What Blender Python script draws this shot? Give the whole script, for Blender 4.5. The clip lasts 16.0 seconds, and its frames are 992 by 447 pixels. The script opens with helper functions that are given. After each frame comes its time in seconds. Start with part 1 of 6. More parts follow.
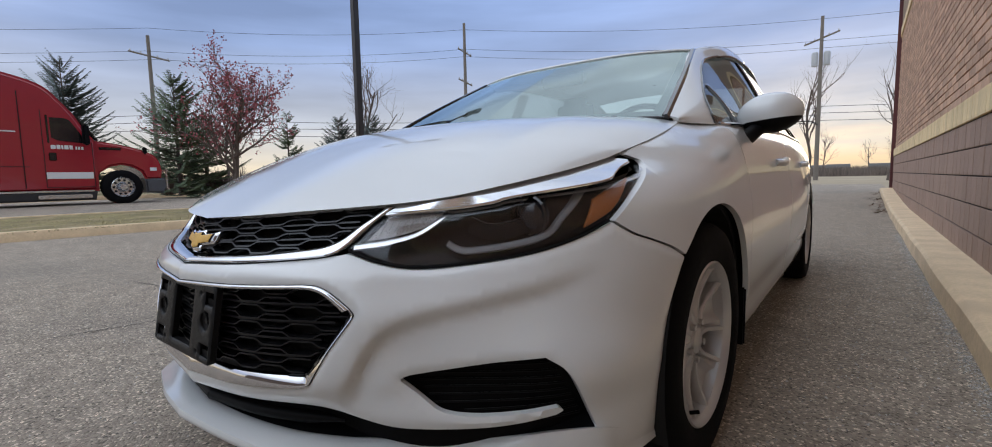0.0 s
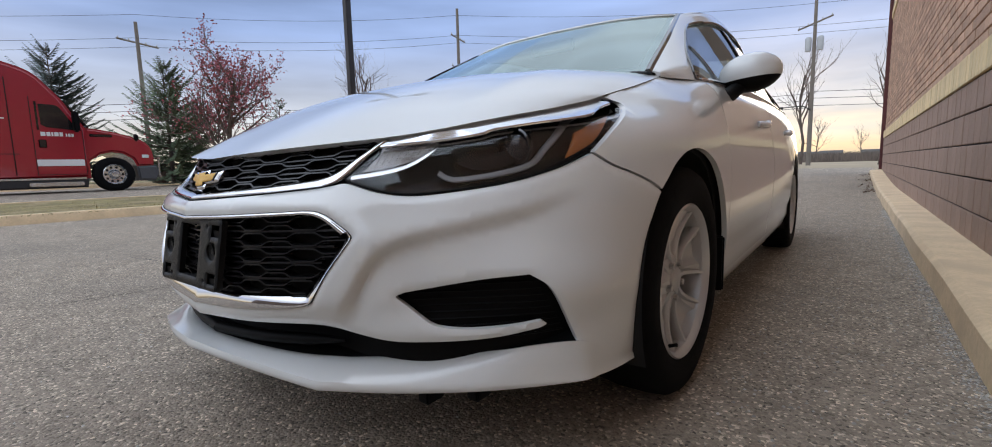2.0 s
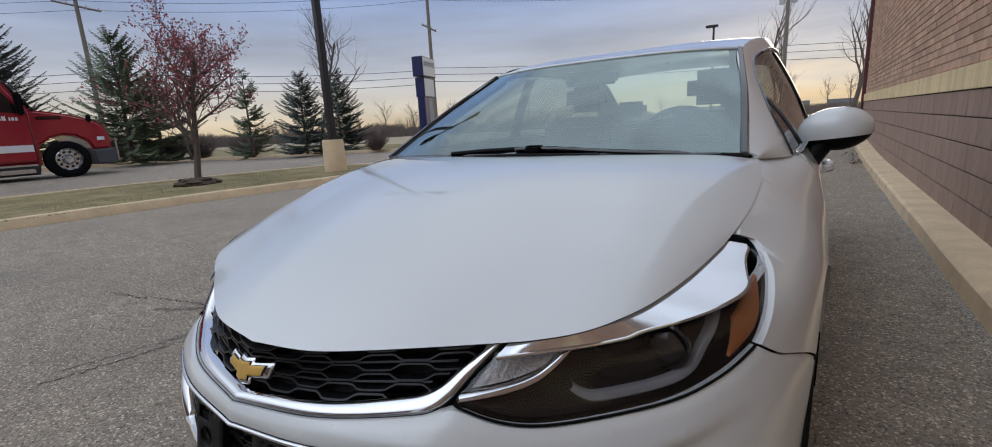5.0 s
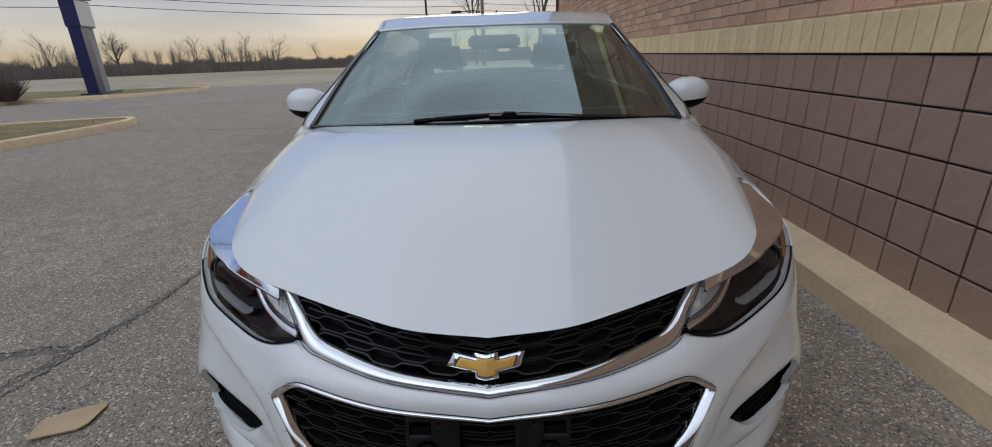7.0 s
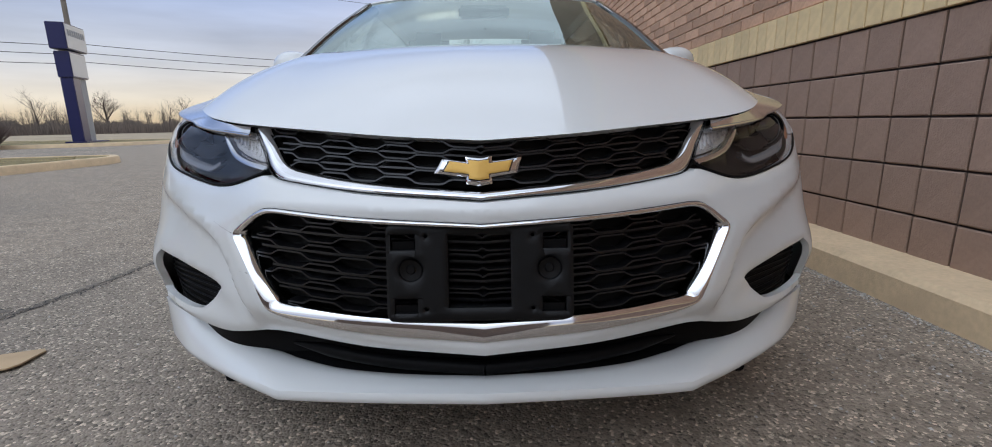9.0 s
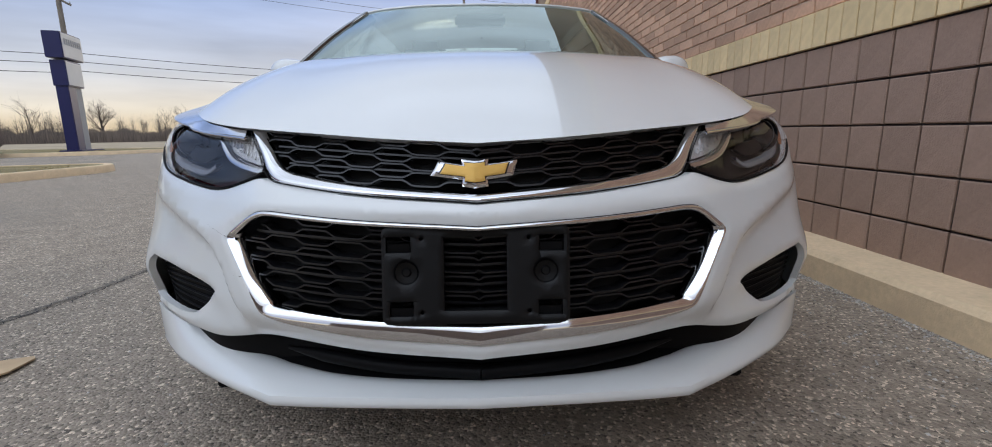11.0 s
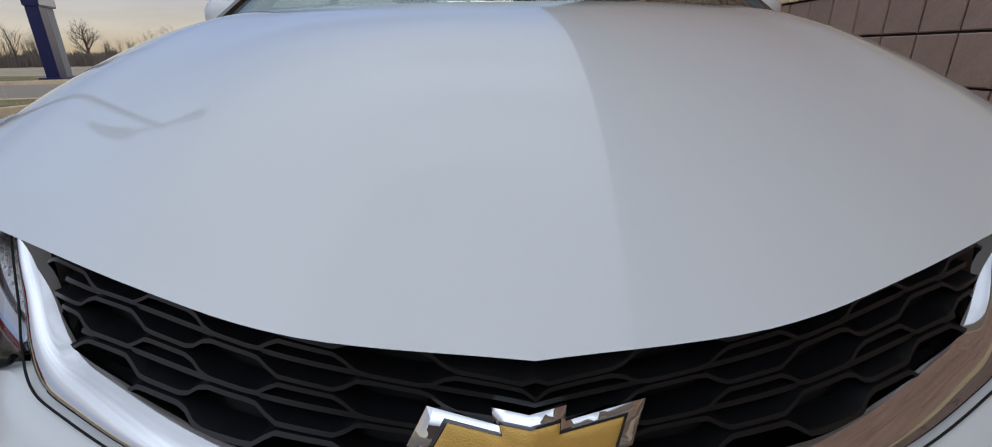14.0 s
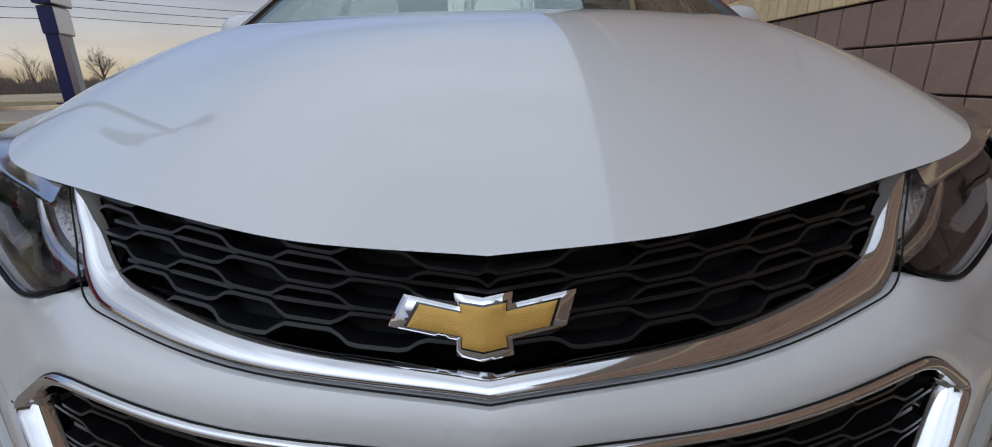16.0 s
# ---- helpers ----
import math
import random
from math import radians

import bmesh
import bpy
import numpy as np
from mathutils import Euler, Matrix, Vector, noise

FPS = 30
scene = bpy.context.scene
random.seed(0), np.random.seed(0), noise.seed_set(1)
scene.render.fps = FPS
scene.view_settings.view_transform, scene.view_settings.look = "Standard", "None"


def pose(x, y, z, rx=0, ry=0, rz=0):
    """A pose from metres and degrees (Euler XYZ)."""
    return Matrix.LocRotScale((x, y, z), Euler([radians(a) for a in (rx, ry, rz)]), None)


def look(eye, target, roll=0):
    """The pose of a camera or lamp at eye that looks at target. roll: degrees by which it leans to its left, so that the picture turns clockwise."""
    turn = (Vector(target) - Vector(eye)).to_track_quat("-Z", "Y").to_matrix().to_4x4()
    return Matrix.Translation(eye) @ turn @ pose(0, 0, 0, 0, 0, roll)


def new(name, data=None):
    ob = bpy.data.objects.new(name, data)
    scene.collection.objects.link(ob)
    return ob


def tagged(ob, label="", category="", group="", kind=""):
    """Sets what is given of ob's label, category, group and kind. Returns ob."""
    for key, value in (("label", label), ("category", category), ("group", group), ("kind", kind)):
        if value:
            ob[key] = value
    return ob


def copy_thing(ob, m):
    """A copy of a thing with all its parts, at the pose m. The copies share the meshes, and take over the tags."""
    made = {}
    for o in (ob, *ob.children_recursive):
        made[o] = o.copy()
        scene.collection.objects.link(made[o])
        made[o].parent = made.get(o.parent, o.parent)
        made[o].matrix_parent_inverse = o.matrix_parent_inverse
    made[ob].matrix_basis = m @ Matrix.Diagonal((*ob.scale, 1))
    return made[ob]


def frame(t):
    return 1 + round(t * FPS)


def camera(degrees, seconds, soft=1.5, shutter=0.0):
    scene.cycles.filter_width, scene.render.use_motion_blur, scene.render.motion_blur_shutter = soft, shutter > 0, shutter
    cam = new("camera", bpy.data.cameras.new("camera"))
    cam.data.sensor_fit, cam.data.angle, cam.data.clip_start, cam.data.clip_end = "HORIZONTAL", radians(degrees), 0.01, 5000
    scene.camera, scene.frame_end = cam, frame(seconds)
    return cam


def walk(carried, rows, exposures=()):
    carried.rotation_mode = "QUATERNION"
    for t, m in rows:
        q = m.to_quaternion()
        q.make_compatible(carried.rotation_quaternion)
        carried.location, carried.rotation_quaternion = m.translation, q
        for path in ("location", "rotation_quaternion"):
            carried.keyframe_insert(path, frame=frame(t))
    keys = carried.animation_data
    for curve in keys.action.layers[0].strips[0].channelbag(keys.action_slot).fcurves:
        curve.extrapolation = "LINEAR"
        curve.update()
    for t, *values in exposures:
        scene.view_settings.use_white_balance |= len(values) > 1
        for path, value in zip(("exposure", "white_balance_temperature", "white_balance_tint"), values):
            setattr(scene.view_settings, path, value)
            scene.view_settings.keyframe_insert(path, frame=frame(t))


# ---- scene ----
from mathutils import geometry

cam = camera(92.87, 16.0, soft=1.0)
PATH = [
    (0, (1.160, -0.356, 0.757), (-0.059, 1.218, 0.566), -1.13),
    (0.5, (1.194, -0.424, 0.668), (-0.020, 1.155, 0.492), -1.09),
    (1, (1.206, -0.414, 0.654), (-0.010, 1.162, 0.461), -1.10),
    (1.5, (1.216, -0.411, 0.650), (0.006, 1.167, 0.434), -1.25),
    (2, (1.217, -0.410, 0.646), (0.017, 1.172, 0.407), -1.49),
    (2.5, (1.215, -0.408, 0.643), (0.021, 1.177, 0.397), -1.76),
    (3, (1.212, -0.406, 0.643), (0.020, 1.181, 0.392), -1.85),
    (3.5, (1.206, -0.409, 0.643), (0.019, 1.180, 0.382), -1.82),
    (5.8, (0.404, -0.297, 1.205), (-0.467, 1.420, 0.666), -3.63),
    (6, (0.277, -0.309, 1.189), (-0.293, 1.529, 0.643), -2.86),
    (6.5, (0.070, -0.466, 1.205), (-0.049, 1.452, 0.648), -1.93),
    (7, (0.040, -0.657, 1.169), (-0.007, 1.224, 0.491), -1.82),
    (7.5, (0.021, -0.675, 0.933), (0.014, 1.226, 0.310), -0.94),
    (8, (0.019, -0.701, 0.736), (0.031, 1.219, 0.176), -1.06),
    (8.5, (0.014, -0.710, 0.713), (0.032, 1.237, 0.255), -0.95),
    (11, (0.014, -0.711, 0.700), (0.054, 1.251, 0.316), -0.71),
    (11.5, (0.014, -0.713, 0.702), (0.059, 1.250, 0.322), -0.73),
    (12, (0.026, -0.680, 0.725), (0.071, 1.283, 0.343), -0.90),
    (12.5, (0.017, -0.530, 0.878), (0.055, 1.402, 0.363), -0.82),
    (13, (-0.026, -0.238, 0.856), (0.003, 1.666, 0.246), -0.88),
    (13.5, (-0.026, -0.146, 0.849), (0.002, 1.744, 0.195), -0.71),
    (14.5, (-0.023, -0.153, 0.852), (-0.010, 1.724, 0.160), -0.68),
    (15, (-0.021, -0.160, 0.854), (-0.020, 1.714, 0.156), -0.97),
    (15.5, (-0.010, -0.196, 0.833), (-0.018, 1.686, 0.156), -1.28),
    (16, (0.007, -0.248, 0.809), (0.005, 1.662, 0.215), -1.09),
]
walk(cam, [(t, look(eye, target, roll)) for t, eye, target, roll in PATH], [(0.0, -0.12), (1.0, -0.12), (2.0, 0.03), (3.5, 0.0), (6.0, -0.6), (7.0, -0.52), (8.0, -0.22), (8.7, -0.1), (11.5, -0.05), (12.5, -0.2), (13.5, -0.46), (15.0, -0.54), (16.0, -0.52)])

# ---- sky, sun and exposure ----
world = bpy.data.worlds.new("sky")
scene.world = world
world.use_nodes = True
wn, wl = world.node_tree.nodes, world.node_tree.links
wn.clear()
w_out = wn.new("ShaderNodeOutputWorld")
w_bg = wn.new("ShaderNodeBackground")
w_sky = wn.new("ShaderNodeTexSky")
w_sky.sky_type = "NISHITA"
w_sky.sun_disc = False
w_sky.sun_elevation = radians(7)
w_sky.sun_rotation = radians(-4)
w_sky.dust_density = 2.0
SKY_STRENGTH = 0.15
w_geo = wn.new("ShaderNodeTexCoord")
# clouds lie on a level sheet overhead
w_cz = wn.new("ShaderNodeSeparateXYZ")
w_cmax = wn.new("ShaderNodeMath")
w_cmax.operation = "MAXIMUM"
w_cmax.inputs[1].default_value = 0.0
w_cadd = wn.new("ShaderNodeMath")
w_cadd.inputs[1].default_value = 0.11
w_dx, w_dy = wn.new("ShaderNodeMath"), wn.new("ShaderNodeMath")
w_dx.operation = w_dy.operation = "DIVIDE"
w_map = wn.new("ShaderNodeCombineXYZ")
w_noise = wn.new("ShaderNodeTexNoise")
w_noise.inputs["Scale"].default_value = 0.75
w_noise.inputs["Detail"].default_value = 6.0
w_noise.inputs["Roughness"].default_value = 0.55
w_ramp = wn.new("ShaderNodeValToRGB")
w_ramp.color_ramp.elements[0].position, w_ramp.color_ramp.elements[1].position = 0.36, 0.66
w_sep = wn.new("ShaderNodeSeparateXYZ")
w_high = wn.new("ShaderNodeMapRange")
w_high.inputs["From Min"].default_value, w_high.inputs["From Max"].default_value = 0.0, 0.45
w_cloud = wn.new("ShaderNodeValToRGB")
for pos, col in ((0.0, (6.0, 4.7, 2.95, 1)), (0.09, (5.7, 5.2, 4.4, 1)), (0.24, (4.3, 4.55, 5.1, 1)), (0.55, (2.4, 3.2, 5.2, 1)), (1.0, (1.8, 2.8, 5.4, 1))):
    e = w_cloud.color_ramp.elements[0] if pos == 0.0 else w_cloud.color_ramp.elements[-1] if pos == 1.0 else w_cloud.color_ramp.elements.new(pos)
    e.position, e.color = pos, tuple(0.18 * c for c in col[:3]) + (1,)
w_scale = wn.new("ShaderNodeVectorMath")
w_scale.operation = "SCALE"
w_scale.inputs["Scale"].default_value = 5.0
w_blue = wn.new("ShaderNodeMix")
w_blue.data_type, w_blue.blend_type = "RGBA", "MULTIPLY"
w_blue.inputs["Factor"].default_value = 0.6
w_blue.inputs["B"].default_value = (0.75, 0.86, 1.12, 1)
w_mix = wn.new("ShaderNodeMix")
w_mix.data_type = "RGBA"
w_fac = wn.new("ShaderNodeMapRange")
w_fac.inputs["To Min"].default_value, w_fac.inputs["To Max"].default_value = 0.96, 0.995
wl.new(w_geo.outputs["Generated"], w_cz.inputs["Vector"])
wl.new(w_cz.outputs["Z"], w_cmax.inputs[0])
wl.new(w_cmax.outputs[0], w_cadd.inputs[0])
for w_node, axis in ((w_dx, "X"), (w_dy, "Y")):
    wl.new(w_cz.outputs[axis], w_node.inputs[0])
    wl.new(w_cadd.outputs[0], w_node.inputs[1])
    wl.new(w_node.outputs[0], w_map.inputs[axis])
wl.new(w_map.outputs["Vector"], w_noise.inputs["Vector"])
wl.new(w_noise.outputs["Fac"], w_ramp.inputs["Fac"])
wl.new(w_ramp.outputs["Color"], w_fac.inputs["Value"])
wl.new(w_geo.outputs["Generated"], w_sep.inputs["Vector"])
wl.new(w_sep.outputs["Z"], w_high.inputs["Value"])
wl.new(w_high.outputs["Result"], w_cloud.inputs["Fac"])
w_fine = wn.new("ShaderNodeTexNoise")
w_fine.inputs["Scale"].default_value, w_fine.inputs["Detail"].default_value = 1.9, 5.0
w_flat = wn.new("ShaderNodeMapping")
w_flat.inputs["Scale"].default_value = (1.0, 1.0, 7.0)
wl.new(w_geo.outputs["Generated"], w_flat.inputs["Vector"])
wl.new(w_flat.outputs["Vector"], w_fine.inputs["Vector"])
w_shade = wn.new("ShaderNodeMapRange")
w_shade.inputs["From Min"].default_value, w_shade.inputs["From Max"].default_value = 0.3, 0.7
w_shade.inputs["To Min"].default_value, w_shade.inputs["To Max"].default_value = 4.4, 6.9
wl.new(w_fine.outputs["Fac"], w_shade.inputs["Value"])
wl.new(w_shade.outputs["Result"], w_scale.inputs["Scale"])
wl.new(w_cloud.outputs["Color"], w_scale.inputs[0])
wl.new(w_sky.outputs["Color"], w_blue.inputs["A"])
wl.new(w_fac.outputs["Result"], w_mix.inputs["Factor"])
wl.new(w_blue.outputs["Result"], w_mix.inputs["A"])
wl.new(w_scale.outputs["Vector"], w_mix.inputs["B"])
w_up = wn.new("ShaderNodeMapRange")
w_up.interpolation_type = "SMOOTHSTEP"
w_up.inputs["From Min"].default_value, w_up.inputs["From Max"].default_value = 0.30, 0.85
w_up.inputs["To Min"].default_value, w_up.inputs["To Max"].default_value = 1.0, 2.5
w_back = wn.new("ShaderNodeMapRange")
w_back.interpolation_type = "SMOOTHSTEP"
w_back.inputs["From Min"].default_value, w_back.inputs["From Max"].default_value = 0.05, 0.7
w_low = wn.new("ShaderNodeMapRange")
w_low.interpolation_type = "SMOOTHSTEP"
w_low.inputs["From Min"].default_value, w_low.inputs["From Max"].default_value = 0.12, 0.5
w_both = wn.new("ShaderNodeMath")
w_both.operation = "MULTIPLY"
w_lift = wn.new("ShaderNodeMath")
w_lift.operation = "MULTIPLY_ADD"
w_lift.inputs[1].default_value, w_lift.inputs[2].default_value = 1.35, 1.0
w_gain = wn.new("ShaderNodeMath")
w_gain.operation = "MULTIPLY"
w_lit = wn.new("ShaderNodeVectorMath")
w_lit.operation = "SCALE"
wl.new(w_sep.outputs["Z"], w_up.inputs["Value"])
w_dot = wn.new("ShaderNodeVectorMath")
w_dot.operation = "DOT_PRODUCT"
w_dot.inputs[1].default_value = (-0.40, -0.92, 0.0)
wl.new(w_geo.outputs["Generated"], w_dot.inputs[0])
wl.new(w_dot.outputs["Value"], w_back.inputs["Value"])
wl.new(w_up.outputs["Result"], w_gain.inputs[0])
wl.new(w_sep.outputs["Z"], w_low.inputs["Value"])
wl.new(w_back.outputs["Result"], w_both.inputs[0])
wl.new(w_low.outputs["Result"], w_both.inputs[1])
wl.new(w_both.outputs[0], w_lift.inputs[0])
wl.new(w_lift.outputs[0], w_gain.inputs[1])
wl.new(w_mix.outputs["Result"], w_lit.inputs[0])
wl.new(w_gain.outputs[0], w_lit.inputs["Scale"])
w_warm = wn.new("ShaderNodeMix")
w_warm.data_type, w_warm.blend_type = "RGBA", "MULTIPLY"
w_warm.inputs["B"].default_value = (1.50, 1.08, 0.66, 1)
w_wfac = wn.new("ShaderNodeMapRange")
w_wfac.inputs["From Min"].default_value, w_wfac.inputs["From Max"].default_value = 1.0, 1.9
wl.new(w_gain.outputs[0], w_wfac.inputs["Value"])
wl.new(w_wfac.outputs["Result"], w_warm.inputs["Factor"])
wl.new(w_lit.outputs["Vector"], w_warm.inputs["A"])
wl.new(w_warm.outputs["Result"], w_bg.inputs["Color"])
wl.new(w_bg.outputs["Background"], w_out.inputs["Surface"])
w_bg.inputs["Strength"].default_value = SKY_STRENGTH
sun = new("sun", bpy.data.lights.new("sun", "SUN"))
sun.data.energy, sun.data.angle, sun.data.color = 0.2, radians(14), (1.0, 0.86, 0.68)
sun.matrix_world = look((0, 0, 0), (0.07, -1.0, -0.13))
scene.view_settings.exposure = 0.0


# ---- materials ----
def material(name, color, rough=0.6, metal=0.0, vary=0.12, grain=8.0, bump=0.0, bump_scale=60.0, coat=0.0, stain=None, stain_scale=1.5, per_piece=0.0, spec=0.5):
    """A procedural surface: colour that varies at two sizes, optional stains, relief and a clear coat."""
    m = bpy.data.materials.new(name)
    m.use_nodes = True
    n, l = m.node_tree.nodes, m.node_tree.links
    b = n["Principled BSDF"]
    b.inputs["Roughness"].default_value, b.inputs["Metallic"].default_value = rough, metal
    b.inputs["Specular IOR Level"].default_value = spec
    b.inputs["Coat Weight"].default_value, b.inputs["Coat Roughness"].default_value = coat, 0.03
    co = n.new("ShaderNodeTexCoord")
    fine, large = n.new("ShaderNodeTexNoise"), n.new("ShaderNodeTexNoise")
    for node, scale, detail in ((fine, grain, 6), (large, grain * 0.13, 3)):
        node.inputs["Scale"].default_value, node.inputs["Detail"].default_value = scale, detail
        l.new(co.outputs["Object"], node.inputs["Vector"])
    add = n.new("ShaderNodeMath")
    add.operation = "ADD"
    l.new(fine.outputs["Fac"], add.inputs[0])
    l.new(large.outputs["Fac"], add.inputs[1])
    ramp = n.new("ShaderNodeMapRange")
    ramp.inputs["From Min"].default_value, ramp.inputs["From Max"].default_value = 0.65, 1.35
    ramp.inputs["To Min"].default_value, ramp.inputs["To Max"].default_value = 1 - vary, 1 + vary
    l.new(add.outputs[0], ramp.inputs["Value"])
    last = ramp.outputs["Result"]
    if per_piece:
        info = n.new("ShaderNodeObjectInfo")
        isl = n.new("ShaderNodeNewGeometry")
        both = n.new("ShaderNodeMath")
        both.operation = "ADD"
        l.new(info.outputs["Random"], both.inputs[0])
        l.new(isl.outputs["Random Per Island"], both.inputs[1])
        frac = n.new("ShaderNodeMath")
        frac.operation = "FRACT"
        l.new(both.outputs[0], frac.inputs[0])
        pr = n.new("ShaderNodeMapRange")
        pr.inputs["To Min"].default_value, pr.inputs["To Max"].default_value = 1 - per_piece, 1 + per_piece
        l.new(frac.outputs[0], pr.inputs["Value"])
        mul = n.new("ShaderNodeMath")
        mul.operation = "MULTIPLY"
        l.new(last, mul.inputs[0])
        l.new(pr.outputs["Result"], mul.inputs[1])
        last = mul.outputs[0]
    tint = n.new("ShaderNodeVectorMath")
    tint.operation = "SCALE"
    tint.inputs[0].default_value = color
    l.new(last, tint.inputs["Scale"])
    out = tint.outputs["Vector"]
    if stain:
        sn = n.new("ShaderNodeTexNoise")
        sn.inputs["Scale"].default_value, sn.inputs["Detail"].default_value = stain_scale, 5
        l.new(co.outputs["Object"], sn.inputs["Vector"])
        sr = n.new("ShaderNodeMapRange")
        sr.inputs["From Min"].default_value, sr.inputs["From Max"].default_value = 0.5, 0.68
        l.new(sn.outputs["Fac"], sr.inputs["Value"])
        mx = n.new("ShaderNodeMix")
        mx.data_type = "RGBA"
        mx.inputs["B"].default_value = (*stain, 1)
        l.new(sr.outputs["Result"], mx.inputs["Factor"])
        l.new(out, mx.inputs["A"])
        out = mx.outputs["Result"]
    l.new(out, b.inputs["Base Color"])
    if bump:
        bn, bt = n.new("ShaderNodeBump"), n.new("ShaderNodeTexNoise")
        bt.inputs["Scale"].default_value, bt.inputs["Detail"].default_value = bump_scale, 5
        bn.inputs["Strength"].default_value, bn.inputs["Distance"].default_value = bump, 0.01
        l.new(co.outputs["Object"], bt.inputs["Vector"])
        l.new(bt.outputs["Fac"], bn.inputs["Height"])
        l.new(bn.outputs["Normal"], b.inputs["Normal"])
    return m


def glass_material(name, tint, ior=1.45, gloss_rough=0.0, add_gloss=0.0, gloss_tint=(0.8, 0.8, 0.8)):
    """Thin clear pane: tinted see-through, glossier at a flat angle."""
    m = bpy.data.materials.new(name)
    m.use_nodes = True
    n, l = m.node_tree.nodes, m.node_tree.links
    n.clear()
    out, mix = n.new("ShaderNodeOutputMaterial"), n.new("ShaderNodeMixShader")
    clear, gloss, face = n.new("ShaderNodeBsdfTransparent"), n.new("ShaderNodeBsdfGlossy"), n.new("ShaderNodeLayerWeight")
    clear.inputs["Color"].default_value = (*tint, 1)
    gloss.inputs["Roughness"].default_value = gloss_rough
    gloss.inputs["Color"].default_value = (*gloss_tint, 1)
    face.inputs["Blend"].default_value = 0.5
    power, fac = n.new("ShaderNodeMath"), n.new("ShaderNodeMath")
    power.operation, power.inputs[1].default_value = "POWER", 5.0
    low = ((ior - 1) / (ior + 1)) ** 2
    fac.operation = "MULTIPLY_ADD"
    fac.use_clamp = True
    fac.inputs[1].default_value, fac.inputs[2].default_value = 1 - low, low + add_gloss
    l.new(face.outputs["Facing"], power.inputs[0])
    l.new(power.outputs[0], fac.inputs[0])
    l.new(fac.outputs[0], mix.inputs["Fac"])
    l.new(clear.outputs[0], mix.inputs[1])
    l.new(gloss.outputs[0], mix.inputs[2])
    l.new(mix.outputs[0], out.inputs["Surface"])
    return m


PAINT = material("white_pearl_paint", (0.685, 0.70, 0.695), 0.28, 0.0, vary=0.012, grain=2.0, coat=1.0)
CHROME = material("chrome", (0.70, 0.70, 0.715), 0.07, 1.0, vary=0.03, grain=20)
GOLD = material("gold_emblem_face", (0.70, 0.42, 0.10), 0.38, 0.35, vary=0.05, grain=60, bump=0.25, bump_scale=900)
BLACK = material("black_plastic", (0.0035, 0.0035, 0.004), 0.5, vary=0.2, grain=40, bump=0.05, bump_scale=400, spec=0.10)
BRACKET = material("black_bracket_plastic", (0.0055, 0.0055, 0.006), 0.42, vary=0.2, grain=30, bump=0.12, bump_scale=700, spec=0.22)
SATIN = material("satin_chrome", (0.74, 0.74, 0.76), 0.14, 1.0, vary=0.03, grain=20)
GRILLEBAR = material("black_grille_plastic", (0.006, 0.006, 0.007), 0.32, vary=0.2, grain=40, spec=0.42)
GLOSSBLACK = material("gloss_black_trim", (0.01, 0.01, 0.011), 0.12, vary=0.1, coat=0.5)
RUBBER = material("tyre_rubber", (0.006, 0.006, 0.0064), 0.72, vary=0.25, grain=30, bump=0.2, bump_scale=250, spec=0.06)
ALLOY = material("silver_alloy", (0.56, 0.56, 0.565), 0.34, 0.7, vary=0.06, grain=12)
DARKMETAL = material("dark_metal", (0.08, 0.075, 0.07), 0.5, 0.8, vary=0.25, grain=14)
# near-black, also the painted shade inside openings
UNDER = material("underbody_and_shade_black", (0.003, 0.003, 0.003), 0.85, vary=0.2)
LAMPDARK = material("lamp_housing_dark", (0.007, 0.0065, 0.0065), 0.3, vary=0.1, spec=0.14)
LAMPGREY = material("lamp_reflector_grey", (0.78, 0.78, 0.78), 0.22, 0.6, vary=0.2, grain=60, bump=0.8, bump_scale=220)
AMBER = material("amber_reflector", (0.34, 0.105, 0.022), 0.25, vary=0.1, grain=80, bump=0.4, bump_scale=300)
LENS = glass_material("clear_lamp_lens", (0.90, 0.90, 0.91), 1.5, add_gloss=0.015)
WINDSHIELD = glass_material("windshield_glass", (0.74, 0.86, 0.82), 1.6, add_gloss=0.22, gloss_tint=(0.78, 0.90, 0.88))
REARGLASS = glass_material("rear_glass", (0.80, 0.88, 0.85), 1.45)
SIDEGLASS = glass_material("tinted_side_glass", (0.30, 0.33, 0.33), 1.55, add_gloss=0.04)
TRIMGREY = material("interior_grey", (0.035, 0.035, 0.038), 0.75, vary=0.1, grain=40)
SEATCLOTH = material("black_seat_cloth", (0.03, 0.03, 0.032), 0.9, vary=0.2, grain=60)
MIRROR = material("mirror_glass", (0.9, 0.9, 0.9), 0.01, 1.0, vary=0.0)


# ---- building helpers ----
def thing(name, label, category, at=(0, 0, 0), group="", kind=""):
    ob = new(name)
    ob.location = at
    return tagged(ob, label, category, group, kind)


def mesh_ob(name, verts, faces, mat, parent=None, smooth=True, label=""):
    """One mesh object from arrays, under its thing. Places are in the world; the parent's place is taken off."""
    me = bpy.data.meshes.new(name)
    off = np.zeros(3)
    p = parent
    while p is not None:
        off += np.array(p.location)
        p = p.parent
    me.from_pydata([tuple(map(float, np.asarray(v) - off)) for v in verts], [], [tuple(map(int, f)) for f in faces])
    me.materials.append(mat)
    if smooth:
        me.polygons.foreach_set("use_smooth", [True] * len(me.polygons))
        me.set_sharp_from_angle(angle=radians(38))
    me.update()
    ob = new(name, me)
    ob.parent = parent
    if label:
        ob["label"] = label
    return ob


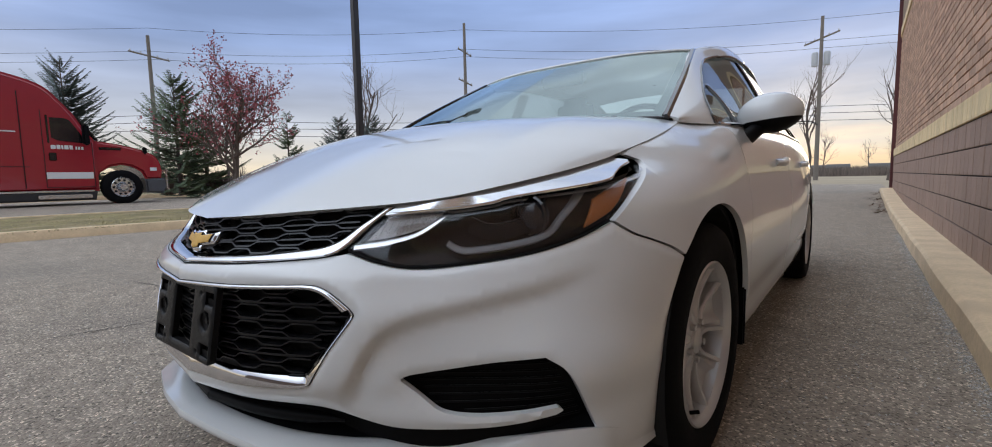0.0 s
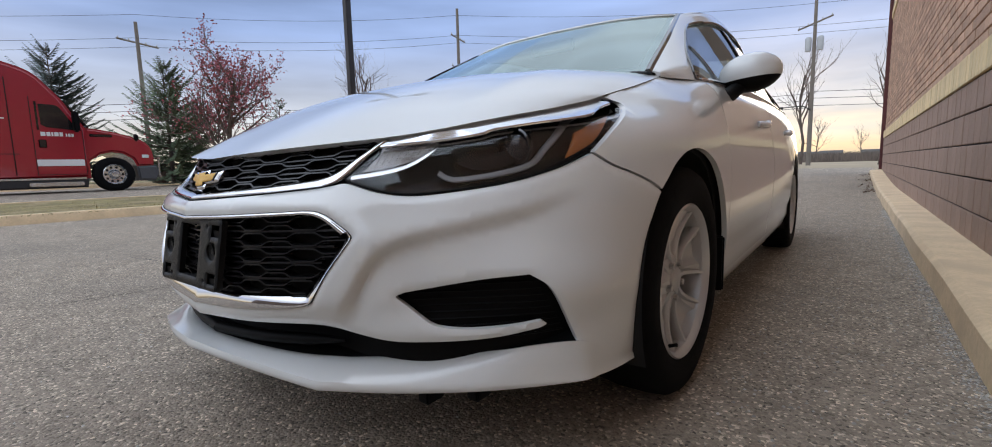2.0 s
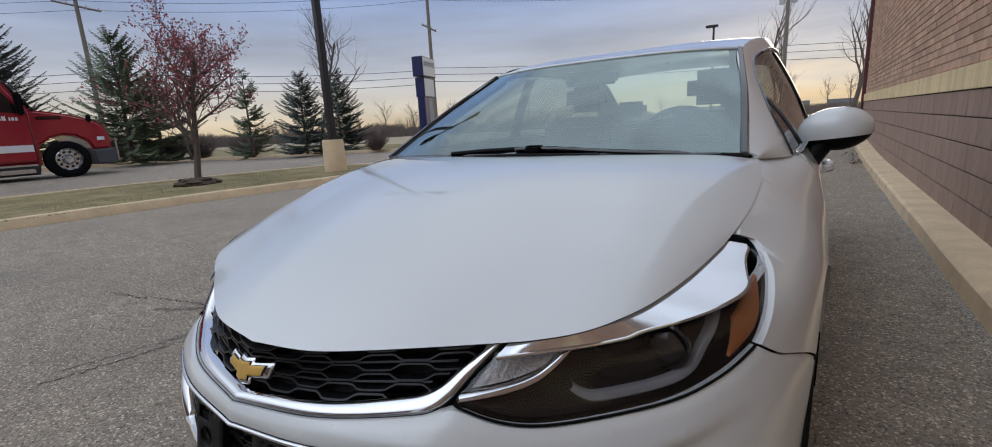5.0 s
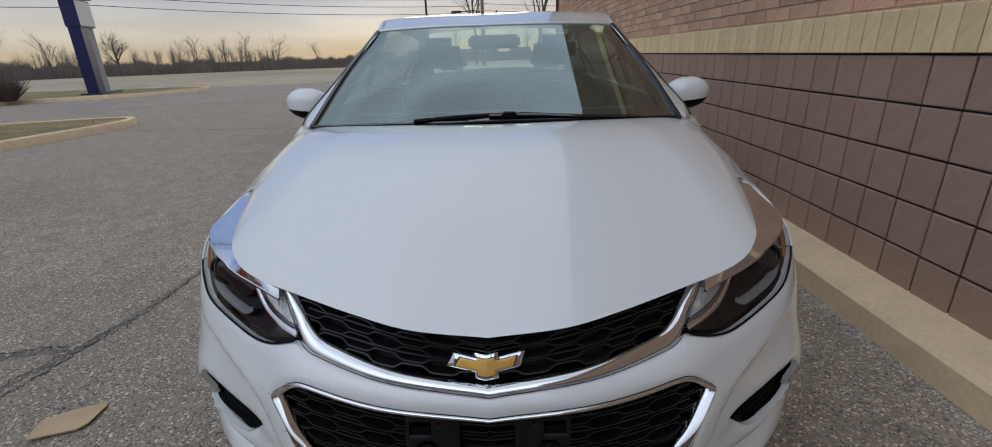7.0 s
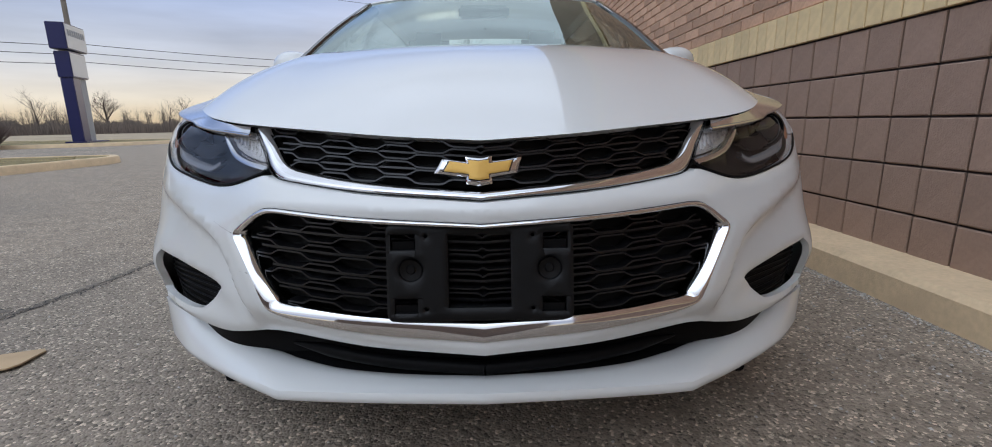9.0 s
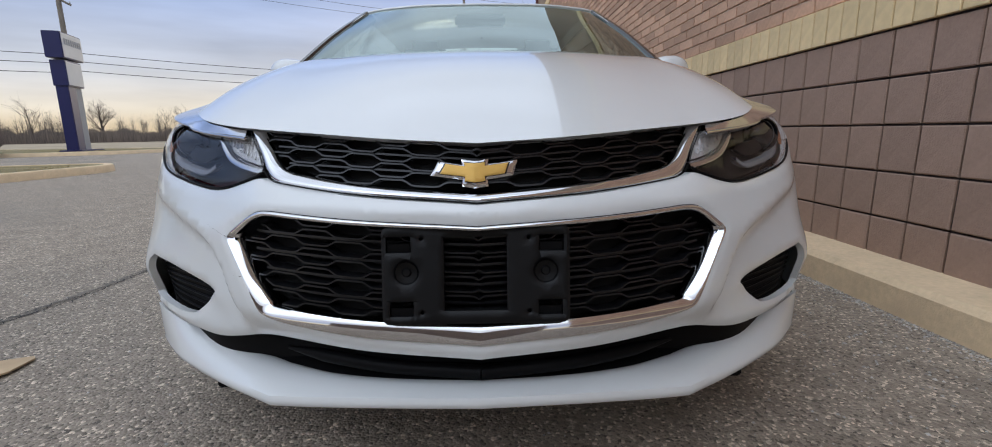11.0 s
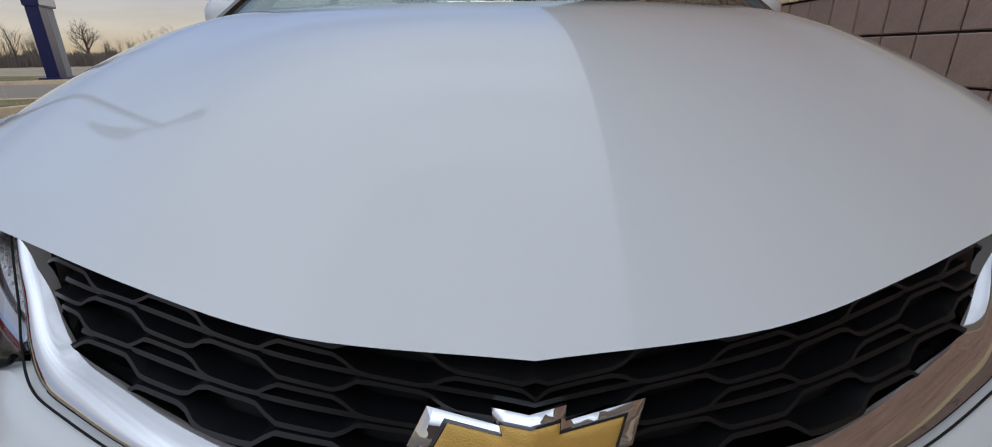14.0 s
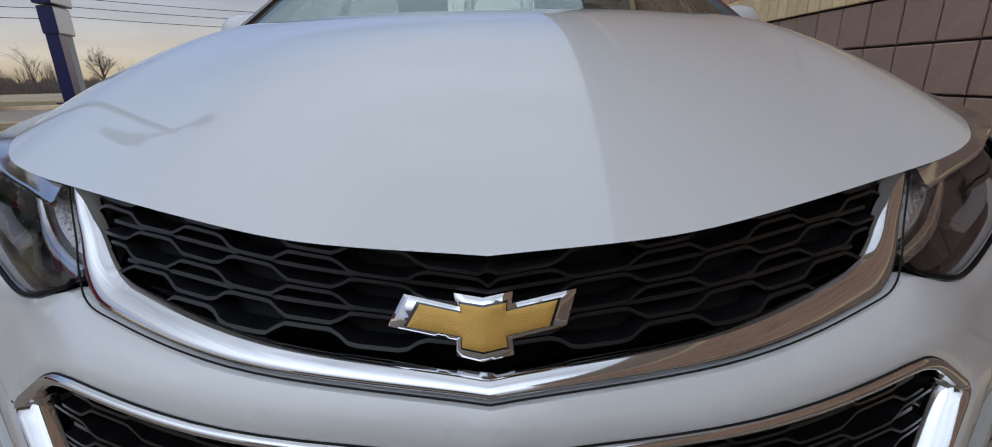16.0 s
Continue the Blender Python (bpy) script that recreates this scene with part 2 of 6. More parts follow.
def part(name, bm, mat, parent=None, label="", smooth=True):
    me = bpy.data.meshes.new(name)
    bm.normal_update()
    bm.to_mesh(me)
    bm.free()
    me.materials.append(mat)
    if smooth:
        me.polygons.foreach_set("use_smooth", [True] * len(me.polygons))
        me.set_sharp_from_angle(angle=radians(35))
    ob = new(name, me)
    ob.parent = parent
    if label:
        ob["label"] = label
    return ob


def box(bm, x0, x1, y0, y1, z0, z1, bevel=0.0, m=None):
    """A box with softened edges, added to bm."""
    made = bmesh.ops.create_cube(bm, size=1.0)["verts"]
    bmesh.ops.scale(bm, vec=(x1 - x0, y1 - y0, z1 - z0), verts=made)
    bmesh.ops.translate(bm, vec=((x0 + x1) / 2, (y0 + y1) / 2, (z0 + z1) / 2), verts=made)
    if bevel:
        edges = list({e for v in made for e in v.link_edges})
        made = list({v for f in bmesh.ops.bevel(bm, geom=edges, offset=bevel, segments=2, affect="EDGES", clamp_overlap=True)["faces"] for v in f.verts} | {v for v in made if v.is_valid})
    if m is not None:
        bmesh.ops.transform(bm, matrix=m, verts=[v for v in made if v.is_valid])
    return bm


def tube(points, radii, sides=10, caps=True):
    """A tapering tube along points; verts and faces."""
    pts = np.asarray(points, float)
    rad = np.broadcast_to(np.asarray(radii, float), (len(pts),))
    tan = np.gradient(pts, axis=0)
    tan /= np.linalg.norm(tan, axis=1)[:, None] + 1e-12
    ref = np.array([0.0, 0, 1]) if abs(tan[0][2]) < 0.9 else np.array([1.0, 0, 0])
    verts, faces = [], []
    for k in range(len(pts)):
        u = np.cross(tan[k], ref)
        u /= np.linalg.norm(u) + 1e-12
        v = np.cross(tan[k], u)
        ref = np.cross(u, tan[k])
        for i in range(sides):
            w = 2 * math.pi * i / sides
            verts.append(pts[k] + rad[k] * (math.cos(w) * u + math.sin(w) * v))
    for k in range(len(pts) - 1):
        for i in range(sides):
            j = (i + 1) % sides
            faces.append((k * sides + i, (k + 1) * sides + i, (k + 1) * sides + j, k * sides + j))
    if caps:
        faces.append(tuple(range(sides)))
        faces.append(tuple(reversed(range((len(pts) - 1) * sides, len(pts) * sides))))
    return verts, faces


def joined(pieces):
    verts, faces = [], []
    for v, f in pieces:
        k = len(verts)
        verts.extend(v)
        faces.extend([tuple(i + k for i in q) for q in f])
    return verts, faces


def lathe(profile, axis_at, n=48, axis="x"):
    """A turned shape: profile of (along, radius) round an axis through axis_at."""
    verts, faces = [], []
    for k in range(n):
        c, s = math.cos(2 * math.pi * k / n), math.sin(2 * math.pi * k / n)
        for a, r in profile:
            p = (a, r * c, r * s) if axis == "x" else (r * c, a, r * s) if axis == "y" else (r * c, r * s, a)
            verts.append(np.add(axis_at, p))
    m = len(profile)
    for k in range(n):
        j = (k + 1) % n
        for i in range(m - 1):
            faces.append((k * m + i, k * m + i + 1, j * m + i + 1, j * m + i))
    return verts, faces


def spline(points, n=8):
    """A smooth curve through points (Catmull-Rom), n steps a span."""
    p = np.asarray(points, float)
    if len(p) < 3:
        return p
    q = np.vstack([2 * p[0] - p[1], p, 2 * p[-1] - p[-2]])
    out = []
    for i in range(1, len(q) - 2):
        for t in np.linspace(0, 1, n, endpoint=False):
            a, b, c, d = q[i - 1], q[i], q[i + 1], q[i + 2]
            out.append(0.5 * (2 * b + (c - a) * t + (2 * a - 5 * b + 4 * c - d) * t * t + (3 * b - a - 3 * c + d) * t**3))
    out.append(p[-1])
    return np.array(out)


def pchip(xk, yk, x):
    """Shape-keeping cubic through knots: yk is (Q, K) or (K,), x is (Q,)."""
    xk, x = np.asarray(xk, float), np.asarray(x, float)
    yk = np.broadcast_to(np.asarray(yk, float), (len(x), len(xk)))
    h, d = np.diff(xk), np.diff(yk, axis=1) / np.diff(xk)
    m = np.zeros_like(yk)
    w1, w2 = 2 * h[1:] + h[:-1], h[1:] + 2 * h[:-1]
    ok = d[:, :-1] * d[:, 1:] > 0
    with np.errstate(divide="ignore", invalid="ignore"):
        hm = (w1 + w2) / (w1 / d[:, :-1] + w2 / d[:, 1:])
    m[:, 1:-1] = np.where(ok, hm, 0)
    m[:, 0], m[:, -1] = d[:, 0], d[:, -1]
    i = np.clip(np.searchsorted(xk, x) - 1, 0, len(h) - 1)
    r = np.arange(len(x))
    t = np.clip((x - xk[i]) / h[i], 0, 1)
    a, b, ma, mb = yk[r, i], yk[r, i + 1], m[r, i] * h[i], m[r, i + 1] * h[i]
    return (1 + 2 * t) * (1 - t) ** 2 * a + t * (1 - t) ** 2 * ma + t * t * (3 - 2 * t) * b + t * t * (t - 1) * mb


def smooth01(t):
    t = np.clip(t, 0, 1)
    return t * t * (3 - 2 * t)


def runs(*some):
    """A closed outline out of smooth runs that meet in corners."""
    out = []
    for run in some:
        for q in spline(run, 6) if len(run) > 2 else np.asarray(run, float):
            if not out or np.hypot(*(q - out[-1])) > 1e-4:
                out.append(q)
    if np.hypot(*(out[0] - out[-1])) < 1e-4:
        out.pop()
    return np.array(out)


def resample(poly, step):
    out = []
    for a, b in zip(poly, np.roll(poly, -1, axis=0)):
        k = max(1, int(np.ceil(np.hypot(*(b - a)) / step)))
        out.extend(a + (b - a) * i / k for i in range(k))
    return np.array(out)


def inside(poly, pts):
    x, y = pts[:, 0], pts[:, 1]
    hit = np.zeros(len(pts), bool)
    for (x0, y0), (x1, y1) in zip(poly, np.roll(poly, -1, axis=0)):
        cond = (y0 > y) != (y1 > y)
        hit ^= cond & (x < (x1 - x0) * (y - y0) / (y1 - y0 + 1e-15) + x0)
    return hit


def edge_distance(poly, pts, skip=None):
    """Distance of points to an outline; edges for which skip(a, b) holds don't count."""
    best = np.full(len(pts), 9.0)
    for a, b in zip(poly, np.roll(poly, -1, axis=0)):
        if skip and skip(a, b):
            continue
        e = b - a
        t = np.clip(((pts - a) @ e) / (e @ e + 1e-15), 0, 1)
        best = np.minimum(best, np.hypot(*(pts - a - t[:, None] * e).T))
    return best


def sheet(poly, fn, step=0.02, inset=0.0, round_edge=(0.0025, 0.008), depth=0.012, holes=(), centre=None, rows=None):
    """A shaped panel: an outline in the two coordinates of the surface fn, filled, mapped, its edge rounded and turned in.
    fn(u, v, inset) gives places. centre: outline edges on u = centre stay open, to be joined to a mirrored half."""
    poly = resample(np.asarray(poly, float), step * 0.75)
    holes = [resample(np.asarray(h, float), step * 0.75) for h in holes]
    on_mid = (lambda a, b: abs(a[0] - centre) < 1e-5 and abs(b[0] - centre) < 1e-5) if centre is not None else None
    lo, hi = poly.min(0), poly.max(0)
    gx, gy = np.meshgrid(np.arange(lo[0] + step / 2, hi[0], step), np.arange(lo[1] + step / 2, hi[1], step * 0.87))
    gx[1::2] += step / 2
    grid = np.stack([gx.ravel(), gy.ravel()], 1)
    keep = inside(poly, grid) & (edge_distance(poly, grid) > step * 0.45)
    for h in holes:
        keep &= ~inside(h, grid) & (edge_distance(h, grid) > step * 0.45)
    near = []
    if round_edge[1] > 0:
        # a second line close to the edge carries the rounding
        for p in (poly, *holes):
            t = np.roll(p, -1, 0) - np.roll(p, 1, 0)
            t /= np.hypot(*t.T)[:, None] + 1e-9
            for side in (1, -1):
                c = p + side * round_edge[1] * np.stack([-t[:, 1], t[:, 0]], 1)
                ok = inside(poly, c) & (edge_distance(poly, c, on_mid) > round_edge[1] * 0.8)
                for h in holes:
                    ok &= ~inside(h, c) & (edge_distance(h, c) > round_edge[1] * 0.8)
                near.append(c[ok])
        ring = np.vstack(near) if near else np.zeros((0, 2))
        grid = grid[keep]
        if len(ring) and len(grid):
            d2 = ((grid[:, None] - ring[None]) ** 2).sum(-1).min(1)
            grid = grid[d2 > (step * 0.4) ** 2]
        grid = np.vstack([grid, ring])
    else:
        grid = grid[keep]
    if rows is not None:
        # lines of points that carry a crease
        rows = rows[inside(poly, rows) & (edge_distance(poly, rows) > round_edge[1] * 1.3)]
        grid = grid[((grid[:, None] - rows[None]) ** 2).sum(-1).min(1) > (step * .36) ** 2]
        grid = np.vstack([grid, rows])
    allv = np.vstack([poly, *holes, grid])
    edges, k = [], 0
    loops = []
    for p in (poly, *holes):
        loops.append(list(range(k, k + len(p))))
        edges += [(k + i, k + (i + 1) % len(p)) for i in range(len(p))]
        k += len(p)
    v2, _, f2, ov, *_ = geometry.delaunay_2d_cdt([Vector(p) for p in allv], edges, [], 0, 1e-7)
    v2 = np.array([tuple(v) for v in v2])
    f2 = [tuple(f) for f in f2]
    cen = np.array([v2[list(f)].mean(0) for f in f2])
    ok = inside(poly, cen)
    for h in holes:
        ok &= ~inside(h, cen)
    f2 = [f for f, o in zip(f2, ok) if o]
    back = {}
    for i, src in enumerate(ov):
        for s in src:
            back[s] = i
    dist = edge_distance(poly, v2, on_mid)
    for h in holes:
        dist = np.minimum(dist, edge_distance(h, v2))
    w = max(round_edge[1], 1e-6)
    q = np.clip(1 - dist / w, 0, 1)
    drop = round_edge[0] * (1 - np.sqrt(np.clip(1 - q * q, 0, 1)))
    ins = inset(v2[:, 0], v2[:, 1]) if callable(inset) else np.full(len(v2), float(inset))
    verts = list(fn(v2[:, 0], v2[:, 1], ins + drop))
    faces = list(f2)
    if depth:
        for loop in loops:
            idx = [back[i] for i in loop]
            uv = v2[idx]
            inn = fn(uv[:, 0], uv[:, 1], ins[idx] + round_edge[0] + depth)
            k = len(verts)
            verts.extend(inn)
            for i in range(len(idx)):
                j = (i + 1) % len(idx)
                if on_mid and on_mid(uv[i], uv[j]):
                    continue
                faces.append((idx[i], idx[j], k + j, k + i))
    return [np.array(v) for v in verts], faces


def fix_normals(ob):
    bm = bmesh.new()
    bm.from_mesh(ob.data)
    used = [v for v in bm.verts if not v.link_faces]
    bmesh.ops.delete(bm, geom=used, context="VERTS")
    bmesh.ops.remove_doubles(bm, verts=bm.verts, dist=2e-4)
    bmesh.ops.recalc_face_normals(bm, faces=bm.faces)
    bm.to_mesh(ob.data)
    bm.free()
    ob.data.polygons.foreach_set("use_smooth", [True] * len(ob.data.polygons))
    ob.data.set_sharp_from_angle(angle=radians(40))
    return ob


def both(name, shape, mat, parent, label="", merge=False):
    """A shape and its mirror image over x = 0: two parts, or one joined part."""
    v, f = shape
    mv, mf = [np.array((-p[0], p[1], p[2])) for p in v], [tuple(reversed(q)) for q in f]
    if merge:
        return [fix_normals(mesh_ob(name, *joined([(v, f), (mv, mf)]), mat, parent, True, label))]
    return [fix_normals(mesh_ob(name, v, f, mat, parent, True, label)), fix_normals(mesh_ob(name, mv, mf, mat, parent, True, label))]


def one(name, shape, mat, parent, label=""):
    return fix_normals(mesh_ob(name, *shape, mat, parent, True, label))


def coons(c0, c1, d0, d1, nu=24, nv=16, bulge=0.0, direction=(0, 0, 1)):
    """A surface spanned by four curves: c0, c1 across (v = 0, 1), d0, d1 along (u = 0, 1)."""
    def at(c, n):
        c = np.asarray(c, float)
        s = np.r_[0, np.cumsum(np.linalg.norm(np.diff(c, axis=0), axis=1))]
        return np.stack([np.interp(np.linspace(0, s[-1], n), s, c[:, k]) for k in range(3)], 1)
    c0, c1, d0, d1 = at(c0, nu), at(c1, nu), at(d0, nv), at(d1, nv)
    u, v = np.linspace(0, 1, nu)[None, :, None], np.linspace(0, 1, nv)[:, None, None]
    p = (1 - v) * c0[None] + v * c1[None] + (1 - u) * d0[:, None] + u * d1[:, None]
    p -= (1 - u) * (1 - v) * c0[0] + u * (1 - v) * c0[-1] + (1 - u) * v * c1[0] + u * v * c1[-1]
    p = p + bulge * (16 * u * (1 - u) * v * (1 - v)) * np.array(direction)
    verts = list(p.reshape(-1, 3))
    faces = [(j * nu + i, j * nu + i + 1, (j + 1) * nu + i + 1, (j + 1) * nu + i) for j in range(nv - 1) for i in range(nu - 1)]
    return verts, faces

# ---- the place ----
ASPHALT = material("worn_asphalt", (0.295, 0.242, 0.187), 0.92, vary=0.25, grain=45, bump=0.5, bump_scale=90, stain=(0.245, 0.206, 0.163), stain_scale=0.5)


def aggregate(m, scale, strength):
    """Worn-down stones that show in the asphalt: each its own shade, slightly raised."""
    n, l = m.node_tree.nodes, m.node_tree.links
    b = n["Principled BSDF"]
    src = b.inputs["Base Color"].links[0].from_socket
    co, vo = n.new("ShaderNodeTexCoord"), n.new("ShaderNodeTexVoronoi")
    vo.inputs["Scale"].default_value = scale
    l.new(co.outputs["Object"], vo.inputs["Vector"])
    sep = n.new("ShaderNodeSeparateColor")
    l.new(vo.outputs["Color"], sep.inputs["Color"])
    ramp = n.new("ShaderNodeValToRGB")
    ramp.color_ramp.elements[0].position, ramp.color_ramp.elements[0].color = 0.0, (0.30, 0.30, 0.30, 1)
    ramp.color_ramp.elements[1].position, ramp.color_ramp.elements[1].color = 1.0, (2.5, 2.5, 2.45, 1)
    for at, shade in ((0.16, 0.80), (0.86, 1.12), (0.93, 1.9)):
        mid = ramp.color_ramp.elements.new(at)
        mid.color = (shade, shade, shade, 1)
    l.new(sep.outputs["Red"], ramp.inputs["Fac"])
    mul = n.new("ShaderNodeMix")
    mul.data_type, mul.blend_type = "RGBA", "MULTIPLY"
    mul.inputs["Factor"].default_value = strength
    l.new(src, mul.inputs["A"])
    l.new(ramp.outputs["Color"], mul.inputs["B"])
    l.new(mul.outputs["Result"], b.inputs["Base Color"])
    bump = n.new("ShaderNodeBump")
    bump.inputs["Strength"].default_value, bump.inputs["Distance"].default_value = 0.75, 0.005
    bump.invert = True
    l.new(vo.outputs["Distance"], bump.inputs["Height"])
    if b.inputs["Normal"].links:
        l.new(b.inputs["Normal"].links[0].from_socket, bump.inputs["Normal"])
    l.new(bump.outputs["Normal"], b.inputs["Normal"])


aggregate(ASPHALT, 135.0, 0.95)
CONCRETE = material("kerb_concrete", (0.70, 0.53, 0.335), 0.88, vary=0.13, grain=45, bump=0.35, bump_scale=160, stain=(0.60, 0.45, 0.29), stain_scale=3.0)
GRASS = material("dormant_grass", (0.205, 0.165, 0.070), 0.95, vary=0.45, grain=14, bump=0.9, bump_scale=60, stain=(0.30, 0.225, 0.12), stain_scale=1.6)
FIELD = material("dry_field", (0.36, 0.285, 0.185), 0.95, vary=0.3, grain=0.8, stain=(0.27, 0.21, 0.13), stain_scale=0.05)
BLOCK = material("brown_split_block", (0.345, 0.230, 0.173), 0.88, vary=0.10, grain=60, bump=0.35, bump_scale=140, per_piece=0.07)
MORTAR_DARK = material("dark_joint", (0.03, 0.022, 0.02), 0.95, vary=0.3, grain=40)
BRICK = material("brown_brick", (0.51, 0.315, 0.208), 0.85, vary=0.15, grain=40, bump=0.3, bump_scale=130, per_piece=0.20)
MORTAR = material("light_mortar", (0.66, 0.52, 0.40), 0.95, vary=0.2, grain=40)
CREAM = material("cream_soldier_brick", (0.76, 0.58, 0.32), 0.8, vary=0.1, grain=25, bump=0.2, bump_scale=110, per_piece=0.1)


def rise(x, y):
    """The ground climbs a little beyond the lot."""
    return max(0.22 * float(smooth01((-x - 9.5) / 7)) * float(1 - smooth01((y - 8) / 5)), 0.22 * float(smooth01((y - 9) / 8)) * float(smooth01((x + 11) / 5)))


def ground_grid(xs, ys, lift):
    v = [(x, y, rise(x, y) + lift) for y in ys for x in xs]
    n = len(xs)
    f = [(j * n + i, j * n + i + 1, (j + 1) * n + i + 1, (j + 1) * n + i) for j in range(len(ys) - 1) for i in range(n - 1)]
    return v, f


far = [-900, -400, -150, -60, -35, -25, -20, -18, -16, -14, -12, -10, -8, -4, 0, 4, 10, 30, 100, 400, 900]
tagged(mesh_ob("ground", *ground_grid(far, [-900, -300, -100, -40, -10, 0, 5, 9, 11, 13, 15, 17, 20, 30, 60, 150, 400, 900], -.10), FIELD), "dry tan field reaching to the horizon", "ground", kind="structure")
lot_x = list(np.arange(-22, 1.8, 1.4)) + [1.8]
tagged(mesh_ob("road", *ground_grid(lot_x, list(np.arange(-40, 25.5, 1.5)), 0.0), ASPHALT), "grey weathered asphalt parking lot and drive", "asphalt", kind="structure")


def island(name, outline, label, kerb_w=.16, kerb_h=.14):
    """A raised bed: a rounded concrete kerb round a strip of grass."""
    poly = resample(np.asarray(outline, float), .5)
    area = sum(a[0] * b[1] - b[0] * a[1] for a, b in zip(poly, np.roll(poly, -1, 0)))
    if area < 0:
        poly = poly[::-1]
    t = np.roll(poly, -1, 0) - np.roll(poly, 1, 0)
    t /= np.hypot(*t.T)[:, None]
    n = np.stack([-t[:, 1], t[:, 0]], 1)
    prof = [(0, -.12), (.015, kerb_h * .8), (.035, kerb_h), (kerb_w, kerb_h), (kerb_w + .01, kerb_h - .05)]
    v, f = [], []
    for p, q in zip(poly, n):
        for d, h in prof:
            v.append((p[0] + q[0] * d, p[1] + q[1] * d, rise(*p) + h))
    m, k = len(prof), len(poly)
    for i in range(k):
        j = (i + 1) % k
        f += [(i * m + a, j * m + a, j * m + a + 1, i * m + a + 1) for a in range(m - 1)]
    base = thing(name, label, "kerb island", kind="structure")
    one("kerb", (v, f), CONCRETE, base, "buff concrete kerb")
    inner = poly + n * kerb_w
    gv, gf = sheet(inner, lambda u, w, i: np.stack([u, w, [rise(a, b) + kerb_h - .012 + .03 * noise.noise((a * 1.3, b * 1.3, 0)) * .6 for a, b in zip(u, w)]], 1), .45, 0, (0, 0), 0)
    one("turf", (gv, gf), GRASS, base, "patchy dormant grass")
    return base


island("median_island", runs([(-8.55, -30), (-8.35, -5), (-8.05, 2.2), (-7.55, 6.2), (-7.40, 8.3), (-7.46, 8.9), (-7.72, 9.35), (-8.2, 9.5), (-9.7, 9.0), (-10.9, 8.2)], [(-10.9, 8.2), (-11.6, 4.5), (-11.9, -2), (-12, -30)], [(-12, -30), (-8.55, -30)]), "grassed kerb island between lot and drive")
island("sign_island", runs([(-13.1, 20.6), (-13.6, 19.2), (-15.2, 17.0), (-21.9, 13.5)], [(-21.9, 13.5), (-24.0, 9), (-23.2, 2), (-23, -30)], [(-23, -30), (-60, -30)], [(-60, -30), (-60, 21)], [(-60, 21), (-24, 22), (-16, 22.2), (-13.6, 21.8), (-13.1, 20.6)]), "wide grass verge with a concrete kerb")

# kerb along the foot of the wall
KERB_IN, WALL_X, WALL_END = 1.545, 1.79, 15.6
v, f = [], []
prof = [(KERB_IN, -.02), (KERB_IN + .006, .105), (KERB_IN + .03, .128), (WALL_X + .05, .135)]
ys = np.arange(-6, WALL_END + .3, .3)
for y in ys:
    for x, z in prof:
        v.append((x + .004 * math.sin(y * 3.1), y, rise(0, y) * .9 + z))
f = [(j * 4 + i, j * 4 + i + 1, (j + 1) * 4 + i + 1, (j + 1) * 4 + i) for j in range(len(ys) - 1) for i in range(3)]
tagged(one("kerb_wall_foot", (v, f), CONCRETE, None), "buff concrete kerb along the wall foot", "kerb", kind="structure")

# the building: solid core with a dark-jointed base, cream course and brick above
ROW0, ROWH, COLW, BAND0, BAND1, TOP = .10, .2032, .1905, 1.116, 1.300, 7.0
wall_east = thing("wall_east", "brown block and brick building wall with cream course", "wall", kind="structure")
bm = box(bmesh.new(), WALL_X + .012, WALL_X + .6, -6, WALL_END, .0, BAND0 + .02)
part("block_backing", bm, MORTAR_DARK, wall_east, smooth=False)
bm = box(bmesh.new(), WALL_X + .030, WALL_X + .6, -6, WALL_END - .02, BAND0 + .02, TOP)
part("brick_backing", bm, MORTAR, wall_east, smooth=False)

# unseen plain wall added behind the camera: blocks low light, closes the lot
plain = part("unseen_light_block", box(bmesh.new(), -9.0, WALL_X, -10.4, -10.0, -.1, 3.6, .01), material("light_block_brown", (.20, .15, .12), .9, vary=.2, grain=4, bump=.3, bump_scale=40))
tagged(plain, "unseen plain brown wall added to block low light", "wall", kind="structure")

# ---- the white car ----
car = thing("car", "white four-door sedan parked beside the brick wall", "car")

# plan outline of the body, from the middle of the nose round to the middle of the tail
PLAN = np.array([(0, .012), (.2, .032), (.36, .082), (.46, .130), (.55, .190), (.65, .270), (.745, .365), (.82, .490), (.862, .640), (.880, .80),
                 (.890, 1.0), (.893, 1.35), (.893, 2.0), (.893, 2.9), (.885, 3.6), (.86, 4.1), (.80, 4.4), (.70, 4.55), (.45, 4.64), (0, 4.665)])
_dense = spline(PLAN, 60)
_arc = np.r_[0, np.cumsum(np.hypot(*np.diff(_dense, axis=0).T))]
_tan = np.gradient(_dense, axis=0)
_tan /= np.hypot(*_tan.T)[:, None]
STATION = [_arc[60 * i] for i in (0, 2, 4, 6, 8, 10)] + [float(np.interp(1.16, _dense[:900, 1], _arc[:900]))] + [_arc[60 * i] for i in (11, 13, 15, 18, 19)]
LEVEL = [.18, .25, .32, .40, .50, .57, .63, .70, .75, .80, .88, .95]
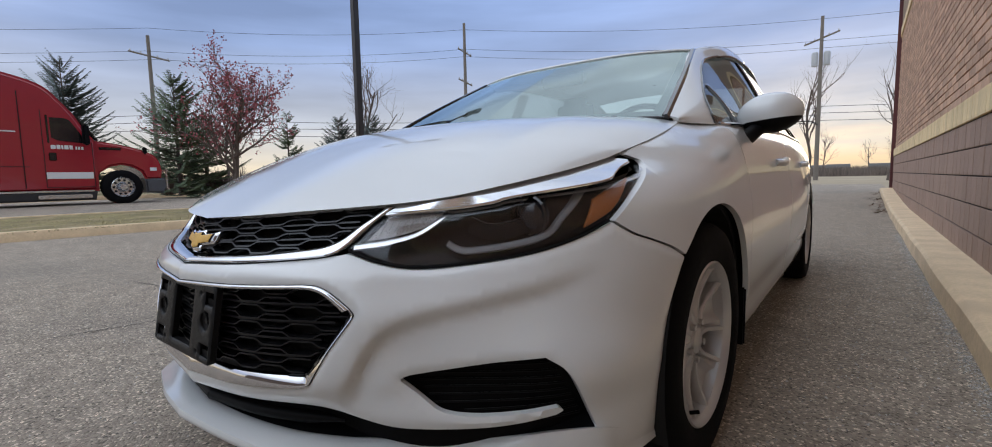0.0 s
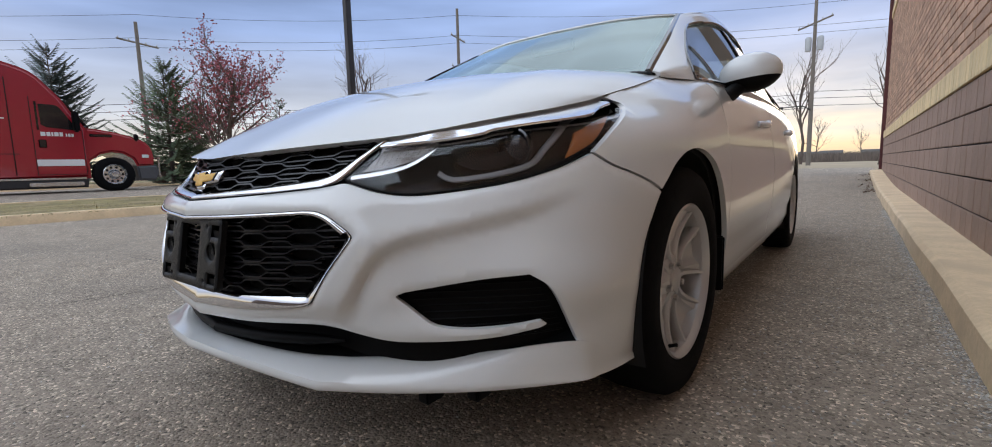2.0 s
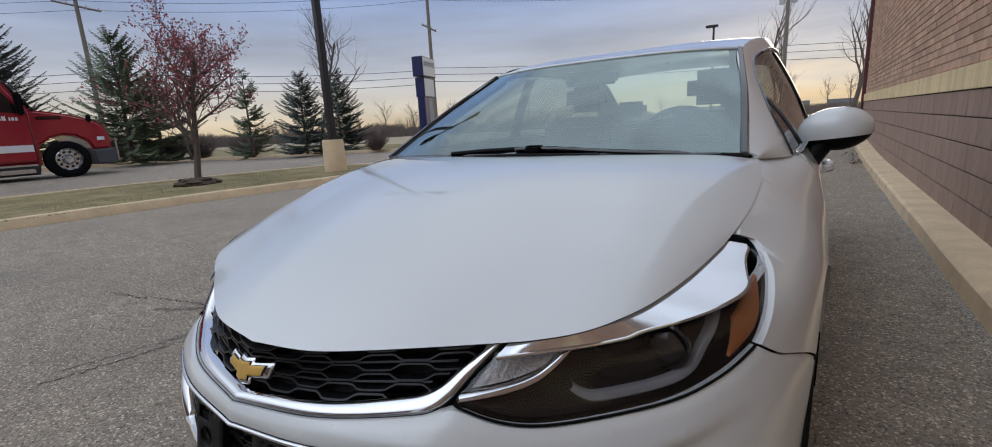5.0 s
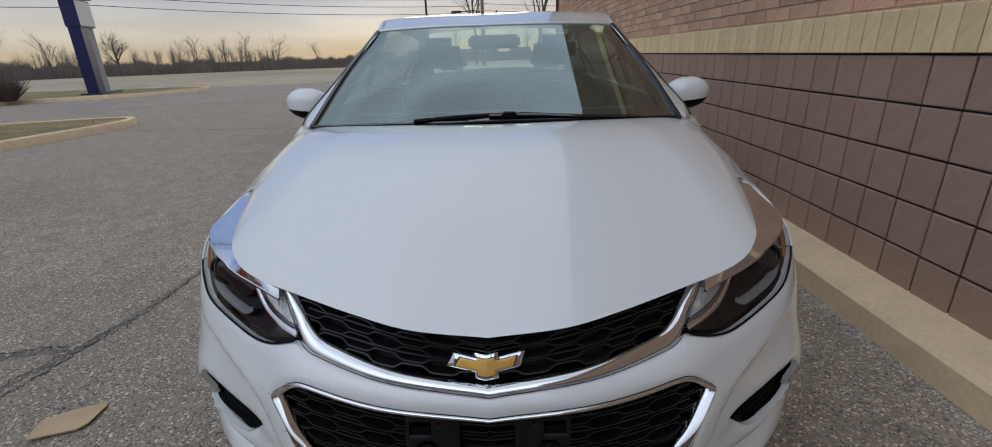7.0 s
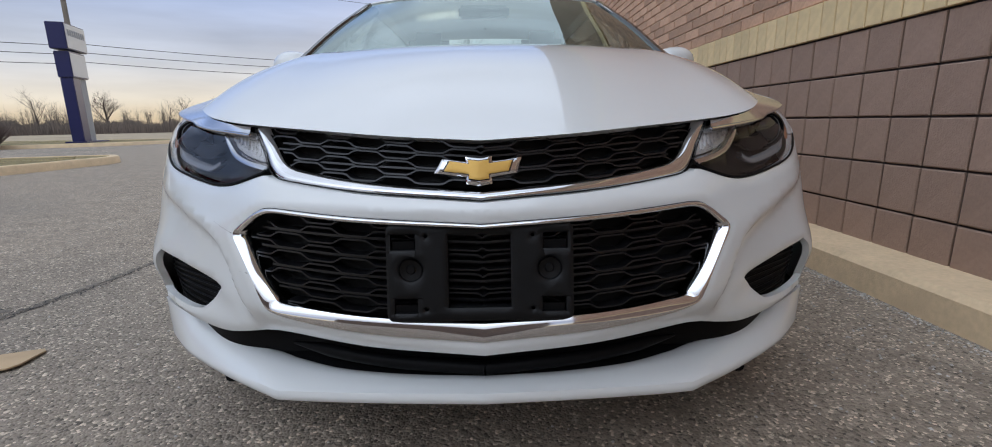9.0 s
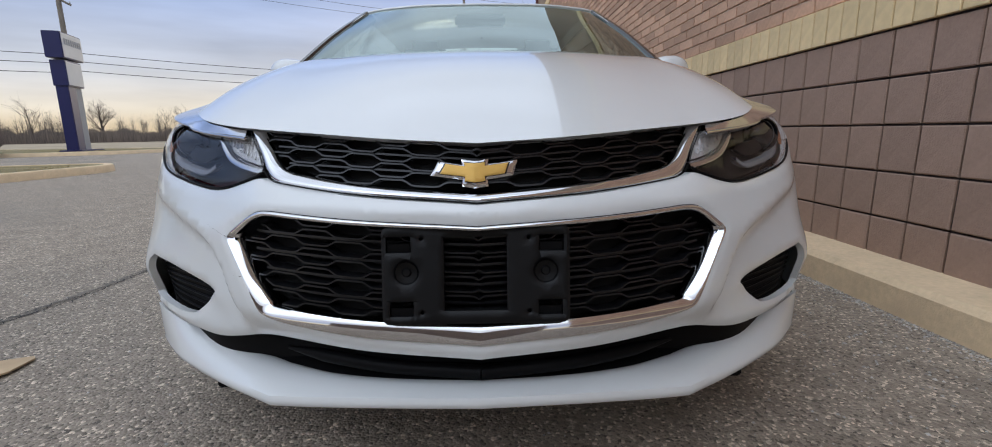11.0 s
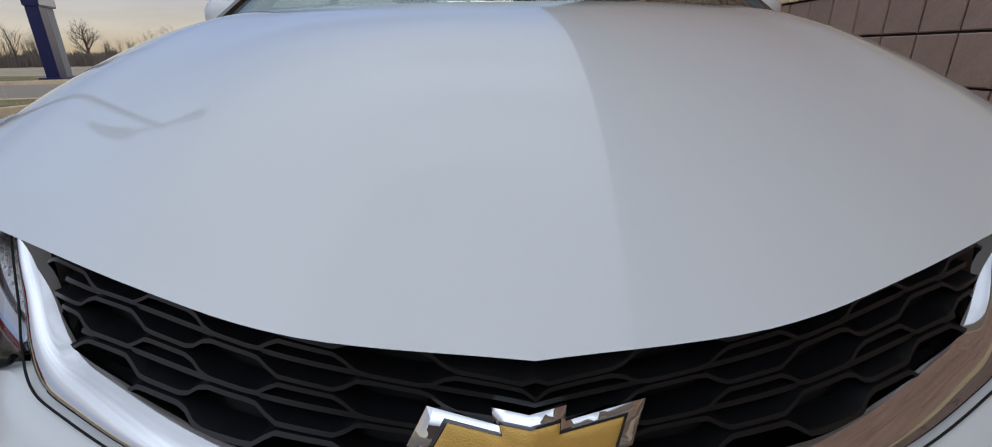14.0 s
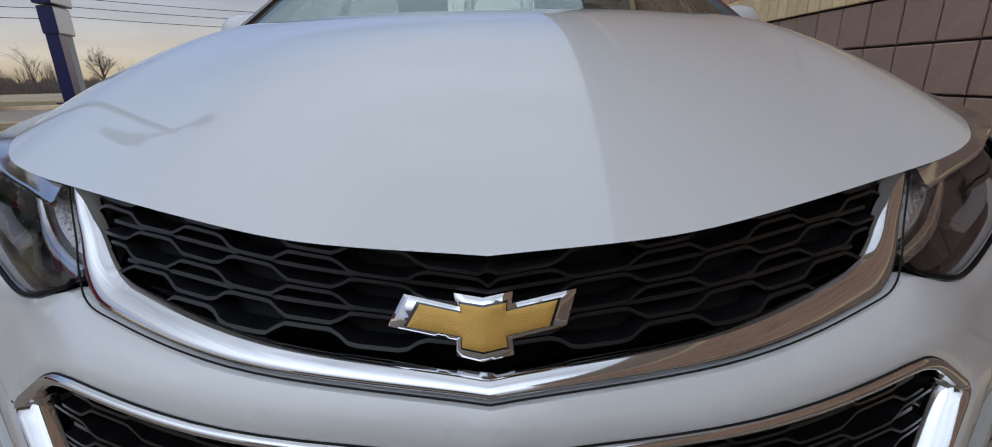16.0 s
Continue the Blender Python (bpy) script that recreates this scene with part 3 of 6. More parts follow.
# how far the body lies inside that outline, station by station (rows) and level by level
FRONT_IN = [(.03, -.012, .012, .0, .0, .008, .035, .05, .07, .09, .15, .22),
            (.015, -.002, .02, -.012, .0, .014, .06, .10, .13, .16, .22, .30),
            (.02, -.01, .0, -.004, .0, .03, .062, .095, .125, .15, .20, .28),
            (.0, -.015, -.015, -.032, -.004, .014, .035, .062, .11, .17, .22, .29),
            (.03, .015, .005, .0, .0, .003, .012, .03, .07, .145, .22, .30)]
REAR_IN = [(.035, .02, .008, .002, .0, -.002, .0, .012, .028, .056, .152, .25),
           (.042, .022, .009, .002, .0, -.001, .0, .010, .022, .042, .108, .27),
           (.05, .025, .01, .002, .0, .0, .0, .008, .016, .028, .055, .13),
           (.05, .03, .012, .004, .0, -.004, -.002, .006, .013, .022, .035, .07),
           (.04, .02, .01, .0, .0, .0, .005, .015, .022, .03, .05, .09),
           (.10, .06, .03, .0, .0, .0, .01, .02, .03, .04, .06, .12),
           (.10, .06, .03, .0, .0, .0, .01, .02, .03, .04, .06, .12)]
INSET = np.array(FRONT_IN + REAR_IN)


CREASE_X, CREASE_Z = (.42, .453, .477, .508, .551, .64, .728, .785), (.383, .42, .468, .504, .526, .549, .574, .602)


def body(a, z, inset=0.0):
    """A place on the side of the body: a metres round the plan outline, z up, moved inwards by inset."""
    a, z = np.atleast_1d(np.asarray(a, float)), np.atleast_1d(np.asarray(z, float))
    rows = np.stack([pchip(LEVEL, row, z) for row in INSET], 1)
    d = pchip(STATION, rows, a)
    x, y = np.interp(a, _arc, _dense[:, 0]), np.interp(a, _arc, _dense[:, 1])
    tx, ty = np.interp(a, _arc, _tan[:, 0]), np.interp(a, _arc, _tan[:, 1])
    # the hollow cheek below the lamp
    crease = pchip(CREASE_X, np.tile(CREASE_Z, (len(x), 1)), x)
    cheek = smooth01((crease - z) / .034) * (1 - .45 * smooth01((crease - z - .03) / .09)) * smooth01((x - .42) / .05) * (1 - smooth01((x - .68) / .14)) * smooth01((z - .33) / .05) * (y < 2)
    d = d + .020 * cheek + inset
    mid = smooth01(a / .03) * smooth01((_arc[-1] - a) / .03)
    nx, ny = -ty * mid, np.where(mid < 1, np.sign(tx) * np.sqrt(1 - (ty * mid) ** 2), tx)
    return np.stack([x + nx * d, y + ny * d, z], 1)


def ax(x, z):
    """The outline length at which the nose has this x at height z."""
    s = np.linspace(0, STATION[4] + .1, 260)
    px = np.maximum.accumulate(body(s, np.full(260, z))[:, 0])
    return float(np.interp(x, px, s))


def ay(y, z):
    s = np.linspace(STATION[2], STATION[9] + .25, 700)
    return float(np.interp(y, body(s, np.full(700, z))[:, 1], s))


def X(*pts):
    return [(ax(x, z), z) for x, z in pts]


def Y(*pts):
    return [(ay(y, z), z) for y, z in pts]


HUB_F, HUB_R, HUB_Z, ARCH = .94, 3.62, .318, .352


def arch(y0, a0, a1, r=ARCH, n=16):
    """Wheel arch points from angle a0 to a1 (degrees, 90 on top, 180 towards the nose)."""
    return Y(*[(y0 + r * math.cos(radians(w)), HUB_Z + .012 + r * math.sin(radians(w))) for w in np.linspace(a0, a1, n)])


# bumper skin: one outline for a half, with the grilles, slot and side intakes left open
bumper_half = runs(
    [(0, .585)] + X((.2, .597), (.34, .609), (.388, .617)),
    X((.388, .617), (.409, .619), (.465, .602), (.517, .593), (.577, .596), (.674, .612), (.742, .637), (.786, .668)),
    X((.786, .668)) + Y((.534, .643), (.583, .626), (.643, .604), (.685, .583)),
    arch(HUB_F, 135, 202, n=12),
    [arch(HUB_F, 135, 202, n=12)[-1]] + Y((.50, .204)) + X((.770, .212), (.785, .25), (.793, .298)),
    X((.793, .298), (.782, .36), (.766, .415), (.735, .440)),
    X((.735, .440), (.66, .432), (.58, .417), (.535, .408)),
    X((.535, .408), (.522, .400), (.532, .388)),
    X((.532, .388), (.562, .360), (.592, .342), (.64, .336), (.70, .339), (.752, .347)),
    X((.752, .347), (.757, .340), (.748, .333)),
    X((.748, .333), (.68, .318), (.60, .312), (.52, .312), (.46, .322), (.412, .334)),
    X((.412, .334), (.36, .338), (.2, .330)) + [(0, .321)],
    [(0, .321), (0, .349)],
    [(0, .349)] + X((.2, .362), (.33, .376), (.37, .384)),
    X((.37, .384), (.386, .392), (.396, .408), (.42, .455), (.452, .508)),
    X((.452, .508), (.456, .519), (.447, .530)),
    X((.447, .530), (.41, .556), (.385, .567), (.36, .569)),
    X((.36, .569), (.2, .561)) + [(0, .552)],
    [(0, .552), (0, .585)],
)
cx = np.linspace(.40, .80, 66)
cz = pchip(CREASE_X, np.tile(CREASE_Z, (66, 1)), cx)
ca = np.interp(cx, _dense[:500, 0], _arc[:500])
crease_rows = np.vstack([np.stack([ca, cz - dz], 1) for dz in (.0005, .0115, .0225, .0345)])
both("front_bumper", sheet(bumper_half, body, .0125, 0.0, (.004, .010), .014, centre=0.0, rows=crease_rows), PAINT, car, "white painted front bumper", merge=True)

# white lower lip that stands forward under the slot
LA, LB = ax(.793, .298), arch(HUB_F, 135, 202, n=12)[-1][0]
lip_in = np.vstack([spline([(0, .055, .265), (.15, .072, .262), (.28, .108, .257), (.385, .160, .254)], 8), spline([(.385, .160, .254), (.536, .246, .262), (.66, .312, .278), (.735, .358, .292)] + [tuple(body([q], [z], i)[0]) for q, z, i in ((LA, .296, -.003), (LA + .06, .276, .0), ((LA + LB) / 2 + .02, .246, .002), (LB, .222, .002))], 6)[1:]])
lip_low = np.vstack([spline([(0, .0, .247), (.15, .020, .239), (.29, .055, .223), (.386, .081, .213)], 8), spline([(.386, .081, .213), (.503, .160, .207), (.605, .232, .207), (.69, .300, .209)] + [tuple(body([q], [z], i)[0]) for q, z, i in ((LA, .209, -.008), (LA + .06, .206, -.005), ((LA + LB) / 2 + .02, .203, -.004), (LB, .201, -.003))], 6)[1:]])
lip_v, lip_f = [], []
out_dir = np.gradient(lip_low, axis=0)
out_dir = np.stack([out_dir[:, 1], -out_dir[:, 0], 0 * out_dir[:, 0]], 1)
out_dir /= np.linalg.norm(out_dir, axis=1)[:, None]
out_dir[0] = (0, -1, 0)
fade = (1 - smooth01((lip_in[:, 0] - .74) / .09))[:, None]
up = np.array((0, 0, 1.0)) * np.maximum(fade, .25)
out_dir = out_dir * np.maximum(fade, .35)
lip_rows = [lip_in - out_dir * .035 - up * .012, lip_in - out_dir * .006 - up * .001, lip_in, lip_in + (lip_low - lip_in) * .30 + up * .010, lip_in + (lip_low - lip_in) * .62 + up * .013 + out_dir * .003,
            lip_low + up * .020 + out_dir * .001, lip_low + up * .012 + out_dir * .004, lip_low + up * .003 + out_dir * .003, lip_low, lip_low - out_dir * .05 + up * .002]
for row in lip_rows:
    row = np.array(row)
    row[0, 0] = 0
    lip_v.extend(row)
nl = len(lip_in)
lip_f = [(k * nl + j, k * nl + j + 1, (k + 1) * nl + j + 1, (k + 1) * nl + j) for k in range(len(lip_rows) - 1) for j in range(nl - 1)]
both("front_lip", (lip_v, lip_f), PAINT, car, "white angular front lip", merge=True)

# near-black sheet behind all gaps and openings, colour standing in for their shade
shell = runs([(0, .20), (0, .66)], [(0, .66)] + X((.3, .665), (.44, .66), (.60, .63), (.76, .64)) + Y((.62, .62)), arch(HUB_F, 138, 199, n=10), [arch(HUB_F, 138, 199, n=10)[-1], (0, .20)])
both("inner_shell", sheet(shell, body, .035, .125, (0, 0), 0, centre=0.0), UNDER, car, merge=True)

# black slot under the bumper with its rolled lower lip
slot = runs([(0, .235)] + X((.3, .225), (.6, .215), (.80, .24)), X((.80, .24), (.80, .33), (.77, .36)), X((.77, .36), (.6, .345), (.35, .352)) + [(0, .345)], [(0, .345), (0, .235)])
both("lower_slot", sheet(slot, body, .022, lambda u, v: .100 - .055 * smooth01((u - .35) / .3), (0, 0), 0, centre=0.0), BLACK, car, "black plastic lower intake", merge=True)
lipcurve = body(np.linspace(0, ax(.40, .292), 24), np.linspace(.276, .290, 24), np.linspace(.060, .055, 24))
both("slot_lip", tube(lipcurve, np.r_[np.full(18, .013), np.linspace(.013, .003, 6)], 10), BLACK, car, "rolled black lower edge of the intake", merge=True)
both("slot_sill", coons(lip_in - np.array((0, -.008, .004)), lip_in + np.array((-.0, .06, .012)), [lip_in[0] - np.array((0, -.008, .004)), lip_in[0] + np.array((0, .06, .012))], [lip_in[-1] - np.array((0, -.008, .004)), lip_in[-1] + np.array((0, .06, .012))], 40, 3), BLACK, car, merge=True)

# side intakes
intake = runs(X((.50, .385), (.56, .345), (.66, .30), (.80, .285)), X((.80, .285), (.80, .40), (.75, .46)), X((.75, .46), (.62, .445), (.50, .42)), X((.50, .42), (.50, .385)))
both("side_intake", sheet(intake, body, .02, .040, (0, 0), 0), BLACK, car, "black mesh side intake")
for k in range(10):
    zz = .305 + .0135 * k
    x0, x1 = .60 - .009 * max(k - 3, 0) - .03 * (k >= 3), .785 - .003 * k
    if k < 3:
        x0 = .62
    zs = np.linspace(zz, zz + .008, 10)
    s = np.array([ax(x, z) for x, z in zip(np.linspace(x0, x1, 10), zs)])
    both("intake_bar", tube(body(s, zs, .037), .0022, 5), BLACK, car)

def ribbon(outer, inner, high, sink=0.0, across=9, n=90, back=.012, base=0.0):
    """A rounded moulding between two lines on the body; high: how far it stands out, sink: how far its inner edge lies in."""
    def even(c):
        c = np.asarray(c, float)
        s = np.r_[0, np.cumsum(np.hypot(*np.diff(c, axis=0).T))]
        q = np.linspace(0, s[-1], n)
        return np.stack([np.interp(q, s, c[:, 0]), np.interp(q, s, c[:, 1])], 1)
    o, i = even(outer), even(inner)
    v, f = [], []
    ts = np.linspace(0, 1, across)
    for k, t in enumerate(np.r_[0, ts, 1]):
        az = o + (i - o) * t
        ins = -high * math.sin(math.pi * t) ** .6 + sink * t if 0 < k < across + 1 else back + sink * t
        v.extend(body(az[:, 0], az[:, 1], ins + base))
    m = across + 2
    f = [(k * n + j, k * n + j + 1, (k + 1) * n + j + 1, (k + 1) * n + j) for k in range(m - 1) for j in range(n - 1)]
    return v, f


# ---- upper grille: chrome surround, dark back, wavy bars ----
chrome_o = spline([(0, .588)] + X((.2, .600), (.33, .611), (.375, .618), (.397, .634), (.420, .668), (.449, .705)), 8)
chrome_i = spline([(0, .606)] + X((.2, .621), (.30, .634), (.345, .643), (.372, .657), (.396, .678), (.426, .706)), 8)
chrome_i = np.asarray(chrome_o) + .66 * (np.asarray(chrome_i) - np.asarray(chrome_o))
both("grille_surround", ribbon(chrome_o, chrome_i, .006, .002, base=.011), CHROME, car, "polished chrome grille surround", merge=True)
both("grille_gap", tube(body(*np.array(chrome_o).T, .005), .0009, 6), UNDER, car, "dark gap under the chrome surround", merge=True)
# deep shade behind the bars is put in as a near-black sheet
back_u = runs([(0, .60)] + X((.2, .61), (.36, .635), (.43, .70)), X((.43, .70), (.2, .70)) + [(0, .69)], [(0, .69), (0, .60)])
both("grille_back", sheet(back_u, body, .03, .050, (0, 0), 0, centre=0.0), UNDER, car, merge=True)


def wave_bar(z_of, amp, phase, x0, x1, pitch, inset, thick, deep, sink=0.0):
    """A grille bar: a flat strip set on edge that steps up and down in long hexagons."""
    xs = np.arange(x0, x1 + 1e-6, .008)
    f = ((xs / pitch + phase) % 1.0)
    tri = np.abs(f * 2 - 1)
    step = smooth01((tri - .33) / .34) * 2 - 1
    zs = np.array([z_of(x) for x in xs]) + amp * step
    s = np.array([ax(x, z) for x, z in zip(xs, zs)])
    v, f4 = [], []
    for dz, di in ((thick, 0), (thick, deep), (-thick, deep), (-thick, 0)):
        v.extend(body(s, zs + dz, inset + di))
    n = len(xs)
    for i in range(n - 1):
        for k in range(4):
            j = (k + 1) % 4
            f4.append((k * n + i, j * n + i, j * n + i + 1, k * n + i + 1))
    return v, f4


for r in range(6):
    frac = r / 5
    zf = lambda x, q=frac: .612 + .016 * (x / .4) + q * (.672 - .612 + .012 * (x / .4)) if x < .44 else .7
    x1 = .358 + .082 * frac
    both("grille_bar", wave_bar(zf, .0042 if r % 2 else -.0042, 0.25, .0, x1, .118, .020, .0014, .020), GRILLEBAR, car, merge=True)
    if r in (1, 3):
        zg = lambda x, q=frac: .618 + .016 * (x / .4) + q * (.672 - .612 + .012 * (x / .4))
        both("grille_bar", wave_bar(zg, .0, 0.0, .0, x1 - .01, .118, .024, .0016, .016), GRILLEBAR, car, merge=True)

# ---- lower grille ----
lg_out = [[(0, .349)] + X((.2, .362), (.33, .376), (.37, .384)), X((.37, .384), (.386, .392), (.396, .408), (.42, .455), (.452, .508)), X((.452, .508), (.456, .519), (.447, .530)),
          X((.447, .530), (.41, .556), (.385, .567), (.36, .569)), X((.36, .569), (.2, .561)) + [(0, .552)]]
lg_in = [[(0, .545)] + X((.2, .553), (.352, .561)), X((.352, .561), (.375, .560), (.402, .550), (.437, .524)), X((.437, .524), (.444, .517), (.440, .508)),
         X((.440, .508), (.407, .453), (.373, .408)), X((.373, .408), (.355, .400), (.2, .390)) + [(0, .380)]]
def line(some):
    out = []
    for run in some:
        out.extend(spline(run, 6) if len(run) > 2 else np.asarray(run, float))
    return [out[0]] + [q for p, q in zip(out, out[1:]) if np.hypot(*(q - p)) > 1e-4]


both("lower_grille_frame", ribbon(line([lg_out[4][::-1], lg_out[3][::-1]]), line(lg_in[0:2]), .003, .002), CHROME, car, "thin chrome top edge of the lower grille", merge=True)
both("lower_grille_trim", ribbon(line([lg_out[2][::-1], lg_out[1][::-1], lg_out[0][::-1]]), line(lg_in[2:5]), .002, .016), CHROME, car, "wide chrome lower grille moulding", merge=True)
both("lower_grille_gap", tube(body(*np.array(line(lg_out)).T, .003), .0011, 6), UNDER, car, "dark gap round the lower grille", merge=True)
for seam_pts in (X((.512, .533), (.485, .526), (.460, .519)), X((.448, .4525), (.436, .452), (.424, .452))):
    seam_v = body(*np.array(spline(seam_pts, 6)).T, .0006)
    one("bumper_seam", tube(seam_v * np.array((-1, 1, 1)), .0006, 5), DARKMETAL, car, "fine seam of the tow-eye cover")
# the hollow behind these bars gets its shade from a near-black sheet
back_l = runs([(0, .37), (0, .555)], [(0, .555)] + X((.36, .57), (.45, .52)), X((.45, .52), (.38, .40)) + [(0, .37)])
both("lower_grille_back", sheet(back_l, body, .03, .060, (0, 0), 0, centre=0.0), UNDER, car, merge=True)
for r in range(10):
    frac = r / 9
    base = .392 + frac * .150
    zf = lambda x, b=base, q=frac: b + (.018 * (1 - q) + .010 * q) * (x / .4)
    x1 = .36 + .145 * frac if frac < .68 else .455 - .24 * (frac - .68)
    both("grille_bar", wave_bar(zf, .0048 if r % 2 else -.0048, 0.25, .0, min(x1, .440), .128, .024, .0014, .024), GRILLEBAR, car, merge=True)
    if r % 2 == 1 and r < 9:
        zg = lambda x, b=base + .0085, q=frac: b + (.018 * (1 - q) + .010 * q) * (x / .4)
        both("grille_bar", wave_bar(zg, .0, 0.0, .0, min(x1, .43) - .01, .128, .028, .0020, .018), GRILLEBAR, car, merge=True)

# ---- emblem ----
CROSS = [(-76, -4), (-63, 22), (-21, 15), (-23, 25), (0, 22.5), (23, 25.5), (22, 16), (74, 23), (65, -5), (22, -11), (23, -23), (0, -26), (-21, -23), (-21, -11)]


def flat(ox, oy, oz, tilt):
    """A flat surface that leans back by tilt degrees; inset goes inwards."""
    c, s = math.cos(radians(tilt)), math.sin(radians(tilt))
    return lambda u, v, i: np.stack([ox + np.asarray(u), oy + np.asarray(v) * s + np.asarray(i) * c + np.abs(np.asarray(u)) * .17, oz + np.asarray(v) * c - np.asarray(i) * s], 1)


cross = np.array(CROSS) / 1000 * .965
one("emblem", sheet(cross, flat(-.004, .058, .634, 22), .006, 0, (.004, .005), .014), CHROME, car, "chrome bow-shaped badge rim")
inner = cross * np.array([.78, .68]) + np.array([0, .0002])
one("emblem_line", sheet(cross * np.array([.82, .75]) + np.array([0, .0002]), flat(-.004, .0560, .6350, 22), .006, 0, (.001, .002), .002), GLOSSBLACK, car, "thin dark line round the badge face")
one("emblem_face", sheet(inner, flat(-.004, .0548, .6354, 22), .005, 0, (.001, .002), .003), GOLD, car, "gold textured badge face")

# ---- empty plate bracket ----
pw, ph = .152, .079
corner = lambda cx, cz, w: [(cx + .012 * math.cos(radians(w + q)), cz + .012 * math.sin(radians(w + q))) for q in (0, 22, 45, 68, 90)]
rim = np.array(corner(pw - .012, -ph + .012, -90) + corner(pw - .012, ph - .012, 0) + corner(-pw + .012, ph - .012, 90) + corner(-pw + .012, -ph + .012, 180))
rect = lambda x0, x1, z0, z1: np.array([(x0, z0), (x1, z0), (x1, z1), (x0, z1)])
ring = lambda cx, cz, r, n=20: np.array([(cx + r * math.cos(2 * math.pi * k / n), cz + r * math.sin(2 * math.pi * k / n)) for k in range(n)])
holes = [rect(-.052, .050, -.058, .060), rect(-.145, -.105, .036, .062), rect(.103, .143, .036, .062), rect(-.140, -.102, -.066, -.042), rect(.101, .140, -.066, -.042),
         ring(-.113, .004, .019), ring(.113, .004, .019), ring(-.088, .058, .003, 8), ring(.086, .058, .003, 8), ring(-.088, -.06, .003, 8), ring(.086, -.06, .003, 8)]


def bracket_fn(u, v, i):
    u, v, i = (np.asarray(q, float) for q in (u, v, i))
    return np.stack([-.004 + u, .006 + (v + .08) * .17 + i, .473 + v], 1)


bracket = one("plate_bracket", sheet(rim, bracket_fn, .012, 0, (.003, .004), .012, holes=holes), BRACKET, car, "empty black plastic plate bracket")
for cx in (-.113, .113):
    dish = [(.0, .019), (.004, .018), (.007, .008), (.004, .006), (.004, .0001)]
    v, f = lathe(dish, (-.004 + cx, .006 + .084 * .17, .477), 20, "y")
    one("screw_dish", (v, f), BRACKET, bracket)
for cx, cz in ((-.125, .049), (.123, .049), (-.121, -.054), (.12, -.054)):
    bm = box(bmesh.new(), -.004 + cx - .02, -.004 + cx + .02, .012 + (cz + .08) * .17, .016 + (cz + .08) * .17, .473 + cz - .016, .473 + cz + .003, .002)
    part("clip_seat", bm, BLACK, bracket)

# ---- headlamps ----
LAMP_LOW = X((.402, .630), (.412, .623), (.465, .606), (.517, .597), (.577, .600), (.674, .616), (.742, .641), (.782, .672))
LAMP_END = X((.782, .672)) + Y((.556, .712), (.61, .738), (.665, .762), (.698, .780))
LAMP_BROW = X((.445, .690), (.50, .695), (.56, .701), (.608, .709), (.645, .720)) + Y((.535, .740), (.61, .753), (.66, .762), (.695, .771))
lamp_poly = runs(LAMP_LOW, LAMP_END, LAMP_END[-1:] + LAMP_BROW[-1:], LAMP_BROW[::-1], LAMP_BROW[:1] + X((.424, .664)) + LAMP_LOW[:1])
lens = both("headlamp_lens", sheet(lamp_poly, body, .018, 0.002, (.005, .010), .012), LENS, car, "clear headlamp cover")
for o in lens:
    o.visible_shadow = False
both("headlamp_bowl", sheet(lamp_poly, body, .022, lambda u, v: .026 + .03 * smooth01((v - .60) / .06) * smooth01((.80 - v) / .08), (0, .0), 0), LAMPDARK, car, "dark headlamp housing")


def band(points, width, high, sink=0.0):
    """A moulding of even width along a line on the body."""
    c = spline(points, 8)
    t = np.gradient(c, axis=0)
    t /= np.hypot(*t.T)[:, None]
    n = np.stack([-t[:, 1], t[:, 0]], 1) * width / 2
    v, f = ribbon(c + n, c - n, high, 0.0, 7, 60, .01)
    return [p for p in v], f


def sunk(points, width, high, depth):
    c = spline(points, 8)
    t = np.gradient(c, axis=0)
    t /= np.hypot(*t.T)[:, None]
    n = np.stack([-t[:, 1], t[:, 0]], 1) * width / 2
    v, f, k = [], [], len(c)
    for q, h in ((1, .012), (1, 0), (.6, -high), (-.6, -high), (-1, 0), (-1, .012)):
        az = c + n * q
        v.extend(body(az[:, 0], az[:, 1], depth + h))
    f = [(r * k + j, r * k + j + 1, (r + 1) * k + j + 1, (r + 1) * k + j) for r in range(5) for j in range(k - 1)]
    return v, f


both("lamp_divider", sunk([(a, z - .006) for a, z in LAMP_BROW], .004, .001, .014), LAMPGREY, car)
refl = runs(X((.422, .641), (.436, .665), (.452, .688)), X((.452, .688), (.50, .697), (.545, .706)), X((.545, .706), (.528, .684), (.508, .664), (.47, .650), (.422, .641)))
both("turn_reflector", sheet(refl, body, .010, .020, (0, 0), .004), LAMPGREY, car, "ribbed silver turn-signal reflector")
for k in range(9):
    xa = .440 + .0115 * k
    zl, zh = .652 + .004 * k, .689 + .0017 * k
    both("reflector_rib", sunk(X((xa, zl), (xa + .003, (zl + zh) / 2), (xa + .006, zh)), .004, .002, .018), LAMPGREY, car)
both("lamp_blade", sunk(X((.408, .631), (.461, .639), (.500, .651), (.524, .670), (.542, .694)), .011, .003, .012), CHROME, car, "bright chrome lamp blade")
both("running_light", sunk(X((.556, .636), (.575, .625), (.60, .622), (.671, .634), (.712, .651), (.728, .685)) + Y((.495, .735), (.535, .752)), .011, .002, .018), material("frosted_light_guide", (.20, .20, .205), .22, vary=.05), car, "frosted running-light guide")
both("lamp_inner_wall", sunk(X((.585, .668), (.62, .655), (.66, .660), (.70, .682), (.712, .71)), .030, .001, .034), LAMPDARK, car)
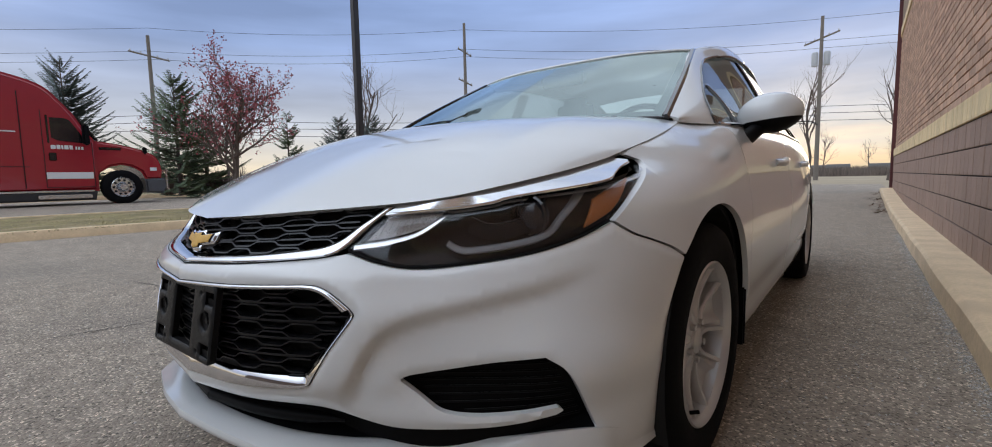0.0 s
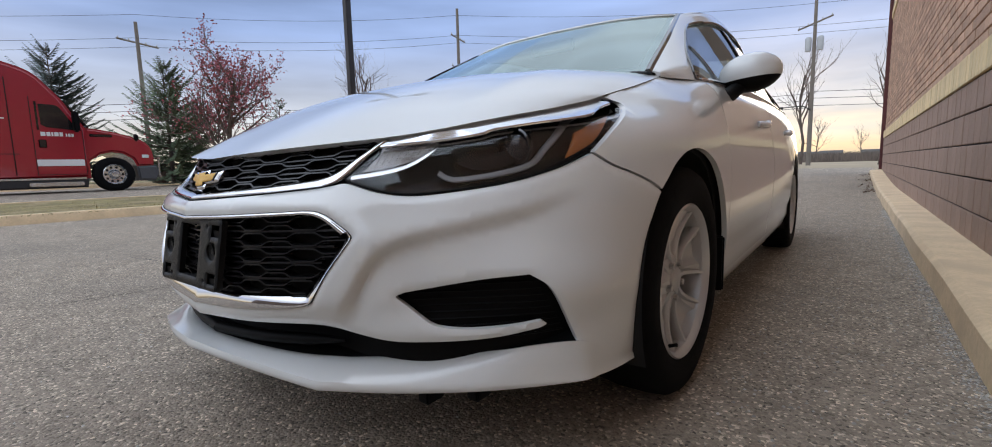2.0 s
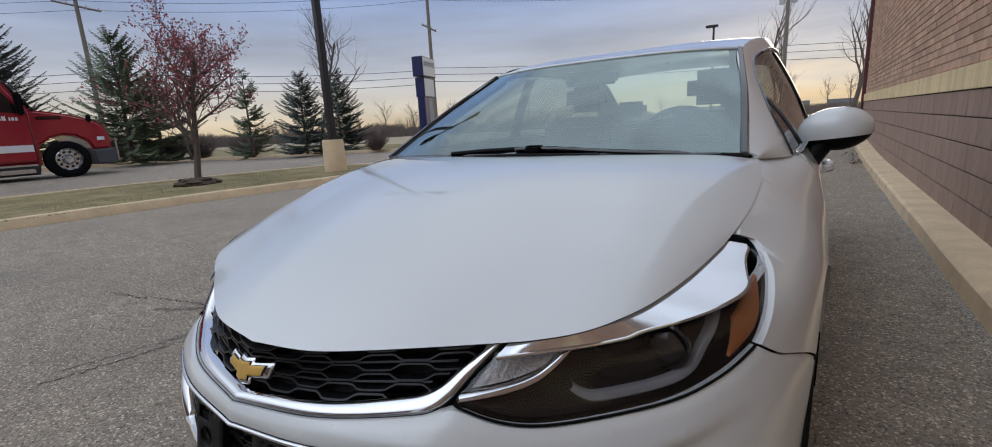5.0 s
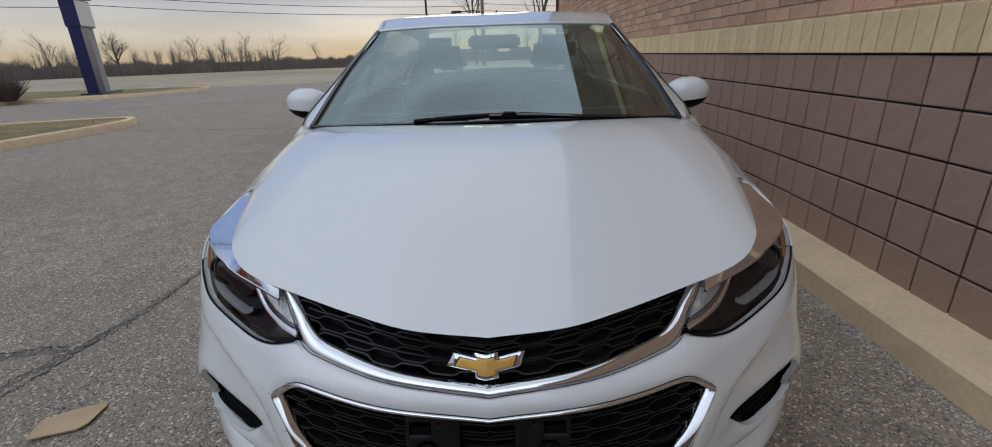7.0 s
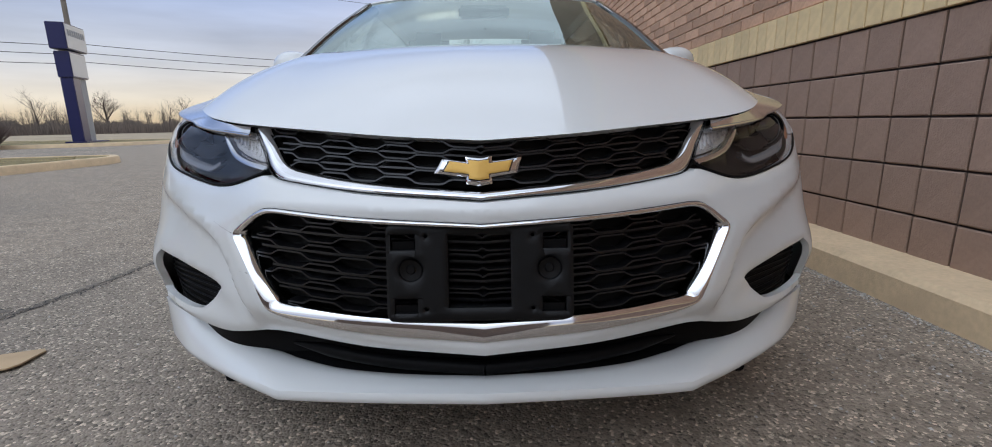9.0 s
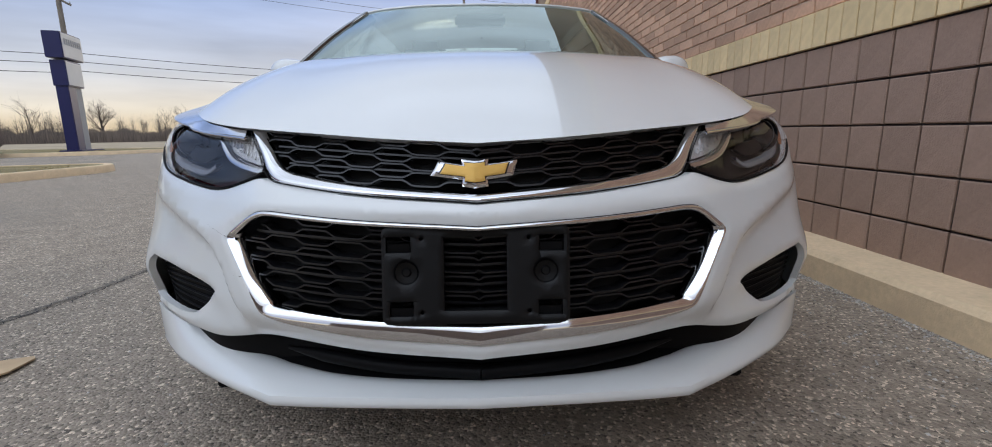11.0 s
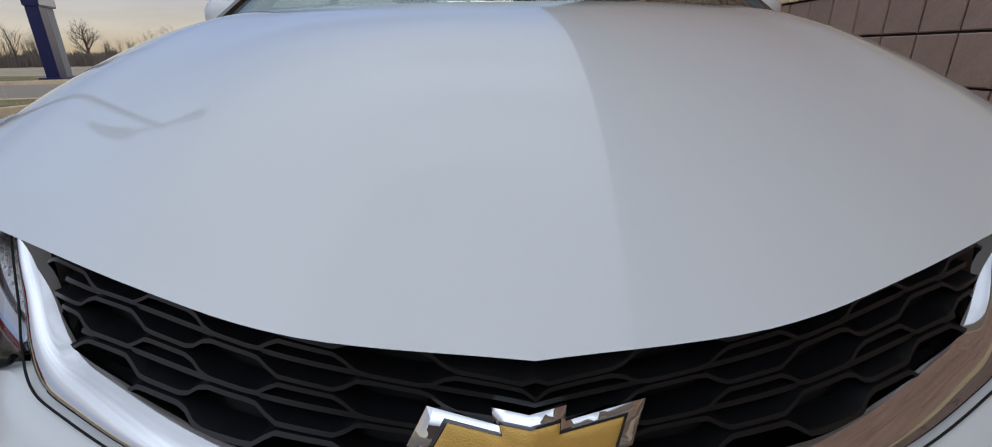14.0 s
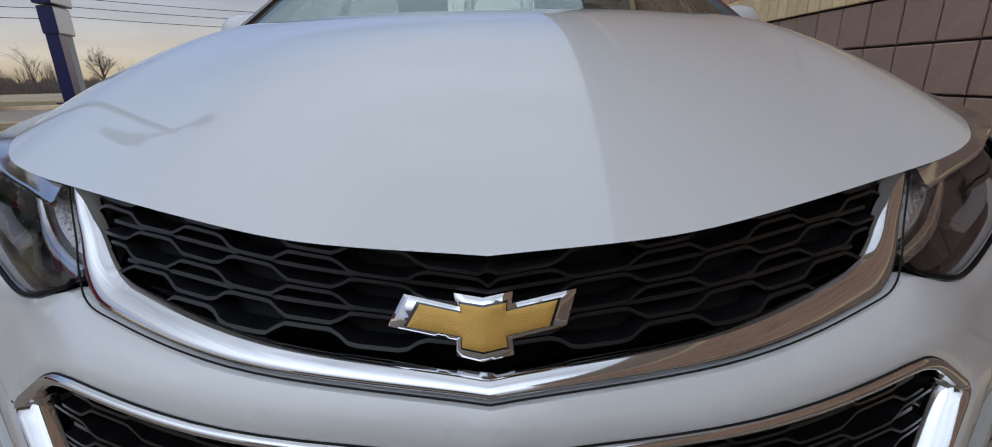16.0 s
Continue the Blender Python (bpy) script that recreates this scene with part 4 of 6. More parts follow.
both("lamp_gasket", tube(body(*np.array(spline(LAMP_LOW, 6)).T, .003), .0026, 6), BLACK, car, "black seal along the lamp edge")
amber = runs(X((.757, .660)) + Y((.487, .712)), Y((.487, .712), (.55, .735), (.615, .753)), Y((.615, .753), (.56, .722), (.507, .688)), Y((.507, .688)) + X((.757, .660)))
both("side_marker", sheet(amber, body, .010, .012, (.001, .003), .006), AMBER, car, "amber side marker")
pc = body([ax(.682, .69)], [.684], .036)[0]
for sgn in (1, -1):
    at = np.array((sgn * pc[0], pc[1], pc[2]))
    one("projector_ring", lathe([(.0, .040), (-.012, .041), (-.014, .037), (-.006, .034)], at, 36, "y"), GLOSSBLACK, car)
    one("projector_lens", lathe([(-.004, .034), (-.012, .029), (-.018, .020), (-.021, .010), (-.022, .0003)], at, 36, "y"), material("projector_glass", (.012, .012, .014), .04, vary=.02), car, "round projector lens")

# ---- bonnet ----
EDGE_F = spline([(0, .082, .681), (.146, .099, .689), (.27, .148, .698), (.425, .226, .7095), (.50, .264, .717), (.56, .304, .727), (.603, .352, .739), (.638, .412, .752), (.674, .52, .772), (.704, .64, .797)], 8)
EDGE_R = spline([(0, .950, .945), (.35, .995, .944), (.60, 1.07, .935), (.714, 1.135, .917)], 8)
vv = np.linspace(0, 1, 30)
MIDLINE = np.stack([0 * vv, .082 + .868 * vv, .681 + .264 * (1 - (1 - vv) ** 1.75)], 1)
EDGE_S = spline([(.704, .64, .797), (.722, .74, .824), (.733, .86, .853), (.732, .99, .885), (.714, 1.135, .917)], 8)
hv, hf = coons(EDGE_F, EDGE_R, MIDLINE, EDGE_S, 48, 44)
hv = np.array(hv).reshape(44, 48, 3)
uu, ww = np.linspace(0, 1, 48)[None, :], np.linspace(0, 1, 44)[:, None]
hv[..., 2] += .016 * np.sin(np.pi * uu) * np.sin(np.pi * ww) ** .8 + .0045 * np.exp(-((uu - .62) / .07) ** 2) * np.sin(np.pi * ww) + .010 * np.cos(np.pi * uu / 2) ** .5 * np.sin(np.pi * ww ** 1.7)
hv = hv.reshape(-1, 3)
rimv, rimf = [], []
order = [i for i in range(48)] + [j * 48 + 47 for j in range(1, 44)] + [43 * 48 + i for i in range(46, -1, -1)]
down = [hv[i] + np.array((-.012 * (hv[i][0] > .3), .022 if hv[i][1] < .7 else 0, -.007)) for i in order]
k0 = len(hv)
hood_v = list(hv) + down
hood_f = list(hf) + [(order[i], order[i + 1], k0 + i + 1, k0 + i) for i in range(len(order) - 1)]
both("bonnet", (hood_v, hood_f), PAINT, car, "smooth white bonnet with a centre crease", merge=True)

gut_a = np.vstack([EDGE_F[EDGE_F[:, 0] > .455], EDGE_S[(EDGE_S[:, 1] > .645) & (EDGE_S[:, 1] < .668)]]) + np.array((-.004, .004, -.005))
gut_b = np.array([np.r_[body([q], [z - .011], .0)[0][:2], z + .005 + .010 * float(smooth01((z - .705) / .06))] for q, z in spline(LAMP_BROW, 6)])
gut_u = np.linspace(0, 1, len(gut_b))
gut_in = np.stack([np.interp(gut_u, np.linspace(0, 1, len(gut_a)), gut_a[:, k]) for k in range(3)], 1)
gut_b = gut_b + (.55 * smooth01((gut_u - .50) / .5))[:, None] * (gut_in - gut_b)
gut_b = np.vstack([gut_b, spline([gut_b[-1], gut_a[-1] + np.array((.003, .002, 0))], 4)[1:]])
both("headlamp_brow", tube(gut_b[:-2] + np.array((0, 0, -.003)), .0032, 8), CHROME, car, "bright chrome edge over the headlamp")
both("headlamp_ledge", coons(gut_a, gut_b, [gut_a[0], gut_b[0]], [gut_a[-1], gut_b[-1]], 40, 4), SATIN, car, "chrome ledge between bonnet and headlamp")

# ---- fenders, doors, sills, tail ----
seam = .0035
ARCH_TOP = arch(HUB_F, 135, 2, n=18)
fender = runs(
    Y((.689, .586)) + ARCH_TOP[1:],
    [ARCH_TOP[-1]] + Y((1.292, .22)),
    Y((1.292, .22), (1.309, .26)), Y((1.309, .26), (1.315, .60), (1.322, .80), (1.304, .915)),
    Y((1.304, .915), (1.22, .922), (1.14, .915)),
    Y((1.14, .915), (.99, .882), (.86, .850), (.74, .821), (.70, .806)),
    Y((.70, .806), (.726, .793)), Y((.726, .793), (.716, .782), (.674, .763), (.614, .736), (.560, .711)) + X((.787, .671)),
    X((.787, .671)) + Y((.537, .646), (.586, .629), (.646, .607), (.689, .586)),
)
both("front_fender", sheet(fender, body, .022, 0, (0, 0), .016), PAINT, car, "white front fender")
door_f = runs(Y((1.312, .26), (1.318, .60), (1.325, .80), (1.308, .918)), Y((1.308, .918), (1.8, .935), (2.33, .945)), Y((2.33, .945), (2.36, .60), (2.34, .26)), Y((2.34, .26), (1.312, .26)))
both("front_door", sheet(door_f, body, .03, lambda u, v: .010 * np.exp(-((v - .34) / .05) ** 2), (0, 0), .012), PAINT, car, "white front door")
door_r = runs(Y((2.348, .26), (2.368, .60), (2.338, .945)), Y((2.338, .945), (2.9, .948), (3.33, .948)), Y((3.33, .948), (3.36, .80), (3.36, .62)), [Y((3.36, .62))[0]] + arch(HUB_R, 128, 176, n=8), [arch(HUB_R, 128, 176, n=8)[-1]] + Y((3.2, .26), (2.348, .26)))
both("rear_door", sheet(door_r, body, .03, lambda u, v: .010 * np.exp(-((v - .34) / .05) ** 2), (0, 0), .012), PAINT, car, "white rear door")
quarter = runs(Y((3.368, .63), (3.37, .80), (3.338, .949)), Y((3.338, .949), (4.0, .95), (4.42, .949)), Y((4.42, .949), (4.46, .75), (4.44, .55)), Y((4.44, .55), (4.1, .52)), [Y((4.1, .52))[0]] + arch(HUB_R, 22, 126, n=14))
both("rear_quarter", sheet(quarter, body, .03, 0, (0, 0), .012), PAINT, car, "white rear quarter panel")
A_END = float(_arc[-1])
tail = runs([(A_END, .25), (A_END, .949)], [(A_END, .949)] + Y((4.43, .949)), Y((4.43, .949), (4.47, .75), (4.45, .54)), Y((4.45, .54), (4.11, .51)), [Y((4.11, .51))[0]] + arch(HUB_R, 20, -4, n=6), [arch(HUB_R, 20, -4, n=6)[-1], (A_END, .25)])
both("rear_bumper", sheet(tail, body, .05, 0, (.003, .006), .02, centre=A_END), PAINT, car, "white rear bumper and tail", merge=True)
sill = runs(Y((1.25, .19), (2.3, .19), (3.29, .20)), Y((3.29, .20), (3.29, .255)), Y((3.29, .255), (2.3, .255), (1.27, .255)), Y((1.27, .255), (1.25, .19)))
both("sill", sheet(sill, body, .04, .006, (.003, .006), .03), PAINT, car, "white sill below the doors")
tl = runs(Y((4.25, .80), (4.40, .78)), Y((4.40, .78), (4.44, .86), (4.43, .93)), Y((4.43, .93), (4.2, .90)), Y((4.2, .90), (4.25, .80)))
both("tail_lamp", sheet(tl, body, .03, -.004, (.003, .006), .01), material("red_lamp", (.35, .01, .012), .15, coat=.6), car, "red tail lamp")
liner = runs(Y((.50, .20), (.55, .60)), Y((.55, .60), (1.0, .79), (1.33, .88)), Y((1.33, .88), (3.2, .90), (4.4, .90)), Y((4.4, .90), (4.5, .28)), Y((4.5, .28), (1.3, .20)), Y((1.3, .20), (.50, .20)))
wells = [np.array(arch(h, 0, 350, r=ARCH - .004, n=26)) for h in (HUB_F, HUB_R)]
both("inner_side", sheet(liner, body, .06, .035, (0, 0), 0, holes=wells), UNDER, car)
for hy in (HUB_F, HUB_R):
    prof = [(.86, ARCH + .006), (.50, ARCH + .012), (.48, .0)]
    well_v, well_f = [], []
    for k in range(25):
        w = radians(-25 + 230 * k / 24)
        for a, r in prof:
            well_v.append((a, hy + r * math.cos(w), HUB_Z + .012 + r * math.sin(w)))
    for k in range(24):
        for i in range(2):
            well_f.append((k * 3 + i, k * 3 + i + 1, k * 3 + 4 + i, k * 3 + 3 + i))
    both("wheel_well", (well_v, well_f), UNDER, car, "black wheel-arch liner")
bm = box(bmesh.new(), -.62, .62, .60, 4.40, .17, .24, .02)
part("underbody", bm, UNDER, car)
bm = box(bmesh.new(), -.42, .42, .26, .50, .135, .21, .02)
part("air_deflector", bm, BLACK, car, "black rubber air deflector")
for sgn in (1, -1):
    for k, (xx, yy) in enumerate(((.545, .235), (.62, .30))):
        bm = box(bmesh.new(), sgn * xx - .016, sgn * xx + .016, yy - .02, yy + .03, .172, .212, .005)
        part("deflector_fin", bm, BLACK, car)
    bm = box(bmesh.new(), sgn * .87 - .075, sgn * .87 + .018, 1.262, 1.276, .215, .40, .005)
    part("mud_flap", bm, BLACK, car, "black mud flap")

# ---- greenhouse ----
WS_B = spline([(0, 1.045, .942), (.35, 1.065, .940), (.60, 1.10, .935), (.675, 1.118, .932)], 8)
WS_T = spline([(0, 1.70, 1.292), (.28, 1.72, 1.292), (.47, 1.77, 1.288), (.562, 1.81, 1.283)], 8)
WS_S = spline([(.675, 1.118, .932), (.628, 1.45, 1.108), (.562, 1.81, 1.283)], 8)
WS_M = spline([(0, 1.045, .942), (0, 1.36, 1.127), (0, 1.70, 1.292)], 8)
ws = coons(WS_B, WS_T, WS_M, WS_S, 48, 36)
for o in both("windshield", ws, WINDSHIELD, car, "curved windshield reflecting the sky", merge=True):
    o.visible_shadow = False
frit = np.array(ws[0]).reshape(36, 48, 3) + np.array((0, .004, -.005))
low_frit, side_frit = frit[:4], frit[:, 44:]
grid4 = lambda g: (list(g.reshape(-1, 3)), [(j * g.shape[1] + i, j * g.shape[1] + i + 1, (j + 1) * g.shape[1] + i + 1, (j + 1) * g.shape[1] + i) for j in range(g.shape[0] - 1) for i in range(g.shape[1] - 1)])
both("windshield_frit", grid4(low_frit), BLACK, car, "black printed band along the glass base", merge=True)
both("side_frit", grid4(side_frit), BLACK, car)
both("windshield_seal", tube(WS_B[::-1], .005, 6), GLOSSBLACK, car, merge=True)
both("pillar_lining", tube(WS_S + np.array((-.012, .03, -.022)), .022, 8), BLACK, car, "black inner pillar lining")
both("windshield_band", tube(WS_S + np.array((.003, 0, -.002)), .013, 6), GLOSSBLACK, car)
RF_S = spline([(.575, 1.815, 1.288), (.61, 2.2, 1.364), (.605, 2.75, 1.374), (.565, 3.25, 1.322)], 8)
RF_M = spline([(0, 1.705, 1.297), (0, 2.1, 1.370), (0, 2.45, 1.392), (0, 2.85, 1.386), (0, 3.22, 1.348)], 8)
RF_R = spline([(0, 3.22, 1.348), (.30, 3.225, 1.342), (.565, 3.25, 1.322)], 8)
both("roof", coons(WS_T + np.array((.0, .004, .004)), RF_R, RF_M, RF_S, 24, 24), PAINT, car, "white roof", merge=True)
both("roof_edge", tube(WS_T + np.array((.0, .003, .002)), .007, 6), PAINT, car, merge=True)
RG_B = spline([(0, 4.12, 1.04), (.35, 4.10, 1.03), (.62, 4.02, 1.005)], 8)
rg = coons(RF_R, RG_B, spline([(0, 3.22, 1.348), (0, 3.7, 1.22), (0, 4.12, 1.04)], 8), spline([(.565, 3.25, 1.322), (.605, 3.65, 1.185), (.62, 4.02, 1.005)], 8), 20, 16)
for o in both("rear_window", rg, REARGLASS, car, "rear window", merge=True):
    o.visible_shadow = False
DK_R = spline([(0, 4.60, 1.01), (.40, 4.57, 1.0), (.70, 4.44, .955)], 8)
both("boot_lid", coons(RG_B, DK_R, [(0, 4.12, 1.04), (0, 4.60, 1.01)], [(.62, 4.02, 1.005), (.70, 4.44, .955)], 20, 10), PAINT, car, merge=True)
both("boot_face", coons(DK_R, [body([A_END], [.94])[0], body([ay(4.43, .94)], [.94])[0]], [(0, 4.60, 1.01), (0, 4.64, .94)], [(.70, 4.44, .955), body([ay(4.43, .94)], [.94])[0]], 20, 6), PAINT, car, merge=True)
BELT = spline([(.705, 1.135, .916), (.790, 1.30, .914), (.815, 1.60, .925), (.822, 2.3, .942), (.812, 3.2, .950), (.78, 3.8, .962), (.70, 4.43, .952)], 10)
RAIL = spline([(.690, 1.125, .934), (.642, 1.46, 1.112), (.575, 1.815, 1.288), (.61, 2.2, 1.364), (.605, 2.75, 1.374), (.565, 3.25, 1.322), (.605, 3.65, 1.185), (.63, 4.03, 1.003), (.70, 4.43, .955)], 10)


def by_y(curve, y):
    return np.stack([np.interp(y, curve[:, 1], curve[:, k]) for k in range(3)], 1)


def house(y, t, inset=0.0):
    """A place on the side of the cabin: y along the car, t from belt (0) to roof rail (1)."""
    y, t = np.atleast_1d(np.asarray(y, float)), np.atleast_1d(np.asarray(t, float))
    lo, hi = by_y(BELT, y), by_y(RAIL, y)
    p = lo + (hi - lo) * t[:, None]
    p[:, 0] += .018 * np.sin(np.pi * np.clip(t, 0, 1)) - np.asarray(inset)
    return p


glass_out = runs([(1.28, .05), (1.8, .04), (2.6, .04), (3.3, .05), (3.72, .12)], [(3.72, .12), (3.60, .40), (3.40, .78), (3.25, .86)], [(3.25, .86), (2.7, .88), (2.2, .88), (1.98, .86)], [(1.98, .87), (1.66, .85), (1.42, .70), (1.31, .36), (1.28, .05)])
both("cabin_side", sheet(runs([(1.13, 0), (2.0, 0), (3.2, 0), (4.4, 0)], [(4.4, 0), (4.4, 1)], [(4.4, 1), (3.2, 1), (2.0, 1), (1.13, 1)], [(1.13, 1), (1.13, 0)]), house, .05, 0, (.002, .006), .015, holes=[glass_out]), PAINT, car, "white pillars and roof rail")
both("window_trim", tube(house(np.r_[glass_out[:, 0], glass_out[:1, 0]], np.r_[glass_out[:, 1], glass_out[:1, 1]], 0), .005, 6), GLOSSBLACK, car)
sg = both("side_window", sheet(glass_out, house, .06, .012, (0, 0), 0), SIDEGLASS, car, "dark tinted side glass")
for o in sg:
    o.visible_shadow = False
for y0, y1 in ((2.30, 2.40), (3.36, 3.39), (1.52, 1.545)):
    bar = runs([(y0, .05), (y1, .05)], [(y1, .05), (y1 - .04, .84)], [(y1 - .04, .84), (y0 - .04, .84)], [(y0 - .04, .84), (y0, .05)])
    if y0 < 2:
        bar = runs([(y0, .05), (y1, .05)], [(y1, .05), (y1 + .02, .70)], [(y1 + .02, .70), (y0 + .02, .70)], [(y0 + .02, .70), (y0, .05)])
    both("window_post", sheet(bar, house, .04, .004, (.001, .003), .01), GLOSSBLACK, car)
both("belt_trim", tube(house(np.linspace(1.30, 3.7, 30), np.full(30, .035), -.004), .006, 6), CHROME, car, "thin chrome belt moulding")

# wipers and cowl
cow_a, cow_b = EDGE_R + np.array((0, .004, -.024)), WS_B + np.array((0, .02, -.002))
cowl = coons(cow_a, cow_b, [cow_a[0], cow_b[0]], [cow_a[-1], cow_b[-1]], 20, 3)
both("cowl", cowl, BLACK, car, "black plastic cowl", merge=True)


blade = spline([(-.285, 1.052, .947), (-.10, 1.070, .957), (.10, 1.076, .959), (.30, 1.072, .948), (.52, 1.084, .938)], 6)
one("wiper_blade", tube(blade, .0085, 8), BLACK, car, "black wiper blade")
one("wiper_arm", tube(blade[8:] + np.array((.02, -.012, .001)), np.linspace(.006, .006, len(blade) - 8), 8), GLOSSBLACK, car, "black wiper arm")
one("wiper_blade", tube(spline([(-.20, 1.02, .938), (.02, 1.025, .942), (.30, 1.035, .940)], 6), .006, 8), BLACK, car, "black wiper blade")
part("wiper_clip", box(bmesh.new(), .03, .085, 1.045, 1.09, .945, .972, .006), BLACK, car)

# ---- mirrors ----
for sgn in (1, -1):
    rows_, cols_ = 16, 24
    v, f, low_v, low_f = [], [], [], []
    for j in range(rows_):
        th = math.pi * j / (rows_ - 1)
        for i in range(cols_):
            ph_ = 2 * math.pi * i / cols_
            cx, cy, cz = math.cos(th), math.sin(th) * math.cos(ph_), math.sin(th) * math.sin(ph_)
            px = .886 + .106 * math.copysign(abs(cx) ** .7, cx)
            taper = 1 - .18 * max(-cx, 0) - .30 * max(cx, 0) ** 1.5
            py = 1.64 + (.085 if cy < 0 else .040) * math.copysign(abs(cy) ** .75, cy) * taper
            pz = .966 + (.078 if cz > 0 else .066) * math.copysign(abs(cz) ** .8, cz) * taper + .010 * cx
            v.append((sgn * px, py + .02 * (px - .9) * 2, pz))
    for j in range(rows_ - 1):
        for i in range(cols_):
            k = (i + 1) % cols_
            f.append((j * cols_ + i, (j + 1) * cols_ + i, (j + 1) * cols_ + k, j * cols_ + k))
    halves = []
    for keep_up in (True, False):
        bm = bmesh.new()
        vs = [bm.verts.new(p) for p in v]
        for face in f:
            bm.faces.new([vs[q] for q in face])
        bmesh.ops.remove_doubles(bm, verts=bm.verts, dist=2e-4)
        bmesh.ops.bisect_plane(bm, geom=bm.verts[:] + bm.edges[:] + bm.faces[:], plane_co=(sgn * .89, 1.6, .945), plane_no=(-sgn * .10, 0, 1), clear_outer=not keep_up, clear_inner=keep_up)
        bmesh.ops.recalc_face_normals(bm, faces=bm.faces)
        halves.append(bm)
    house_m = part("side_mirror", halves[0], PAINT, car, "white door mirror cap")
    part("mirror_base", halves[1], BLACK, house_m, "black lower mirror shell")
    one("mirror_stalk", tube(spline([(sgn * .80, 1.45, .850), (sgn * .825, 1.53, .878), (sgn * .86, 1.60, .922)], 6), np.linspace(.034, .026, 13), 10), BLACK, house_m, "black mirror stalk")
    one("mirror_face", ([(sgn * .815, 1.676, .925), (sgn * .955, 1.679, .93), (sgn * .955, 1.679, .998), (sgn * .815, 1.676, 1.002)], [(0, 1, 2, 3)]), MIRROR, house_m)
    for hy in (2.08, 3.02):
        a = ay(hy, .80)
        pts = [body([a + q], [.80 + .012 * (q > 0)], -.024 * (1 - (q / .11) ** 4))[0] for q in np.linspace(-.11, .11, 13)]
        pts = [np.array((sgn * p[0], p[1], p[2])) for p in pts]
        one("door_handle", tube(pts, .014, 8), PAINT, car, "white door handle")

# ---- wheels ----
R_T = .318
tyre_prof = [(-.095, .215), (-.104, .235), (-.106, .270), (-.098, .300), (-.080, .313), (-.04, R_T), (.04, R_T), (.080, .313), (.098, .300), (.106, .270), (.104, .235), (.095, .215)]
rim_prof = [(.094, .216), (.099, .211), (.094, .204), (.080, .197), (.02, .190), (-.09, .195), (-.094, .216)]


def wheel(at):
    w = new("wheel")
    w.parent = car
    w.location = at
    w["label"] = "silver twin-spoke alloy wheel with a black tyre"
    one("tyre", lathe(tyre_prof, at, 64), RUBBER, w, "black rubber tyre")
    one("rim", lathe(rim_prof[:4], at, 64), ALLOY, w, "silver alloy rim")
    one("rim_barrel", lathe(rim_prof[3:], at, 48), ALLOY, w, "inner rim barrel")
    one("valve", tube([np.add(at, (.060, -.06, -.178)), np.add(at, (.090, -.055, -.168))], .005, 6), BLACK, w, "black tyre valve")
    one("wheel_disc", lathe([(.0, .150), (.012, .150), (.012, .05), (.0, .05)], at, 40), DARKMETAL, w, "grey brake disc")
    one("drum", lathe([(-.03, .19), (-.02, .15), (-.02, .0005)], at, 32), UNDER, w)
    one("hub_cap", lathe([(.060, .036), (.066, .034), (.070, .026), (.072, .0004)], at, 28), ALLOY, w, "silver centre cap")
    one("hub", lathe([(.02, .075), (.048, .072), (.058, .060), (.060, .036)], at, 40), ALLOY, w)
    for k in range(5):
        mid_w = 72 * k + 90
        for side in (-1, 1):
            v, f = [], []
            for q in np.linspace(0, 1, 9):
                r = .046 + q * .156
                w0 = radians(mid_w + side * (17 + 5.5 * q))
                half = .0115 - .0035 * q
                xo = .062 + .022 * q - .014 * math.sin(math.pi * q)
                c, t = math.cos(w0), math.sin(w0)
                for dw, dx in ((-1, -.010), (-.5, .0), (.5, .0), (1, -.010), (1.0, -.034), (-1.0, -.034)):
                    v.append(np.add(at, (xo + dx, r * c - dw * half * t, r * t + dw * half * c)))
            for j in range(8):
                for i in range(6):
                    m = (i + 1) % 6
                    f.append((j * 6 + i, j * 6 + m, (j + 1) * 6 + m, (j + 1) * 6 + i))
            one("spoke", (v, f), ALLOY, w)
        web_v, web_f = [], []
        for q in np.linspace(0, 1, 8):
            r = .050 + q * .148
            for u in np.linspace(-1, 1, 11):
                w0 = radians(mid_w + u * (34 - 8.5 * q - 6 * math.sin(math.pi * q)))
                dip = .022 * (1 - min(1, abs(u) / .62) ** 4) + .010 * max(0, abs(u) - .7) / .3
                web_v.append(np.add(at, (.054 + .022 * q - .014 * math.sin(math.pi * q) - dip, r * math.cos(w0), r * math.sin(w0))))
        web_f = [(j * 11 + i, j * 11 + i + 1, (j + 1) * 11 + i + 1, (j + 1) * 11 + i) for j in range(7) for i in range(10)]
        one("spoke_web", (web_v, web_f), ALLOY, w)
        wa = radians(72 * k + 90 + 36)
        one("wheel_nut", lathe([(.055, .010), (.070, .009), (.072, .0005)], np.add(at, (0, .052 * math.cos(wa), .052 * math.sin(wa))), 8), ALLOY, w)
    return w


wf = wheel((.768, HUB_F - .01, R_T))
copy_thing(wf, pose(.775, HUB_R, R_T, 8, 0, 0))
copy_thing(wf, pose(-.768, HUB_F - .01, R_T, 20, 0, 178.2))
copy_thing(wf, pose(-.775, HUB_R, R_T, 50, 0, 180))
# the front wheels are steered a little
wf.matrix_basis = pose(.768, HUB_F - .01, R_T, 0, 0, -1.8)

